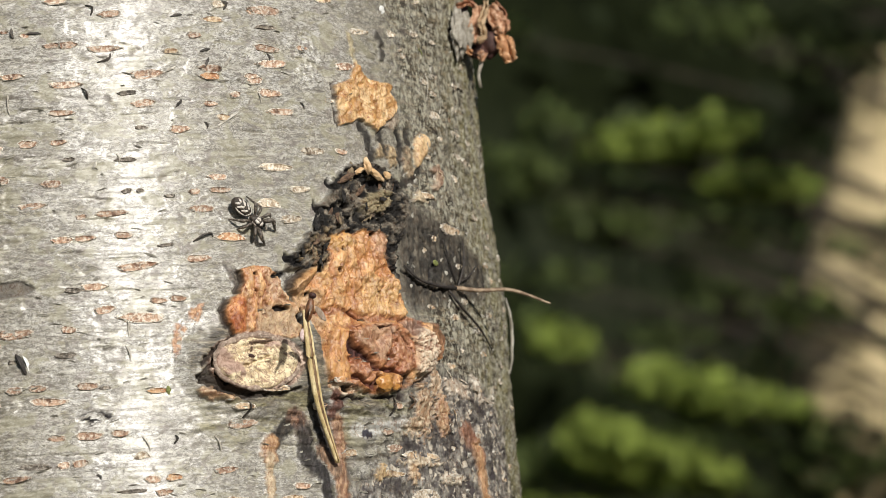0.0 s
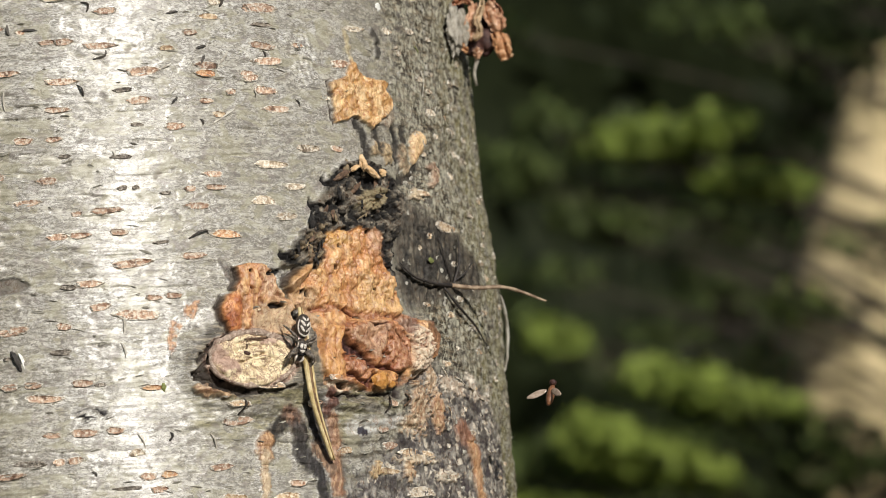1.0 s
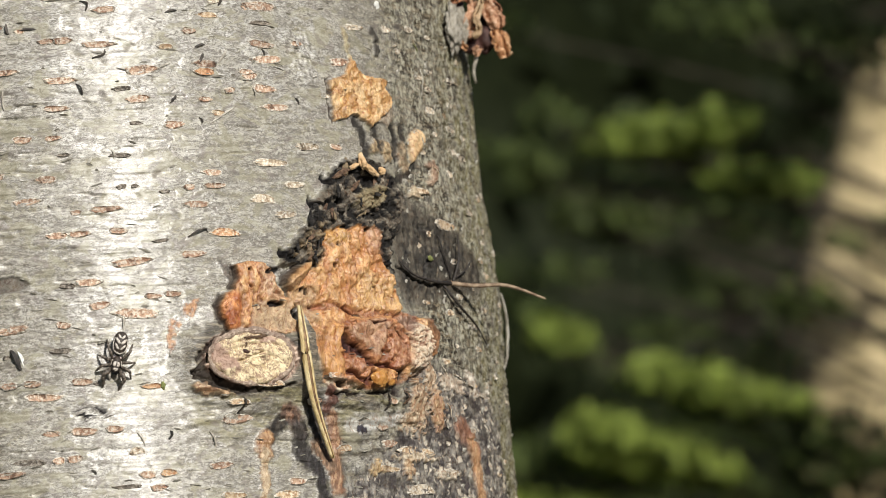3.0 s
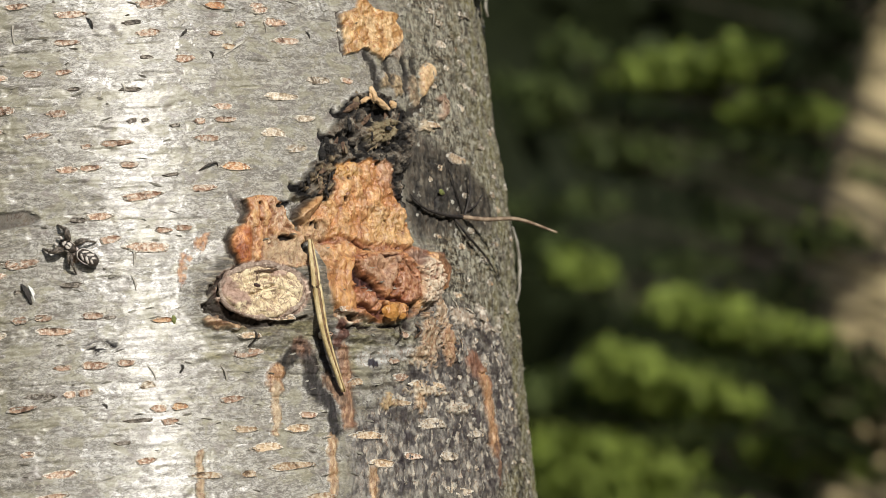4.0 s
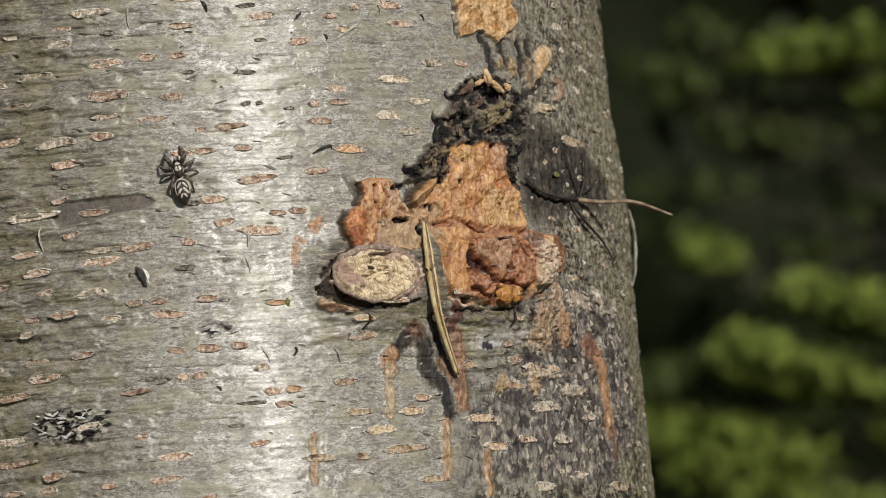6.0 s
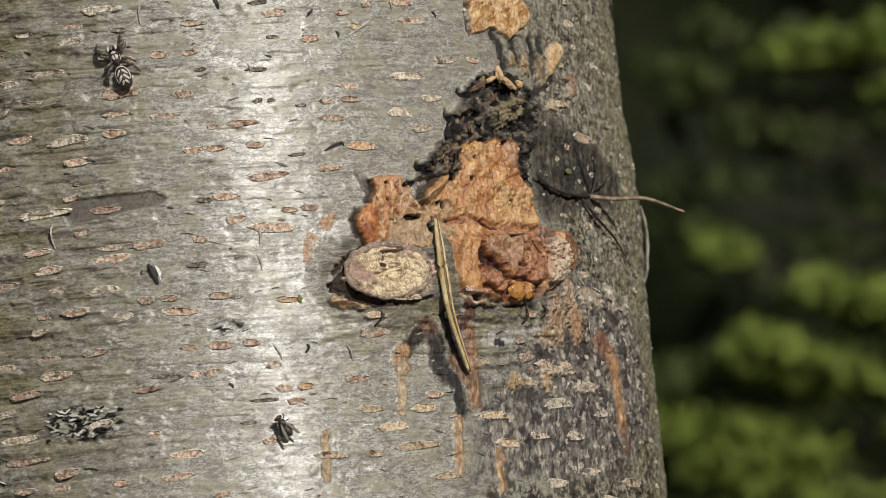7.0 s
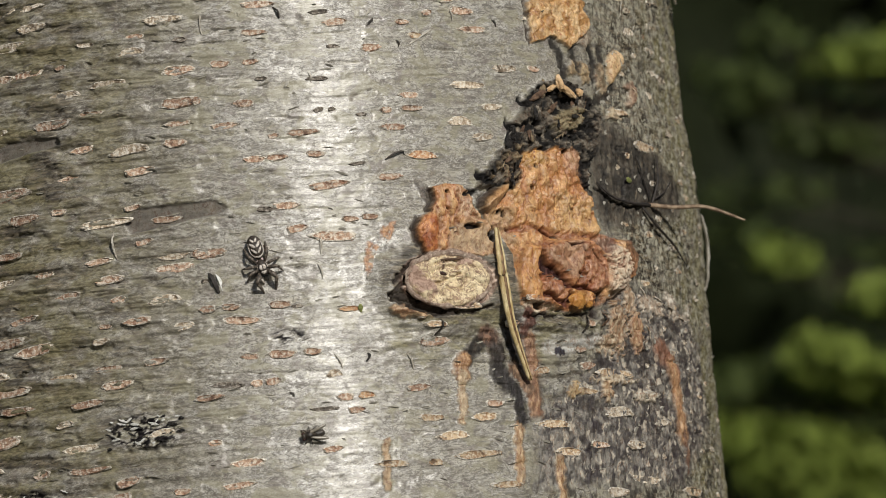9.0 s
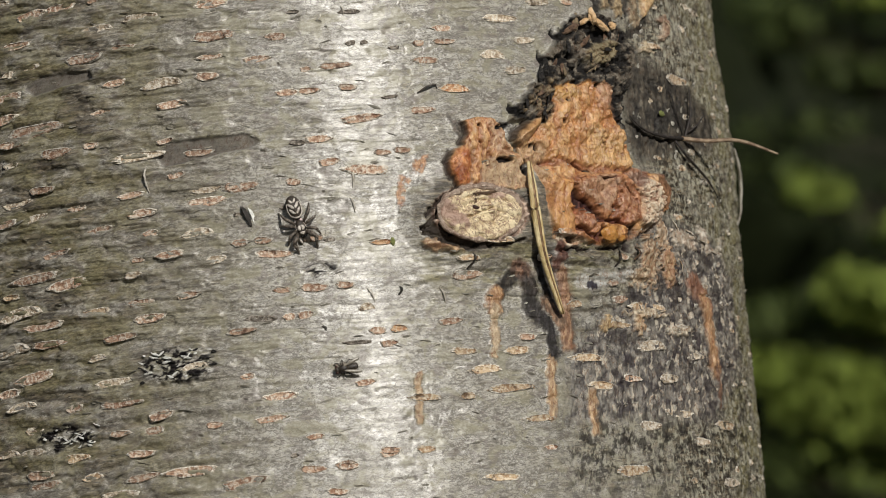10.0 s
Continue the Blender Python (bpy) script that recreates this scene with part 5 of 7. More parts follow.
lenticel_row((-12.9, -54.3, 4.4, "rust"), (-0.8, -55.9, 5.4, "rust"), (-25.6, -54.1, 4.6, "rust"), (-26.0, -52.8, 4.1, "rust"), (15.9, -53.5, 2.5, "rust"), (9.6, -57.7, 2.5, "rust"))
lenticel_row((0.1, -43.5, 1.7, "rust"))
lenticel_row((20.5, -47.2, 3.9, "tan"), (28.2, -44.1, 4.1, "tan"), (32.6, -41.9, 3.4, "tan"), (31.3, -46.4, 6.1, "tan"), (25.7, -47.2, 2.0, "tan"), (16.0, -53.2, 2.5, "rust"))
lenticel_row((20.2, -53.3, 2.3, "tan"), (29.2, -57.0, 4.6, "tan"), (44.1, -46.2, 3.9, "tan"), (42.2, -42.8, 4.9, "tan"), (53.4, -41.2, 5.2, "pale"), (62.9, -42.1, 4.1, "pale"))
lenticel_row((56.3, -45.1, 3.7, "pale"), (60.1, -38.7, 2.9, "pale"), (57.9, -49.3, 6.2, "pale"), (62.6, -52.7, 4.0, "pale"), (48.3, -56.5, 5.5, "tan"), (34.8, -50.1, 4.4, "tan"))
lenticel_row((47.9, -38.7, 3.7, "tan"), (53.4, -36.3, 6.9, "tan"), (13.6, -45.1, 2.5, "rust"), (10.7, -54.6, 2.5, "rust"), (51.9, -51.0, 4.0, "pale"), (69.7, -50.4, 6.0, "tan"))
lenticel_row((70.1, -57.6, 4.8, "pale"))

# more pores, strewn where none of the large ones lie
taken = [tuple(o.location) for o in tree.children if o.name.startswith("lenticel")]


def strew(n, s0, s1, h0, h1, l0, l1, tints):
    for k in range(n):
        s, h = pore_random.uniform(s0, s1), pore_random.uniform(h0, h1)
        p = on_bark(s, h)
        if any(abs(p.z - q[2]) < 0.0016 and (p - Vector(q)).length < 0.005 for q in taken):
            continue
        taken.append(tuple(p))
        lenticel_row((s, h, pore_random.uniform(l0, l1), pore_random.choice(tints)))


strew(150, 58, 88, -58, 36, 0.7, 2.2, ("pale", "pale", "tan"))
strew(190, -38, -2, -58, 36, 2.0, 5.0, ("pale", "rust", "tan", "rust", "pale"))
strew(60, -4, 34, -58, 36, 0.8, 2.6, ("grey", "rust", "tan", "grey"))
strew(26, 26, 44, 2, 36, 1.2, 3.0, ("tan", "pale", "grey"))
strew(34, 22, 50, -56, -24, 1.5, 4.0, ("tan", "rust"))


# ---- knots, resin and torn wood of the wound ----
def sheet(fn, nu, nv, thick):
    """A closed thin shell over a surface fn(u, v) in mm, u and v from 0 to 1."""
    bm = bmesh.new()
    grid = [[Vector(fn(i / nu, j / nv)) for j in range(nv + 1)] for i in range(nu + 1)]
    sides = []
    for k in (0.5, -0.5):
        layer = []
        for i in range(nu + 1):
            row = []
            for j in range(nv + 1):
                a = grid[min(i + 1, nu)][j] - grid[max(i - 1, 0)][j]
                b = grid[i][min(j + 1, nv)] - grid[i][max(j - 1, 0)]
                row.append(bm.verts.new((grid[i][j] + a.cross(b).normalized() * thick * k) / 1000))
            layer.append(row)
        sides.append(layer)
    for k, layer in enumerate(sides):
        for i in range(nu):
            for j in range(nv):
                q = (layer[i][j], layer[i + 1][j], layer[i + 1][j + 1], layer[i][j + 1])
                bm.faces.new(q if k == 0 else q[::-1])
    rim = [(i, 0) for i in range(nu)] + [(nu, j) for j in range(nv)] + [(i, nv) for i in range(nu, 0, -1)] + [(0, j) for j in range(nv, 0, -1)]
    for (i, j), (p, q) in zip(rim, rim[1:] + rim[:1]):
        bm.faces.new((sides[0][p][q], sides[0][i][j], sides[1][i][j], sides[1][p][q]))
    return bm


def stuck(name, bm, mat, at, lift=0.0, turn=0.0, label="", parent=None):
    ob = part(name, bm, mat, parent or tree, label)
    ob.matrix_basis = bark_pose(*at, lift, turn)
    return ob


def end_grain_disc(rx, ry, rise, seed):
    """The sawn face of a branch stub: a flat, cracked face over a rounded rim."""
    bm = bmesh.new()
    n, rings, last = 64, [(1.0, -1.6), (1.03, -0.5), (1.0, 0.1)] + [(q, 0.3) for q in np.linspace(0.96, 0.05, 22)], None
    for q, z in rings:
        ring = []
        for j in range(n):
            w = 2 * math.pi * j / n
            p = Vector((math.cos(w) * q, math.sin(w) * q, seed))
            e = 1 + 0.12 * noise.noise(Vector((math.cos(w) * 1.9, math.sin(w) * 1.5, seed)))
            bite = 0.5 * noise.noise(p * 3.5) + 0.45 * noise.noise(p * 9.0) + 0.2 * noise.noise(p * 17.0) + 0.08 * math.sin(q * 24 + 2 * noise.noise(p * 2))
            ring.append(bm.verts.new(Vector((p.x * rx * e, p.y * ry * e, z * rise + (bite if q < 0.97 else 0.3 * bite))) / 1000))
        if last:
            for j in range(n):
                bm.faces.new((last[j], last[(j + 1) % n], ring[(j + 1) % n], ring[j]))
        last = ring
    bm.faces.new(last)
    return bm


stub = stuck("branch_stub", end_grain_disc(5.3, 3.05, 1.0, 3.0), END_GRAIN, KNOT_L, 1.15, 0, "sawn branch stub with pale cracked end grain")


def stub_ring(rx, ry, seed):
    """The ring of cracked bark left round the stub."""
    n = 80
    line, radii = [], []
    for j in range(n + 1):
        w = 2 * math.pi * j / n
        e = 1 + 0.05 * noise.noise(Vector((math.cos(w) * 3, math.sin(w) * 3, seed)))
        line.append(Vector((math.cos(w) * rx * e, math.sin(w) * ry * e, 0.15 * noise.noise(Vector((math.cos(w) * 5, math.sin(w) * 5, seed + 4))))) / 1000)
        radii.append(0.30 + 0.20 * noise.noise(Vector((math.cos(w) * 4, math.sin(w) * 4, seed + 9))) + 0.14 * max(0, math.sin(w)))
    return tube(line, radii, 9, 0.45, seed)


STUB_BARK = plain("stub_bark", (0.30, 0.20, 0.15), (0.56, 0.44, 0.35), 0.8, 0.75, 0.9, 0.0005, extra=(0.66, 0.55, 0.44))
stuck("stub_ring", stub_ring(5.45, 3.2, 5), STUB_BARK, KNOT_L, 1.05, 0, "cracked pinkish-brown bark ring round the stub")
# the pit is not cut; a flat lump carries its dark as colour
stuck("painted_pit", lump(0.45, 0.22, 0.2, 0.5, 0.7, 13), BUD_DARK, (27.98, -24.76), 1.45, 10)
stuck("end_crack", lump(1.5, 0.14, 0.12, 0.6, 0.5, 91, 4), BROWN_RIM, (29.29, -23.05), 1.5, -4)
stuck("end_crack", lump(0.13, 0.7, 0.12, 0.6, 0.5, 92, 4), BROWN_RIM, (28.06, -23.87), 1.5, 8)
AMBER = plain("amber_resin", (0.40, 0.17, 0.04), (0.60, 0.32, 0.10), 1.4, 0.18, 0.4, 0.0003)
for at, r, lift, seed in (((46.02, -27.86), 1.25, 2.2, 8), ((47.79, -28.06), 0.7, 2.2, 9)):
    stuck("amber_drop", lump(r, r * 0.85, r * 0.6, 0.22, 0.9, seed, 4), AMBER, at, lift - 0.2, 0, "glossy amber resin drop")
for at, rx, ry, turn, seed in (((46.92, -0.62), 0.55, 1.0, -20, 23), ((48.17, -1.51), 1.5, 0.42, 28, 24), ((50.18, -1.46), 0.55, 0.5, 0, 25), ((45.50, -1.31), 0.8, 0.3, -30, 26)):
    stuck("bark_chip", lump(rx, ry, 0.5, 0.3, 1.0, seed, 4), WOOD_PALE, at, 1.5, turn, "pale chip of wood in the black crust")
rnd = random.Random(9)
for k in range(46):
    u, v = rnd.random(), rnd.random()
    s_ = (35.13, -12.99)[0] + ((44.45, -0.83)[0] - (35.13, -12.99)[0]) * u + v * 10 * (0.4 + 0.6 * u)
    h_ = (35.13, -12.99)[1] + ((44.45, -0.83)[1] - (35.13, -12.99)[1]) * u - 0.5 * v
    if h_ < (43.55, -8.57)[1] and s_ > (40.39, -10.31)[0]:
        continue
    big = rnd.random() ** 2
    flake = stuck("crust_flake", shard(0.15 + 0.4 * big, 0.5 + 1.1 * big, 0.05 + 0.08 * rnd.random(), 80 + k), rnd.choice((CHAR, CHAR, BROWN_RIM, TAN_DULL)), (s_, h_), 0.15 + rise(s_, h_), rnd.uniform(0, 60))
    flake.matrix_basis = flake.matrix_basis @ pose(0, 0, 0, rnd.uniform(-40, 25), rnd.uniform(-40, 40), 0)


# ---- curled flakes, hooks and specks of the bark ----
def curl(name, path, width, mat, label=""):
    """A thin curled strip of bark, one edge lifted off the trunk."""
    line = along([(a, b, c + rise(a, b)) for a, b, c in path], 5)
    n = len(line) - 1

    def fn(u, v):
        i = min(int(u * n + 0.5), n)
        p = line[i]
        out = Vector((p.x, p.y, 0)).normalized()
        way = (line[min(i + 1, n)] - line[max(i - 1, 0)]).normalized()
        side = way.cross(out).normalized()
        w = width * 1.25 * (0.12 + 0.88 * math.sin(math.pi * (0.06 + 0.88 * u)) ** 0.8) * (1 + 0.3 * noise.noise(Vector((u * 7, n, 0))))
        return p * 1000 + side * ((v - 0.5) * w) + out * (v * v * w * 0.7 - 0.1 + 0.12 * noise.noise(Vector((u * 9, v * 3, n))))
    return part(name, sheet(fn, n, 4, 0.09), mat, tree, label)


curl("resin_lip", [(*(48.46, -29.31), 0.2), (*(47.91, -30.53), 0.5), (*(47.37, -31.67), 0.1)], 0.35, FLAKE_DARK)
curl("resin_lip", [(*(50.96, -28.84), 0.2), (*(51.24, -29.81), 0.5), (*(50.70, -30.68), 0.1)], 0.35, BROWN_RIM)
# black strip paints this flake's shaded left side, white strip its lit side
curl("bark_curl", [(*(0.52, -23.28), 0.1), (*(1.12, -24.27), 0.5), (*(1.56, -25.78), 0.1)], 0.42, TWIG_BLACK, "small curl of lifted bark, its shaded side coloured black")
curl("bark_curl", [(*(1.36, -23.48), 0.0), (*(1.83, -24.52), 0.1), (*(2.04, -25.55), 0.0)], 0.30, LICHEN)
curl("bark_curl", [(*(22.38, -10.64), 0.1), (*(23.42, -9.96), 0.6), (*(24.59, -9.68), 0.3), (*(24.84, -10.10), 0.1)], 0.15, FLAKE_DARK)
curl("bark_curl", [(*(10.04, 8.47), 0.1), (*(10.61, 7.89), 0.5), (*(10.76, 7.05), 0.2)], 0.15, TWIG_BLACK)
curl("bark_curl", [(*(-10.36, -17.07), 0.1), (*(-10.65, -18.55), 0.4), (*(-10.34, -20.63), 0.2)], 0.15, FLAKE)
curl("bark_curl", [(*(18.45, -33.86), 0.0), (*(18.69, -34.27), 0.3), (*(18.24, -34.93), 0.1)], 0.22, FLAKE_DARK)
curl("bark_curl", [(*(27.53, -30.16), 0.2), (*(27.53, -30.97), 0.5), (*(26.79, -32.05), 0.2)], 0.2, FLAKE_DARK)
curl("bark_curl", [(*(11.76, 17.36), 0.1), (*(12.02, 18.27), 0.4), (*(11.16, 18.64), 0.1)], 0.18, FLAKE_DARK)
curl("bark_curl", [(*(28.57, 18.20), 0.1), (*(28.86, 18.92), 0.4), (*(28.29, 19.32), 0.1)], 0.22, FLAKE_DARK)
curl("bark_curl", [(*(13.84, 12.61), 0.1), (*(13.59, 11.92), 0.3), (*(12.20, 11.53), 0.1)], 0.18, FLAKE_DARK)
curl("bark_curl", [(*(1.41, 8.34), 0.1), (*(1.26, 6.96), 0.3), (*(1.39, 5.56), 0.1)], 0.14, FLAKE)
curl("bark_curl", [(*(2.19, 16.29), 0.1), (*(2.21, 15.45), 0.3), (*(2.38, 14.88), 0.1)], 0.25, FLAKE_DARK)
stuck("lichen_spot", lump(0.55, 0.6, 0.25, 0.3, 1, 31), LICHEN, (54.06, 20.67), 0.0, 0, "round white lichen spot")
stuck("lichen_spot", lump(0.6, 0.35, 0.2, 0.3, 1, 32), MOSS, (60.33, -11.35), 0.2, 0, "yellow-green moss speck")
stuck("lichen_spot", lump(0.28, 0.5, 0.2, 0.4, 1, 33), MOSS, (18.03, -28.45), 0.0, 0)
crust_rnd = random.Random(5)
for (cs_, ch_), wide, high in (((-7.97, -41.54), 4.4, 1.8), ((-21.64, -48.71), 3.6, 1.3)):
    for k in range(34):
        s_, h_ = cs_ + wide * crust_rnd.uniform(-1, 1), ch_ + high * crust_rnd.uniform(-1, 1)
        chip = stuck("lichen_flake", shard(crust_rnd.uniform(0.25, 0.9), crust_rnd.uniform(0.08, 0.2), 0.06, k), (LICHEN, CHAR)[k % 2], (s_, h_), rise(s_, h_) + 0.1, crust_rnd.uniform(-35, 35))
        chip.matrix_basis = chip.matrix_basis @ pose(0, 0, 0, crust_rnd.uniform(-30, 30), 0, 0)
# no hole here: the hollow's darkness is this flat lump's colour
stuck("painted_hollow", lump(1.7, 0.9, 0.12, 0.5, 0.9, 71, 4), BUD_DARK, (-25.67, -50.99), 0.05, 12, "flat dark brown lump painted as the dark of a hollow")


# small lifted flakes here and there
for x0, y0, x1, y1, mat in (
        (3.49, 15.37, 5.86, 15.37, FLAKE_DARK), (20.28, 10.23, 21.89, 10.94, FLAKE), (20.95, 6.94, 22.10, 8.00, FLAKE), (21.37, 5.89, 22.30, 6.88, FLAKE_DARK), (21.50, 17.14, 23.11, 17.45, FLAKE_DARK), (24.93, 12.83, 26.44, 13.29, FLAKE_DARK),
        (25.35, 10.72, 26.06, 12.29, FLAKE_DARK), (22.71, 4.85, 23.37, 5.91, FLAKE), (26.06, 3.28, 30.18, 5.93, FLAKE), (24.96, 4.11, 25.33, 3.27, FLAKE_DARK), (10.75, -1.54, 11.28, -0.59, FLAKE), (13.72, 0.43, 14.10, -0.97, FLAKE),
        (27.96, 10.94, 29.25, 12.76, FLAKE), (34.11, 13.01, 34.33, 11.95, FLAKE_DARK), (38.32, 7.22, 38.89, 6.12, FLAKE_DARK), (32.32, 8.29, 32.71, 6.54, FLAKE), (56.22, 15.52, 57.80, 16.05, PALE), (62.01, 16.93, 62.63, 15.62, MOSS),
        (63.30, 13.79, 62.84, 10.00, FLAKE), (71.08, 13.62, 78.23, 14.21, PALE), (73.15, 14.76, 73.50, 12.92, FLAKE_DARK), (63.00, 1.13, 64.89, -0.82, TAN), (61.16, -2.42, 62.18, -3.02, PALE), (60.78, -24.97, 61.77, -27.05, PALE),
        (63.77, -25.80, 66.68, -26.99, PALE), (68.93, -27.88, 74.19, -28.46, PALE), (67.20, -26.95, 68.28, -27.57, PALE), (55.52, -29.99, 57.65, -31.64, PALE), (58.07, -25.55, 58.72, -27.64, PALE), (61.28, -29.61, 61.71, -31.73, TAN),
        (13.31, -22.85, 13.84, -24.90, FLAKE), (13.74, -19.47, 13.76, -22.19, FLAKE), (14.45, -33.69, 15.50, -35.75, FLAKE), (23.24, -34.01, 23.91, -36.06, FLAKE), (8.92, -38.07, 9.53, -38.78, FLAKE_DARK)):
    a, b = (x0, y0), (x1, y1)
    curl("bark_curl", [(*a, 0.0), ((a[0] + b[0]) / 2 + 0.15, (a[1] + b[1]) / 2 + 0.1, 0.15), (*b, 0.0)], 0.22, mat)


# ---- the edge: peeling strip, dead sprig, dry bud ----
curl("bark_strip", [(*(91.07, -11.77), 0.2), (*(91.06, -14.24), 0.5), (*(91.06, -17.32), 0.6), (*(91.06, -20.38), 0.4), (*(91.08, -22.21), 0.0)], 0.42, FLAKE, "peeling strip of bark at the trunk's edge")
sprig = tagged(new("dead_sprig"), "thin dead twig sticking out from the bark beside the wound", "twig")
sprig.matrix_basis = TREE
base_s, base_h = (65.35, -14.08)


def stem(name, path, radii, mat):
    line = along(path, 5)
    n = len(line)
    return part(name, tube(line, list(np.interp(np.linspace(0, len(radii) - 1, n), range(len(radii)), radii)), 7, 0.25, n), mat, sprig)


stem("twig", [(base_s - 0.6, base_h, 0.1), (base_s + 2.0, base_h - 0.4, 2.6), (base_s + 3.8, base_h - 0.6, 6.0), (base_s + 5.4, base_h - 2.7, 10.4)], [0.30, 0.28, 0.24, 0.14], TWIG)
stem("stem", [(base_s - 0.3, base_h, 0.3), (*(60.03, -14.43), 0.6), (*(55.73, -13.90), 0.5), (*(53.34, -12.31), 0.3)], [0.26, 0.2, 0.16, 0.08], TWIG_BLACK)
stem("stem", [(base_s, base_h, 0.3), (*(66.38, -10.95), 1.0), (*(67.89, -7.44), 0.5)], [0.16, 0.18, 0.07], TWIG_BLACK)
stem("stem", [(base_s + 0.2, base_h + 0.6, 0.4), (*(68.19, -12.05), 1.0), (*(71.13, -10.34), 0.8)], [0.12, 0.13, 0.07], TWIG_BLACK)
stem("stem", [(base_s - 0.4, base_h + 0.5, 0.3), (*(63.77, -11.26), 0.5), (*(62.63, -8.10), 0.3)], [0.13, 0.12, 0.06], TWIG_BLACK)
stem("stem", [(62.89, -14.60, 0.3), (64.92, -16.73, 0.9), (70.05, -18.85, 0.8), (75.61, -20.94, 0.3)], [0.16, 0.18, 0.14, 0.06], TWIG_BLACK)
bud_s, bud_h = (76.59, 21.93)
COLLAR = plain("dead_bud_collar", (0.22, 0.195, 0.15), (0.58, 0.54, 0.46), 0.9, 0.5, 0.8, 0.0004, stretch=(1.6, 0.5, 1))
collar = stuck("bud_collar", lump(2.6, 3.2, 0.9, 0.40, 0.6, 51, 4), COLLAR, (bud_s - 0.8, bud_h - 0.6), 0.0, 20, "grey wrinkled collar of a dead bud")
bud_at = TREE.inverted() @ pose(0.00470, 0.46611, 1.31141, 0, 0, 0)


def bud_scale(path, width, wave, seed, mat, label=""):
    """A withered scale: a crinkled ribbon along a path (x right, y towards the light, z up, in mm), ragged at its sides."""
    line = smooth_line([Vector(p) for p in path], 7)
    n = len(line) - 1

    def fn(u, v):
        i = min(int(u * n + 0.5), n)
        way = (line[min(i + 1, n)] - line[max(i - 1, 0)]).normalized()
        side = way.cross(Vector((0, 1, 0))).normalized()
        w = width * (0.55 + 0.6 * math.sin(math.pi * (0.08 + 0.8 * u)))
        k = v - 0.5
        w *= 1 + 0.45 * noise.noise(Vector((u * 6, math.copysign(3, k), seed))) + 0.3 * noise.noise(Vector((u * 15, math.copysign(3, k), seed)))
        out = -1.6 * k * k * wave + 0.55 * wave * math.sin(9 * k + seed + 3 * u) + 0.7 * noise.noise(Vector((u * 5, v * 4, seed))) + 0.35 * noise.noise(Vector((u * 12, v * 9, seed)))
        return line[i] + side * (k * w) + Vector((0, out, 0)) + 0.18 * noise.noise_vector(Vector((u * 9, v * 7, seed)))
    ob = part("bud_scale", sheet(fn, n, 12, 0.16), mat, tree, label)
    ob.matrix_basis = bud_at
    return ob


BUD_ORANGE = plain("dry_bud_orange", (0.40, 0.18, 0.075), (0.64, 0.36, 0.18), 1.0, 0.5, 0.7, 0.0003, extra=(0.72, 0.50, 0.32))
BUD_STRAW = plain("dry_bud_straw", (0.40, 0.26, 0.14), (0.66, 0.50, 0.32), 0.9, 0.5, 0.7, 0.0003, stretch=(2, 2, 0.6))
bud_scale([(1.0, -1.2, 3.9), (0.9, -1.8, 2.4), (0.3, -2.2, 0.6), (0.8, -2.2, -0.9), (-0.1, -2.0, -1.8)], 0.75, 0.4, 1, BUD_STRAW, "pale curled edge of the dry bud")
bud_scale([(0.1, -0.8, 3.4), (-0.2, -1.4, 1.4), (-0.7, -1.6, -0.6), (-0.9, -1.3, -1.8)], 1.5, 0.5, 2, BUD_LIGHT)
bud_scale([(1.6, -0.2, 3.6), (2.2, -0.6, 2.0), (2.8, -0.6, 0.8), (3.1, -0.4, -0.3)], 1.9, 0.8, 3, BUD_LIGHT, "crinkled pinkish-brown bud scale")
bud_scale([(1.9, 0.2, 3.9), (2.6, -0.1, 2.8), (3.4, -0.1, 1.2), (3.6, 0.0, 0.0)], 1.2, 0.7, 5, BUD)
bud_scale([(2.8, -0.3, -0.5), (3.3, -0.7, -1.8), (3.9, -0.6, -3.0), (4.3, -0.4, -4.2)], 1.7, 0.6, 4, BUD_ORANGE, "torn orange bud scale with a ragged tip")
bud_scale([(3.6, 0.1, -0.7), (4.2, -0.2, -1.6), (4.5, -0.2, -3.2)], 0.9, 0.5, 8, BUD_ORANGE)
bud_scale([(-3.8, -1.6, -1.6), (-2.6, -1.9, -2.3), (-1.6, -1.9, -3.0), (-0.9, -1.6, -3.3)], 0.85, 0.5, 6, BUD_ORANGE)
bud_scale([(-3.0, -1.2, 2.9), (-2.2, -1.6, 3.2), (-1.2, -1.6, 3.6), (-0.6, -1.2, 3.2)], 0.7, 0.5, 7, BUD)
bud_scale([(0.2, -0.9, -2.8), (0.5, -1.2, -3.5), (0.1, -1.0, -4.0)], 0.9, 0.5, 9, BUD_LIGHT)
# dark lumps stand in for the shade inside the bud's cavities
for at, rx, ry, rz, seed in (((1.6, 0.6, -1.2), 1.6, 1.0, 2.2, 52), ((-2.6, -0.2, 2.6), 1.5, 0.9, 0.9, 53), ((-0.3, 0.2, -2.6), 1.5, 0.9, 1.0, 54), ((1.0, 0.8, 2.2), 1.4, 0.8, 1.6, 55)):
    core = part("bud_cavity_dark", lump(rx, ry, rz, 0.3, 1, seed, flat=False), BUD_DARK, tree)
    core.matrix_basis = bud_at @ pose(*(c / 1000 for c in at))
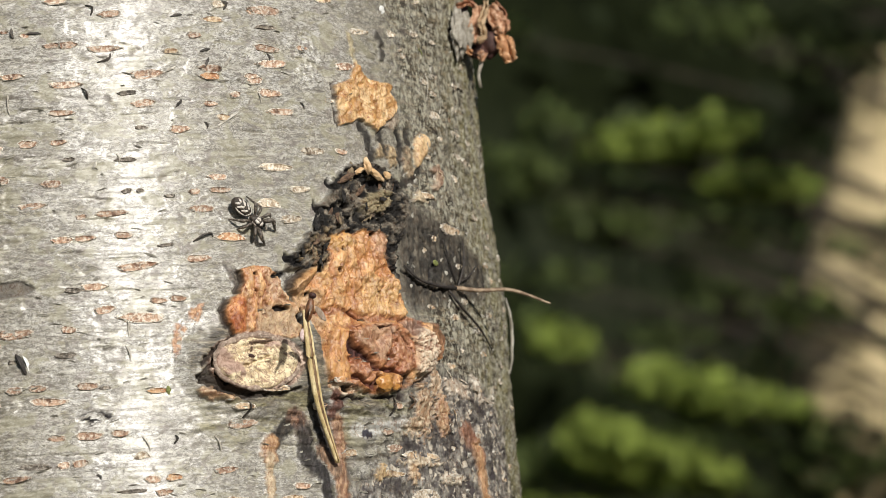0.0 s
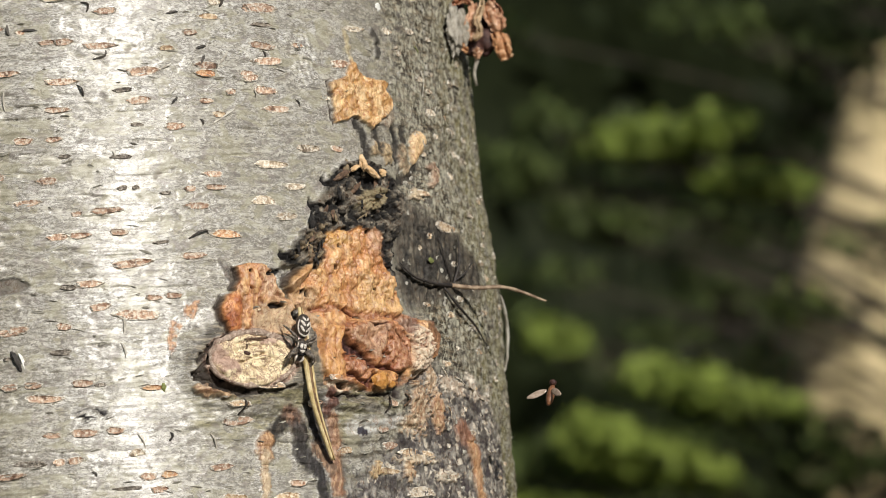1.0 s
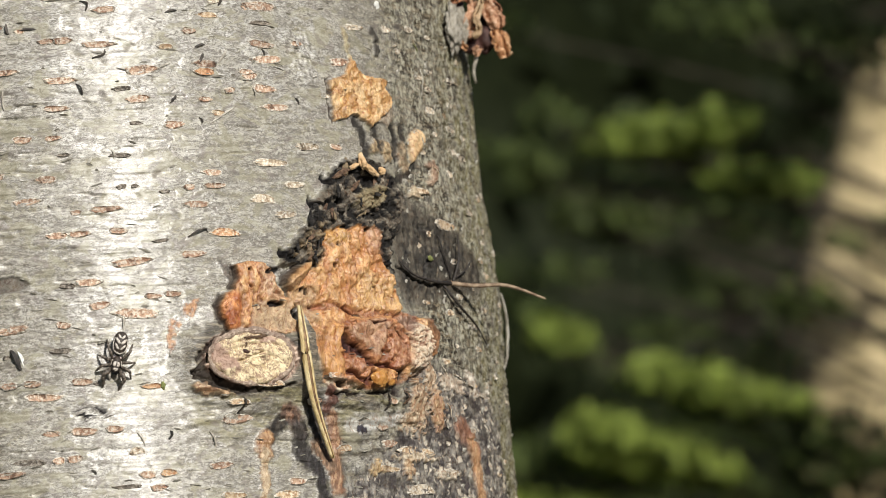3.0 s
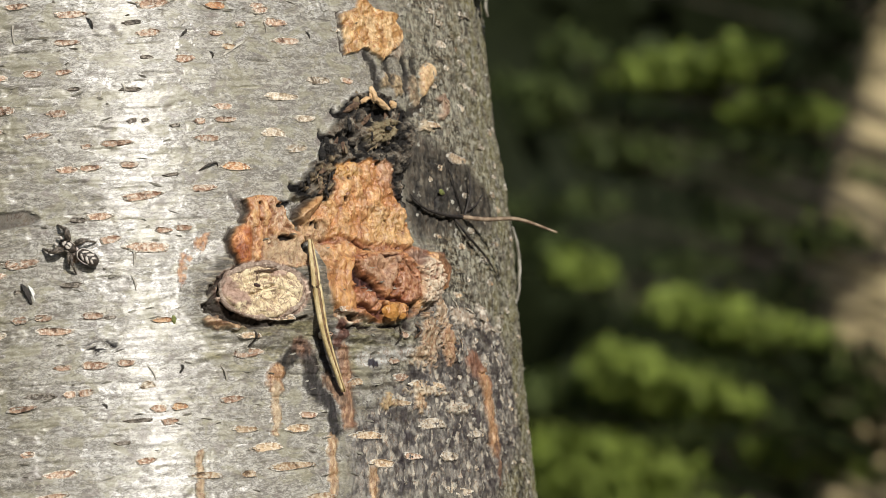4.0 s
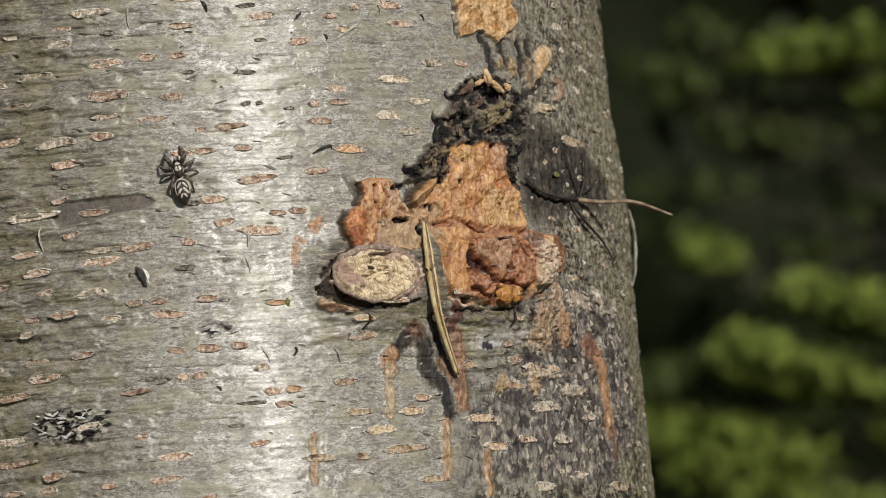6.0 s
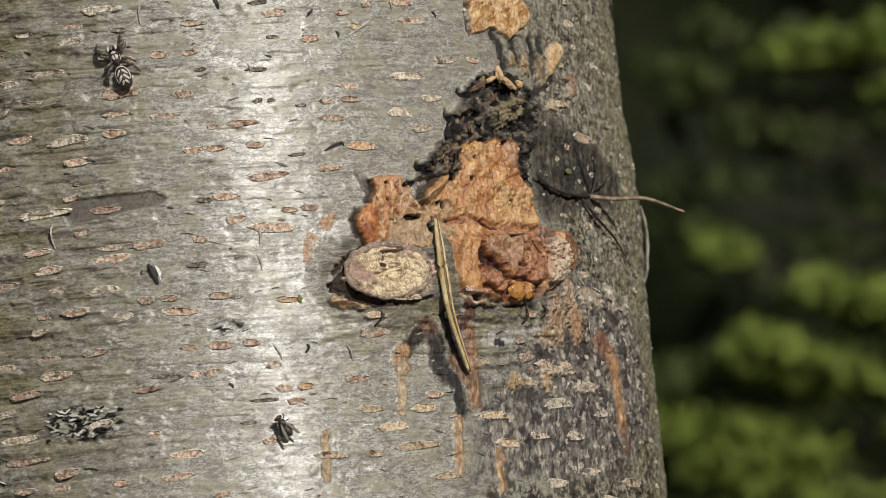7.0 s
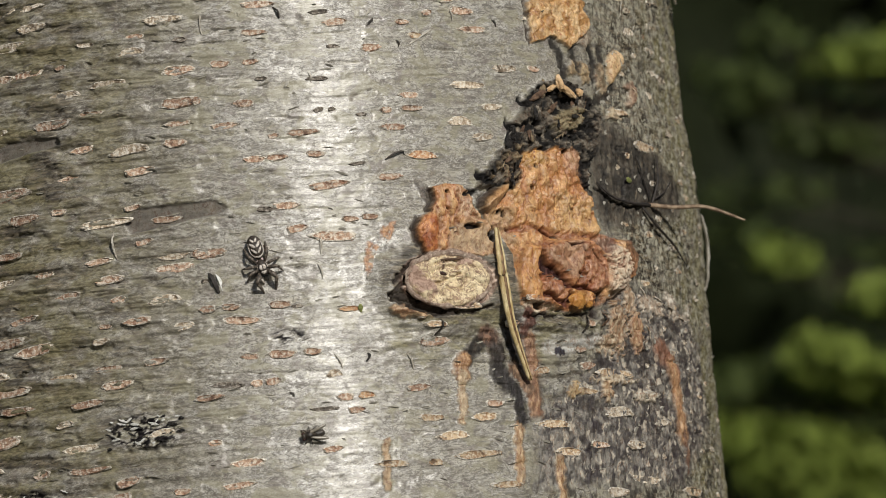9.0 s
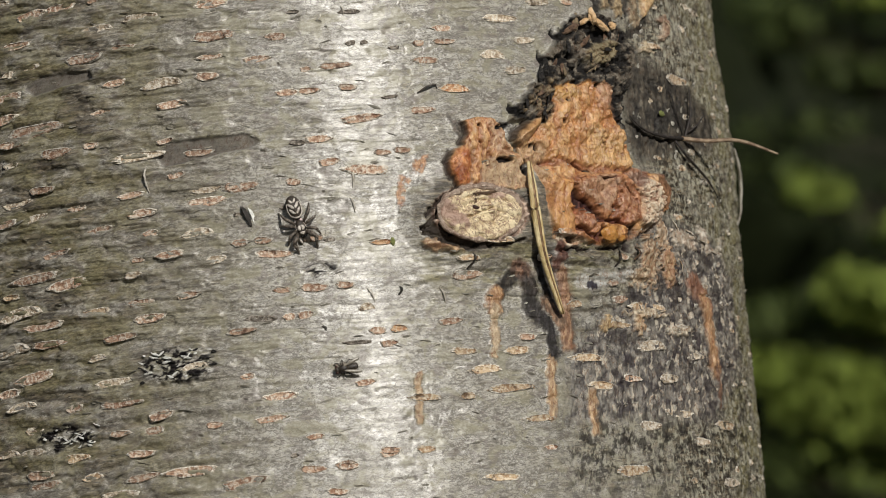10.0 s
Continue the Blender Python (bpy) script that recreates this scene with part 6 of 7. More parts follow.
for k in range(11):
    q = k / 10
    line = smooth_line([Vector((-5.2 + 3.9 * q, -0.6 - 1.1 * q, 1.6 - 4.6 * q)) / 1000, Vector((-3.2 + 2.2 * q, -1.3 - 0.7 * q, 1.5 - 2.6 * q)) / 1000, Vector((-1.4 + 0.5 * q, -1.5 - 0.3 * q, 2.4 - 2.0 * q)) / 1000], 6)
    fold = part("bud_fold", tube(line, [0.10 + 0.27 * math.sin(math.pi * (0.1 + 0.8 * i / 12)) for i in range(len(line))], 7, 0.6, k), COLLAR, tree)
    fold.matrix_basis = bud_at
stalk = part("bud_stalk", tube(smooth_line([Vector((0.3, -0.6, -3.4)) / 1000, Vector((0.3, -0.7, -4.6)) / 1000, Vector((0.0, -0.6, -5.9)) / 1000, Vector((0.3, 0.0, -7.6)) / 1000], 4), [0.34 - 0.014 * i for i in range(13)], 6, 0.4, 5), COLLAR, tree)
stalk.matrix_basis = bud_at

# ---- the needle caught in the wound ----
needle = tagged(new("pine_needle"), "dry straw-coloured pine needle pair hanging in the wound", "pine needle")
needle.matrix_basis = TREE
# dark middle strand: the shaded groove between the two needles, put into colour
for off, r, mat in ((0.0, 0.27, STRAW), (0.40, 0.24, STRAW_DARK), (0.74, 0.19, STRAW)):
    path = [(35.55, -19.17, 1.2), (34.94, -22.62, 2.3), (35.06, -26.42, 2.4), (35.92, -31.15, 2.0), (38.61, -37.61, 0.9)]
    path = [(a + off * (0.35 + 0.65 * math.sin(math.pi * i / 4)) , b, c - 0.25 * (off == 0.42)) for i, (a, b, c) in enumerate(path)]
    part("needle", tube(along(path, 8), [r * (0.8 + 0.4 * math.sin(math.pi * i / 32)) for i in range(33)], 8, 0.15, int(off * 10)), mat, needle)
egg = part("insect_egg", lump(0.62, 0.9, 0.5, 0.06, 1, 61, 3), PINK, None)
egg.matrix_basis = TREE @ bark_pose(*(35.05, -22.23), 1.6, 15)
tagged(egg, "small pale pink egg on the wound beside the needle", "egg")


# ---- loose scales over the bark, too small to count ----
def scales():
    rnd = random.Random(77)
    verts, faces = [], []
    for k in range(800):
        s, h = rnd.uniform(-34, 92), rnd.uniform(-60, 42)
        right = s > 52
        if KNOT_L[0] - 6 < s < KNOT_R[0] + 7 and -18 < h < 8:
            continue
        w, t = (rnd.uniform(0.2, 0.9), rnd.uniform(0.04, 0.13)) if not right else (rnd.uniform(0.1, 0.4), rnd.uniform(0.15, 0.5))
        a = rnd.uniform(-0.35, 0.35) if not right else rnd.uniform(-1.2, 1.2)
        z = rnd.uniform(0.10, 0.32) if not right else rnd.uniform(0.1, 0.35)
        c, d = math.cos(a), math.sin(a)
        i, up = len(verts), rise(s, h)
        for x, y, q in ((-w, 0, 0), (-0.4 * w, -t, 0.2 * z), (0.5 * w, -0.8 * t, 0.4 * z), (w, 0.1 * t, 0.1 * z), (0.3 * w, t, z), (-0.5 * w, 0.7 * t, 0.8 * z)):
            verts.append(on_bark(s + x * c - y * d, h + x * d + y * c, q + 0.02 + up))
        verts.append(on_bark(s, h, up - 0.2))
        faces.append((i, i + 1, i + 2, i + 3, i + 4, i + 5))
        for j in range(6):
            faces.append((i + (j + 1) % 6, i + j, i + 6))
    me = bpy.data.meshes.new("bark_scales")
    me.from_pydata(verts, [], faces)
    return me


SCALES = plain("bark_scale", (0.24, 0.22, 0.18), (0.46, 0.44, 0.38), 2.5, 0.5, 0.4, 0.0002)
tagged(placed("scaly_bark", scales(), SCALES, tree, smooth=False), kind="stuff")


# ---- the jumping spider ----
def ellipsoid(rx, ry, rz, seg=20, rings=14, squeeze=0.0):
    bm = bmesh.new()
    bmesh.ops.create_uvsphere(bm, u_segments=seg, v_segments=rings, radius=1)
    for v in bm.verts:
        k = 1 + squeeze * v.co.y
        v.co = Vector((v.co.x * rx * k, v.co.y * ry, v.co.z * rz * (1 + 0.5 * squeeze * v.co.y))) / 1000
    return bm


spider = tagged(new("jumping_spider"), "small black and white striped jumping spider on the bark", "spider")
spider.scale = (0.84, 0.84, 0.84)


def spider_part(name, bm, mat, at, parent=None, label=""):
    ob = part(name, bm, mat, parent or spider, label)
    ob.matrix_basis = pose(*(c / 1000 for c in at))
    return ob


head = spider_part("cephalothorax", ellipsoid(0.80, 1.25, 0.70, squeeze=0.08), SPIDER_DARK, (0, 1.35, 1.0))
abdomen = spider_part("abdomen", ellipsoid(1.08, 1.80, 0.95, squeeze=-0.14), SPIDER_DARK, (0, -1.65, 1.05), None, "dark abdomen with white chevrons")


def skin_band(rx, ry, rz, pts, r):
    """A raised band of scales over an ellipsoid: pts are (x, y) in mm on its upper side."""
    line = []
    for x, y in pts:
        z = rz * math.sqrt(max(0.02, 1 - (x / rx) ** 2 - (y / ry) ** 2))
        line.append((x / 1000, y / 1000, z / 1000))
    line = smooth_line(line, 4)
    n = len(line)
    bm = tube(line, [r * (0.30 + 0.60 * math.sin(math.pi * (0.1 + 0.8 * i / (n - 1)))) for i in range(n)], 8, 0.6, n)
    bmesh.ops.subdivide_edges(bm, edges=bm.edges[:], cuts=1, fractal=0.5, seed=n)
    for v in bm.verts:
        # scales lie flat on the skin
        far_out = math.sqrt((v.co.x * 1000 / rx) ** 2 + (v.co.y * 1000 / ry) ** 2 + (v.co.z * 1000 / rz) ** 2)
        v.co *= (1 + 0.30 * (far_out - 1)) / max(far_out, 1e-6) * 1.015
    return bm


for side in (-1, 1):
    for y0, y1, x0, x1, r in ((0.92, 0.15, 0.12, 0.74, 0.21), (0.12, -0.65, 0.10, 0.72, 0.22), (-0.65, -1.20, 0.08, 0.44, 0.17)):
        part("white_stripe", skin_band(1.05, 1.80, 0.97, [(side * x0, y0), (side * (x0 + x1) / 2, (y0 + y1) / 2 + 0.06), (side * x1, y1)], r), SPIDER_WHITE, abdomen)
    part("white_edge", skin_band(1.10, 1.80, 0.97, [(side * 0.55, 1.35), (side * 0.90, 0.75), (side * 1.0, 0.0), (side * 0.86, -0.75)], 0.15), SPIDER_WHITE, abdomen)
    part("white_patch", skin_band(0.80, 1.25, 0.72, [(side * 0.20, 0.35), (side * 0.30, 0.05), (side * 0.16, -0.30)], 0.27), SPIDER_WHITE, head)
    part("white_edge", skin_band(0.80, 1.25, 0.72, [(side * 0.64, 0.5), (side * 0.72, 0.0), (side * 0.60, -0.6)], 0.10), SPIDER_WHITE, head)
    for x, y, z, r in ((0.24, 1.22, 0.12, 0.24), (0.60, 1.02, 0.20, 0.16), (0.62, 0.30, 0.48, 0.14)):
        e = part("eye", ellipsoid(r, r, r, 10, 8), EYE_BLACK, head)
        e.matrix_basis = pose(side * x / 1000, y / 1000, z / 1000)
    palp = smooth_line([(side * 0.0004, 0.0024, 0.0008), (side * 0.0006, 0.0030, 0.0007), (side * 0.0004, 0.0034, 0.0002)], 4)
    part("pedipalp", tube(palp, [0.2, 0.2, 0.2, 0.2, 0.2, 0.18, 0.16, 0.14, 0.12], 6), SPIDER_WHITE, spider)
part("white_collar", skin_band(1.05, 1.80, 0.97, [(-0.75, 1.05), (-0.42, 1.36), (0, 1.50), (0.42, 1.36), (0.75, 1.05)], 0.16), SPIDER_WHITE, abdomen)
part("white_patch", skin_band(0.80, 1.25, 0.72, [(-0.34, 0.66), (0, 0.78), (0.34, 0.66)], 0.24), SPIDER_WHITE, head)
BAND = plain("spider_band", (0.16, 0.135, 0.11), (0.56, 0.50, 0.44), 0.25, 0.7, 0.6, 0.00006)
LEGS = []
for side in (-1, 1):
    for k, (cy, knee, foot, r) in enumerate((
            (2.0, (1.0, 1.1, 1.4), (0.85, 2.6, -0.85), 0.29), (1.5, (1.3, 0.7, 1.2), (1.75, 1.5, -0.85), 0.21),
            (1.0, (1.25, -0.4, 1.1), (2.0, -0.9, -0.85), 0.19), (0.6, (1.05, -1.15, 1.2), (1.55, -2.5, -0.85), 0.20))):
        kx, ky, kz = knee
        fx, fy, fz = foot
        pts = [(0, 0, 0), (side * kx * 0.5, ky * 0.5, kz * 0.45), (side * kx, ky, kz * 0.5), (side * (kx + fx) / 2, (ky + fy) / 2, -0.05), (side * fx, fy, fz)]
        line = smooth_line([tuple(c / 1000 for c in p) for p in pts], 5)
        n = len(line)
        leg = part("leg", tube(line, list(np.interp(np.linspace(0, 4, n), range(5), [r * 0.9, r * 1.3, r * 1.1, r * 0.85, r * 0.45])), 7, 0.15, k), SPIDER_LEG, spider)
        for a, b, wide in ((4, 6, 1.08), (11, 13, 1.0)):
            part("pale_band", tube(line[a:b + 1], [r * wide * (0.96 + 0.08 * (j % 2)) for j in range(b + 1 - a)], 7, 0.3, a), BAND, leg)
        LEGS.append((leg, side, k, (side * 0.62, cy, 0.9)))

# ---- the fly ----
fly = tagged(new("fly"), "small brown fly in the air by the trunk", "fly")
part("body", ellipsoid(0.55, 1.5, 0.5, 14, 10), FLY_BODY, fly)
fly_head = part("head", ellipsoid(0.5, 0.4, 0.45, 12, 8), BUD_DARK, fly)
fly_head.matrix_basis = pose(0, 0.0017, 0.0001)
for side in (-1, 1):
    def wing(u, v, side=side):
        w = 1.0 * math.sin(math.pi * (0.12 + 0.8 * u))
        return (side * (0.4 + 2.3 * u), 0.4 - 1.1 * u + (v - 0.5) * w, 0.5 + 0.7 * u)
    part("wing", sheet(wing, 8, 4, 0.03), FLY_WING, fly)


# ---- the fly that settles on the bark ----
FLY_DARK = plain("dark_fly_body", (0.014, 0.011, 0.009), (0.075, 0.060, 0.045), 0.4, 0.4, 0.6, 0.00006)
FLY_GREY = plain("grey_fly_wing", (0.14, 0.125, 0.10), (0.27, 0.24, 0.19), 0.5, 0.3, 0.3, 0.00003)
settler = tagged(new("fly"), "dark brown fly with grey wings settling on the bark", "fly")
settler.scale = (0.82, 0.82, 0.82)
thorax = part("thorax", ellipsoid(0.62, 0.72, 0.58, 16, 10), FLY_DARK, settler)
thorax.matrix_basis = pose(0, 0.0004, 0.0008)
rear = part("abdomen", ellipsoid(0.56, 0.95, 0.48, 16, 10, -0.2), FLY_DARK, settler)
rear.matrix_basis = pose(0, -0.0009, 0.0007)
face = part("head", ellipsoid(0.56, 0.34, 0.44, 14, 10), FLY_DARK, settler)
face.matrix_basis = pose(0, 0.00128, 0.00075)
for side in (-1, 1):
    e = part("eye", ellipsoid(0.26, 0.24, 0.3, 10, 8), BUD_DARK, face)
    e.matrix_basis = pose(side * 0.00036, 0.00006, 0.00006)

    def folded(u, v, side=side):
        w = 1.05 * math.sin(math.pi * (0.10 + 0.78 * u)) ** 0.8
        return (side * (0.30 + 0.55 * u + (v - 0.3) * 0.6 * w), 0.4 - 2.5 * u - 0.35 * (v - 0.3) * w, 1.25 - 0.1 * u + 0.25 * math.sin(3 * v) * w * 0.4)
    part("wing", sheet(folded, 12, 6, 0.02), FLY_GREY, settler)
    for y0, y1, out in ((0.7, 1.5, 1.0), (0.35, 0.2, 1.35), (0.1, -1.3, 1.15)):
        line = smooth_line([Vector((side * 0.4, y0, 0.55)) / 1000, Vector((side * (0.4 + out) / 1.5, (y0 + y1) / 2, 0.75)) / 1000, Vector((side * out, y1, 0.0)) / 1000], 4)
        part("leg", tube(line, [0.09, 0.09, 0.085, 0.08, 0.075, 0.07, 0.06, 0.05, 0.04], 5), FLY_DARK, settler)


# ---- ground, thicket and trees behind ----
def ground_material():
    m, nodes, links, bsdf = material("forest_floor")
    co = nodes.new("ShaderNodeTexCoord").outputs["Object"]
    a, b = noise_of(nodes, links, co, 6.0, 6, 0.65), noise_of(nodes, links, co, 0.9, 4)
    col = mix(nodes, links, stepped(nodes, links, a, 0.35, 0.65), (0.022, 0.016, 0.010), (0.085, 0.06, 0.035))
    col = mix(nodes, links, stepped(nodes, links, b, 0.48, 0.62), col, (0.03, 0.045, 0.014))
    links.new(col, bsdf.inputs["Base Color"])
    bsdf.inputs["Roughness"].default_value = 0.9
    bumped(nodes, links, bsdf, a, 0.8, 0.03)
    return m


gx, gy = np.meshgrid(np.sign(np.linspace(-1, 1, 81)) * np.abs(np.linspace(-1, 1, 81)) ** 3 * 300, np.sign(np.linspace(-1, 1, 81)) * np.abs(np.linspace(-1, 1, 81)) ** 3 * 300)
gz = 0.05 * layers(gx / 1.5, gy / 1.5, 201, 3) * np.minimum(1, np.hypot(gx, gy - 0.48) / 0.6) + 0.0
tagged(placed("ground", grid_mesh("ground", np.stack([gx, gy, gz], -1).reshape(-1, 3), 81, 81), ground_material(), None), "dark forest floor of leaf litter and moss", "ground", kind="structure")


def leaf_material(name, low, high, vary=0.3, gloss=0.25):
    m, nodes, links, bsdf = material(name)
    co = nodes.new("ShaderNodeTexCoord").outputs["Object"]
    n = noise_of(nodes, links, co, 30.0, 4)
    geo = nodes.new("ShaderNodeNewGeometry")
    v = nodes.new("ShaderNodeMapRange")
    v.inputs["To Min"].default_value, v.inputs["To Max"].default_value = 1 - vary, 1 + vary
    links.new(geo.outputs["Random Per Island"], v.inputs["Value"])
    hsv = nodes.new("ShaderNodeHueSaturation")
    links.new(v.outputs[0], hsv.inputs["Value"])
    links.new(mix(nodes, links, stepped(nodes, links, n, 0.3, 0.7), low, high), hsv.inputs["Color"])
    links.new(hsv.outputs[0], bsdf.inputs["Base Color"])
    bsdf.inputs["Roughness"].default_value = 0.55
    bsdf.inputs["Specular IOR Level"].default_value = gloss
    return m


# lit, half-lit and shaded copies of the leaf: the light is in their colour
LEAF_LIT_TINT = leaf_material("leaf_lit_tint", (0.17, 0.225, 0.04), (0.26, 0.325, 0.07))
LEAF_HALF_LIT_TINT = leaf_material("leaf_half_lit_tint", (0.055, 0.075, 0.02), (0.095, 0.125, 0.036))
LEAF_SHADE_TINT = leaf_material("leaf_shade_tint", (0.007, 0.010, 0.004), (0.017, 0.022, 0.009), 0.3, 0.06)
STEM = plain("shrub_stem", (0.02, 0.014, 0.010), (0.06, 0.045, 0.03), 8, 0.8, 0.5, 0.001)
FAR_BARK = plain("far_bark", (0.42, 0.34, 0.17), (0.58, 0.47, 0.27), 30, 0.85, 0.7, 0.004, stretch=(1, 1, 0.35))


def leaf_at(verts, faces, m, length, width):
    """A folded leaf of four faces at the pose m, its tip along y."""
    i = len(verts)
    for x, y, z in ((0, 0, 0), (-0.5, 0.35, 0.10), (-0.36, 0.72, 0.08), (0, 1, -0.08), (0.36, 0.72, 0.08), (0.5, 0.35, 0.10), (0, 0.5, -0.02)):
        verts.append(m @ Vector((x * width, y * length, z * width)))
    for a, b in ((0, 1), (1, 2), (2, 3), (3, 4), (4, 5), (5, 0)):
        faces.append((i + b, i + a, i + 6))


def leaf_spray(rnd, length, depth, count, size):
    """A leafy twig along x, one spread of leaves that droop over it."""
    verts, faces = [], []
    for k in range(count):
        u = rnd.random()
        w = depth * (0.35 + 0.65 * math.sin(math.pi * min(1, u * 0.9 + 0.1)))
        m = pose((u - 0.5) * length, rnd.uniform(-0.04, 0.04), rnd.uniform(-0.5, 0.5) * w + 0.1 * w, 50 + rnd.uniform(-35, 35), rnd.uniform(-30, 30), rnd.uniform(-100, -40) if rnd.random() < 0.5 else rnd.uniform(40, 100))
        leaf_at(verts, faces, m, size * rnd.uniform(0.7, 1.2), size * 0.55)
    me = bpy.data.meshes.new("leaf_spray")
    me.from_pydata(verts, [], faces)
    return me


leaf_rnd = random.Random(31)


def shrub(base, stems, sprays, label):
    root = tagged(new("shrub"), label, "shrub", "shrubs of the thicket")
    root.matrix_basis = pose(*base)
    b = Vector(base)
    top = b + Vector((0.02, 0.05, stems))
    part("stem", tube(smooth_line([Vector((0, 0, -0.05)), Vector((0.03, -0.02, stems * 0.5)), top - b], 6), [12, 12, 11, 11, 10, 10, 9, 8, 7, 6, 5, 4, 3], 8, 0.2, 1), STEM, root)
    for place, length, depth, tilt, mat, count in sprays:
        p = Vector(place) - b
        ob = placed("leaf_spray", leaf_spray(leaf_rnd, length, depth, int(count * 3.2), 0.016), mat, root, smooth=False)
        tagged(ob, kind="stuff")
        ob.matrix_basis = Matrix.Translation(p) @ pose(0, 0, 0, 0, tilt, 0)
        end = p + Vector((0.4 * length, 0.01, -0.4 * length * math.sin(radians(tilt))))
        foot = Vector((0.03, 0, max(0.3, min(stems * 0.95, p.z - 0.25))))
        part("branch", tube(smooth_line([foot, (foot + p) / 2 + Vector((0, 0, 0.05)), p, end], 4), [2.4, 2.4, 2.2, 2, 2, 2, 1.8, 1.6, 1.5, 1.4, 1.2, 1, 0.7], 6, 0.2, 2), STEM, root)
    return root


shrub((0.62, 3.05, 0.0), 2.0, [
    ((0.1743, 2.9411, 1.7964), 0.085, 0.026, -2, LEAF_LIT_TINT, 60), ((0.2274, 2.9388, 1.8093), 0.040, 0.022, 0, LEAF_LIT_TINT, 20), ((0.2565, 2.9463, 1.7668), 0.080, 0.020, 4, LEAF_LIT_TINT, 40),
    ((0.2489, 2.9714, 1.9126), 0.05, 0.022, 10, LEAF_HALF_LIT_TINT, 20), ((0.1930, 3.0173, 1.6525), 0.06, 0.022, 0, LEAF_HALF_LIT_TINT, 26), ((0.3076, 3.0131, 1.6760), 0.055, 0.024, 10, LEAF_LIT_TINT, 28),
    ((0.2869, 3.0714, 1.6336), 0.04, 0.036, 0, LEAF_HALF_LIT_TINT, 24), ((0.1605, 2.9957, 1.7748), 0.10, 0.03, -4, LEAF_HALF_LIT_TINT, 44), ((0.2020, 3.0579, 1.7101), 0.08, 0.03, 0, LEAF_HALF_LIT_TINT, 14),
    ((0.3252, 2.8843, 1.5430), 0.10, 0.035, 4, LEAF_SHADE_TINT, 30), ((0.3297, 2.8882, 1.5206), 0.11, 0.045, 4, LEAF_SHADE_TINT, 30), ((0.3229, 2.8671, 1.5251), 0.11, 0.035, 8, LEAF_HALF_LIT_TINT, 60),
    ((0.3206, 2.8567, 1.6996), 0.03, 0.015, 4, LEAF_HALF_LIT_TINT, 10), ((0.3252, 2.8322, 1.8382), 0.09, 0.045, -34, LEAF_SHADE_TINT, 44), ((0.3252, 2.8259, 1.8740), 0.09, 0.04, -20, LEAF_SHADE_TINT, 36), ((0.2798, 2.8417, 1.7845), 0.10, 0.03, -34, LEAF_SHADE_TINT, 30),
    ((0.1784, 2.9300, 1.7970), 0.125, 0.03, -2, LEAF_LIT_TINT, 90), ((0.2347, 2.9300, 1.8113), 0.045, 0.028, 0, LEAF_LIT_TINT, 34), ((0.2654, 2.9200, 1.7607), 0.085, 0.024, 5, LEAF_LIT_TINT, 50), ((0.2177, 2.9700, 1.9084), 0.09, 0.028, 14, LEAF_HALF_LIT_TINT, 40), ((0.3074, 2.8500, 1.5164), 0.07, 0.04, 6, LEAF_HALF_LIT_TINT, 40), ((0.3021, 2.9500, 1.6637), 0.06, 0.03, 8, LEAF_HALF_LIT_TINT, 30), ((0.3202, 2.8400, 1.5377), 0.12, 0.05, 6, LEAF_SHADE_TINT, 40), ((0.3320, 2.8300, 1.5142), 0.12, 0.06, 6, LEAF_SHADE_TINT, 40)],
    "thin shrub with sprays of small green leaves, sunlight put into their colour")
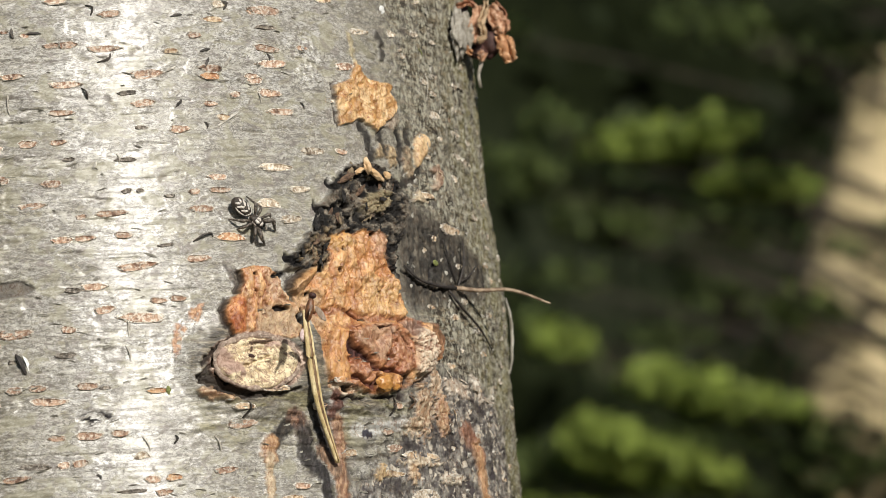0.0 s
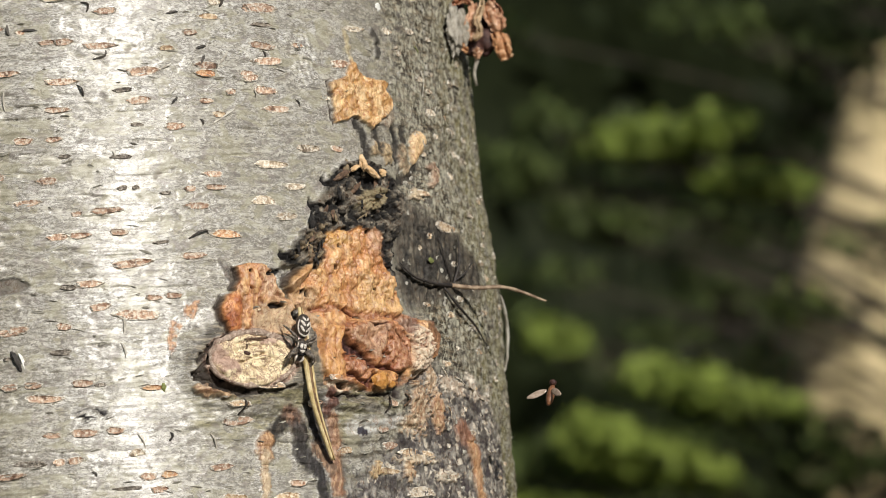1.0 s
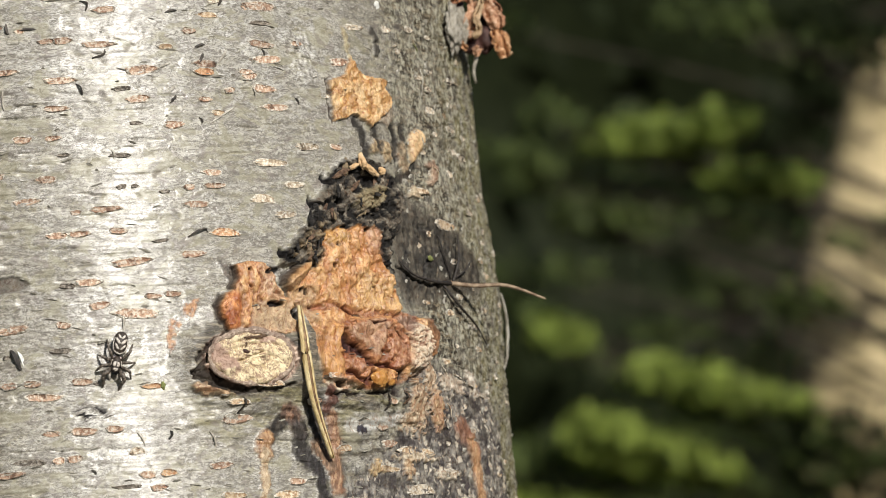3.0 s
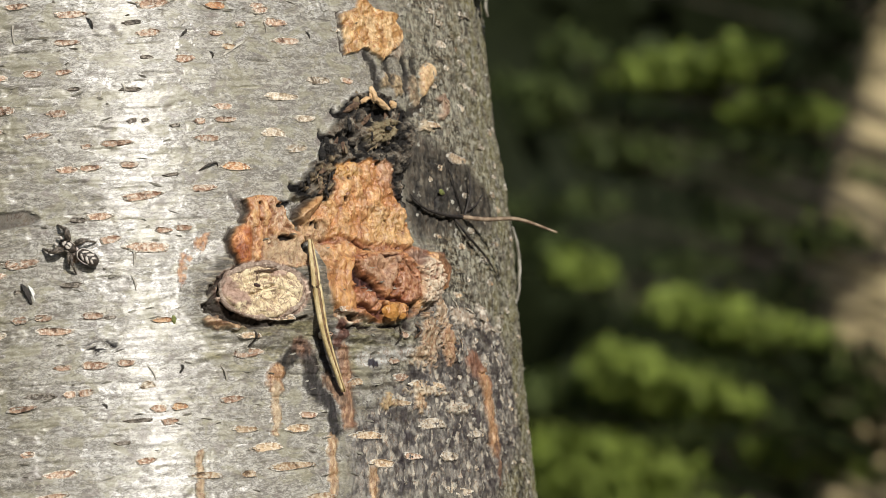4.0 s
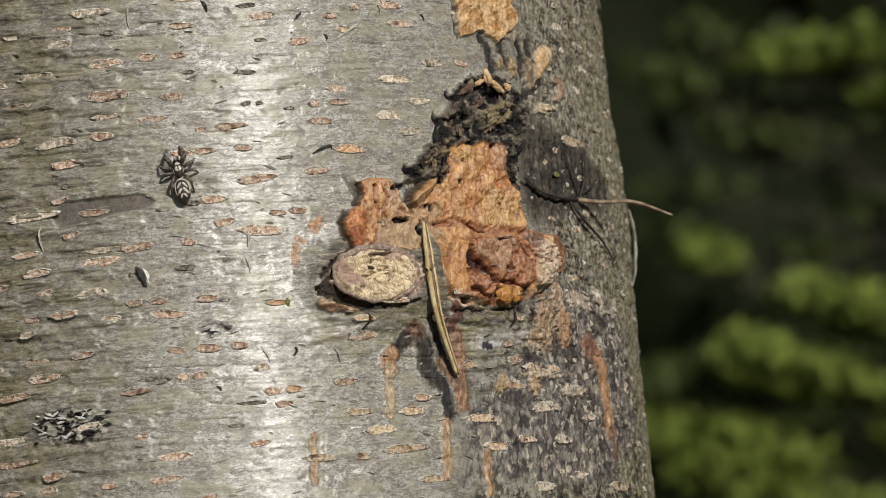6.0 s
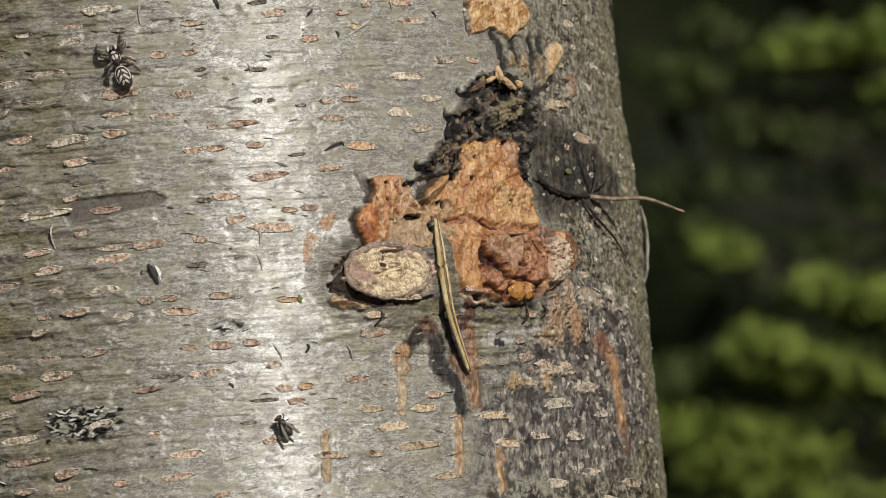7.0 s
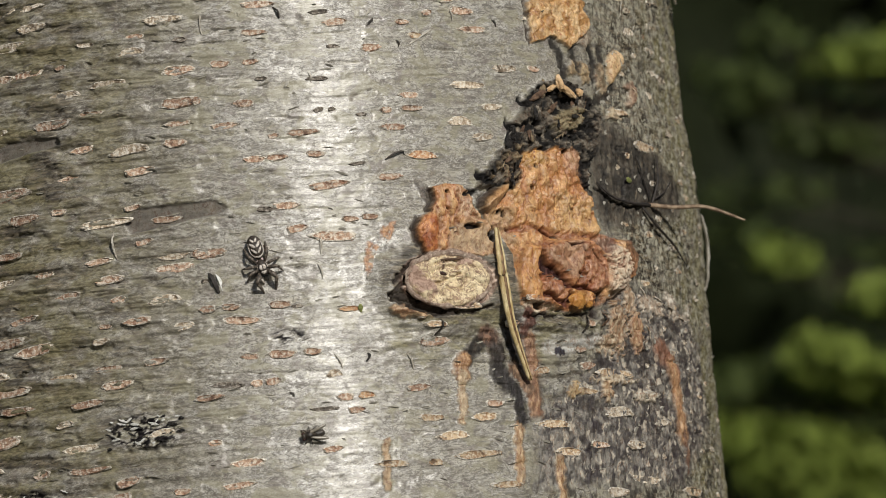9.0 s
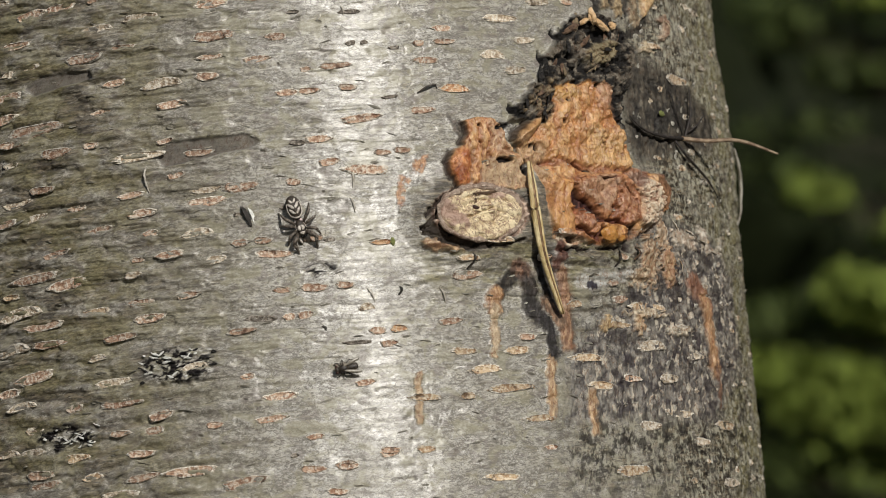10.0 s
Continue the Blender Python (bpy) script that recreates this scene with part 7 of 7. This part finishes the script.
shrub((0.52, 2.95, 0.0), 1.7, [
    ((0.2245, 2.9276, 1.5853), 0.15, 0.034, 12, LEAF_LIT_TINT, 120), ((0.1645, 2.9368, 1.5330), 0.15, 0.045, 12, LEAF_LIT_TINT, 120), ((0.2548, 2.9622, 1.5617), 0.13, 0.03, 14, LEAF_HALF_LIT_TINT, 60),
    ((0.2846, 2.9468, 1.4761), 0.11, 0.03, 10, LEAF_LIT_TINT, 60), ((0.1764, 2.9438, 1.5295), 0.12, 0.03, 14, LEAF_LIT_TINT, 60), ((0.1394, 2.9499, 1.4790), 0.12, 0.03, 14, LEAF_LIT_TINT, 60),
    ((0.0686, 2.9454, 1.7723), 0.06, 0.04, 0, LEAF_HALF_LIT_TINT, 50), ((0.0874, 2.9376, 1.8163), 0.05, 0.03, 0, LEAF_HALF_LIT_TINT, 30), ((0.1062, 2.9592, 1.6936), 0.05, 0.032, 0, LEAF_HALF_LIT_TINT, 20),
    ((0.1015, 2.9707, 1.6289), 0.05, 0.02, 0, LEAF_HALF_LIT_TINT, 16), ((0.1344, 2.9523, 1.7330), 0.09, 0.028, 8, LEAF_HALF_LIT_TINT, 44), ((0.1229, 2.9484, 1.4670), 0.12, 0.035, 10, LEAF_LIT_TINT, 80),
    ((0.0827, 2.9862, 1.5410), 0.06, 0.03, 10, LEAF_HALF_LIT_TINT, 34), ((0.1922, 2.9548, 1.4306), 0.14, 0.035, 10, LEAF_LIT_TINT, 80), ((0.1026, 2.9554, 1.4734), 0.15, 0.045, 12, LEAF_LIT_TINT, 130),
    ((0.0943, 2.9531, 1.6366), 0.05, 0.03, 8, LEAF_LIT_TINT, 34), ((0.0477, 2.9643, 1.5279), 0.04, 0.03, 12, LEAF_HALF_LIT_TINT, 34), ((0.1498, 2.9698, 1.5425), 0.05, 0.03, 12, LEAF_LIT_TINT, 30),
    ((0.1264, 2.9858, 1.4109), 0.10, 0.035, 12, LEAF_LIT_TINT, 90), ((0.1202, 2.9407, 1.4422), 0.13, 0.03, 12, LEAF_LIT_TINT, 70), ((0.0754, 2.9812, 1.4174), 0.06, 0.03, 12, LEAF_HALF_LIT_TINT, 40), ((0.1231, 3.0003, 1.5271), 0.09, 0.03, 10, LEAF_HALF_LIT_TINT, 44),
    ((0.0674, 2.9612, 1.7874), 0.08, 0.03, 6, LEAF_HALF_LIT_TINT, 36), ((0.1329, 2.9735, 1.7321), 0.08, 0.03, 6, LEAF_HALF_LIT_TINT, 36), ((0.0906, 2.9597, 1.4033), 0.10, 0.03, 6, LEAF_HALF_LIT_TINT, 40),
    ((0.2324, 2.9100, 1.5853), 0.15, 0.02, 17, LEAF_LIT_TINT, 60), ((0.1716, 2.9000, 1.5380), 0.14, 0.024, 22, LEAF_LIT_TINT, 50)],
    "low shrub with leaf sprays coloured bright yellow-green as if sunlit")


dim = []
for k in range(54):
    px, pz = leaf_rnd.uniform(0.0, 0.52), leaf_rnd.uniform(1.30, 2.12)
    dim.append(((px, leaf_rnd.uniform(3.15, 3.5), pz), leaf_rnd.uniform(0.04, 0.11), leaf_rnd.uniform(0.018, 0.034), leaf_rnd.uniform(-4, 16), LEAF_HALF_LIT_TINT, leaf_rnd.randint(14, 34)))
shrub((0.60, 3.4, 0.0), 2.1, dim, "leafy shrub with sprays coloured dull green as if half shaded")


def thicket():
    rnd = random.Random(8)
    verts, faces = [], []
    for k in range(9000):
        x, y, z = rnd.uniform(-3.2, 3.6), rnd.uniform(3.5, 6.2), abs(rnd.gauss(0, 1.2))
        m = pose(x, y, z, rnd.uniform(10, 110), rnd.uniform(-50, 50), rnd.uniform(-180, 180))
        leaf_at(verts, faces, m, rnd.uniform(0.05, 0.13), rnd.uniform(0.03, 0.06))
    me = bpy.data.meshes.new("thicket")
    me.from_pydata(verts, [], faces)
    return me


# the thicket's shade is painted by its near-black leaf colour
tagged(placed("thicket", thicket(), LEAF_SHADE_TINT, None, smooth=False), "dense thicket behind the trunk, coloured dark green for shade", "thicket", kind="stuff")
far = tagged(new("background_tree"), "sunlit tan tree trunk standing behind the shrubs", "tree trunk")
fx, fy = (0.4171, 3.4468, 1.8078)[:2]
far.matrix_basis = pose(fx, fy, 0)
rows_ = [Vector((0.012 * math.sin(3.4 * i / 35 * 5), 0, -0.05 + 2.05 * i / 29)) for i in range(30)]
part("trunk", tube(rows_, [76 + 25 * math.exp(-i * 0.5) + 5 * math.sin(i * 1.3) - 45 * max(0, (i - 25.5) / 3.5) for i in range(30)], 28, 0.14, 4), FAR_BARK, far)
for lean, reach in ((0.30, 1.3), (0.65, 1.1)):
    line = smooth_line([rows_[-2], rows_[-1] + Vector((lean * 0.3, 0, 0.1)), rows_[-1] + Vector((lean * 1.1, 0.1, reach * 0.6)), rows_[-1] + Vector((lean * 1.5, 0.1, reach))], 5)
    part("fork", tube(line, [38 - 1.6 * i for i in range(len(line))], 16, 0.12, 3), FAR_BARK, far)


def woods():
    """Far woods all round: a closed wall of dark crowns."""
    n, rows = 160, 24
    a, z = np.meshgrid(np.linspace(0, 2 * math.pi, n + 1), np.linspace(0, 1, rows))
    top = 7 + 2.5 * layers(a * 6, 0 * a, 301, 3)
    r = 11 + 1.2 * layers(a * 12, z * 5, 305, 4) - 1.5 * np.sin(math.pi * z)
    # open towards the sun
    gap = np.cos(a - math.atan2(sun_way.y, sun_way.x))
    top = np.where(gap > 0.6, 2.0, top)
    r = np.where(gap > 0.6, r + 12, r)
    return grid_mesh("woods", np.stack([r * np.cos(a), r * np.sin(a), top * z - 0.1], -1).reshape(-1, 3), n + 1, rows)


tagged(placed("woods", woods(), LEAF_SHADE_TINT, None), "edge of the woods round the clearing, coloured dark for shade", "woods", kind="structure")


# ---- what moves ----
def motions():
    """The spider's way over the bark, its steps, and the fly's flight."""
    track = [
        (0.0, (29.38, -7.55), 127), (0.2, (29.28, -7.81), 134), (0.4, (29.03, -7.31), 141), (0.6, (28.64, -7.94), 155), (0.8, (28.61, -7.61), 160),
        (0.9, (29.07, -20.21), 190), (1.0, (34.50, -23.12), 185), (1.1, (31.86, -23.79), 200), (1.2, (23.95, -25.42), 232), (1.3, (23.28, -25.55), 228),
        (1.4, (18.22, -24.62), 240), (1.5, (17.73, -24.54), 245), (1.6, (14.45, -24.30), 205), (1.8, (14.53, -24.21), 190), (1.9, (14.14, -24.14), 160),
        (2.2, (15.00, -24.40), 152), (2.8, (13.84, -24.69), 180), (3.3, (11.82, -24.88), 202), (3.5, (12.09, -24.76), 207), (3.6, (11.77, -25.20), 212),
        (3.7, (11.18, -23.60), 258), (3.8, (10.04, -21.42), 275), (3.9, (8.82, -21.47), 285), (4.0, (7.17, -20.00), 300), (4.1, (5.71, -19.15), 315),
        (4.2, (5.00, -16.84), 335), (4.4, (6.31, -17.30), 345), (4.5, (6.31, -17.30), 349), (5.7, (6.30, -17.32), 349), (6.2, (5.47, -9.06), 345),
        (6.8, (-0.92, -0.88), 340), (6.9, (-1.24, 0.67), 336), (7.0, (-1.32, 0.54), 336), (7.1, (-1.34, 1.57), 341), (7.14, (-1.38, 2.06), 381),
        (7.2, (-1.44, 3.58), 455), (7.3, (-0.62, 3.92), 488), (7.5, (-0.57, 1.62), 490), (7.7, (-0.64, 1.64), 490), (7.9, (0.27, -1.36), 500),
        (8.0, (2.80, -7.19), 525), (8.2, (3.77, -12.86), 525), (8.4, (4.93, -16.18), 525), (8.5, (5.18, -16.59), 525), (8.8, (5.69, -19.21), 522),
        (9.0, (6.51, -22.11), 520), (9.2, (7.19, -25.32), 523), (9.5, (7.93, -25.84), 520), (10.0, (7.03, -25.37), 520)]
    # it leaps down onto the wound, climbs over the torn wood and carries the egg away
    lifts = {0.9: 1.2, 1.0: 0.6, 1.1: 0.5}
    rows = [(t, TREE @ bark_pose(s, h, lifts.get(t, 0.06) + rise(s, h, 2.0), heading + LEAN)) for t, (s, h), heading in track]
    walk(spider, rows)
    held = pose(0, 0.0006, 0.0004)
    walk(egg, [(0.0, egg.matrix_basis.copy()), (0.93, egg.matrix_basis.copy())] + [(t, m @ held) for t, m in rows if t >= 1.0])
    going = ((0.85, 2.25), (2.3, 4.3), (5.75, 7.0), (7.1, 9.1))
    for leg, side, k, (x, y, z) in LEGS:
        steps = []
        for i in range(101):
            t = i / 10
            busy = any(a <= t <= b for a, b in going)
            swing = 13 * math.sin(2 * math.pi * (2.3 * t + 0.5 * ((k + (side > 0)) % 2))) if busy else 3 * math.sin(k * 2.1 + side)
            steps.append((t, pose(x / 1000, y / 1000, z / 1000, 0, 0, swing)))
        walk(leg, steps)
    flight = [
        (0.0, (-0.0157, 0.4188, 1.2666), 70, 40), (0.2, (-0.0172, 0.4190, 1.2656), 70, 30), (0.4, (-0.0189, 0.4192, 1.2649), 60, 50), (0.6, (-0.0217, 0.4192, 1.2646), 80, 40), (0.8, (-0.0240, 0.4193, 1.2642), 95, 40),
        (0.9, (-0.0253, 0.4193, 1.2644), 60, 20), (1.0, (0.0140, 0.4464, 1.2599), -40, 10), (1.1, (0.0668, 0.4554, 1.2655), -60, 10), (1.6, (0.1445, 0.5946, 1.2801), -60, 0), (2.2, (0.1679, 0.7052, 1.2290), 0, 0),
        (2.8, (0.0583, 0.7130, 1.1859), 60, 0), (3.2, (-0.0125, 0.5685, 1.2562), 20, 0), (3.3, (0.0018, 0.5365, 1.2649), -40, 0), (3.4, (0.0173, 0.4652, 1.2665), -50, 10), (3.5, (0.0267, 0.4444, 1.2699), -70, 10),
        (3.6, (0.0450, 0.4423, 1.2827), -60, 10), (3.7, (0.0696, 0.4496, 1.3011), -60, 10), (4.5, (0.2226, 0.6743, 1.4510), -60, 0), (10.0, (0.4263, 0.8568, 1.6065), -60, 0)]
    # the other fly sits low on the trunk, then hops up into the band of light and stays there, turning a little
    spots = [(0.0, (6.0, -78.0), 0.0, 20), (6.88, (6.0, -78.0), 0.0, 20), (6.92, (7.5, -66.0), 6.0, 0), (7.0, (14.79, -43.59), 0.8, -40), (7.1, (15.08, -43.22), 0.0, -52),
             (7.5, (15.23, -44.32), 0.0, -52), (8.2, (15.23, -44.32), 0.0, -52), (8.6, (11.25, -43.37), 0.0, -100), (9.0, (11.25, -43.37), 0.0, -104), (10.0, (11.38, -43.35), 0.0, -104)]
    walk(settler, [(t, TREE @ bark_pose(s, h, lift + 0.04 + (rise(s, h, 1.0) if h > H0 else 0.0), heading + LEAN)) for t, (s, h), lift, heading in spots])
    walk(fly, [(t, pose(*p, 60 + tip, 0, turn)) for t, p, turn, tip in flight])


motions()
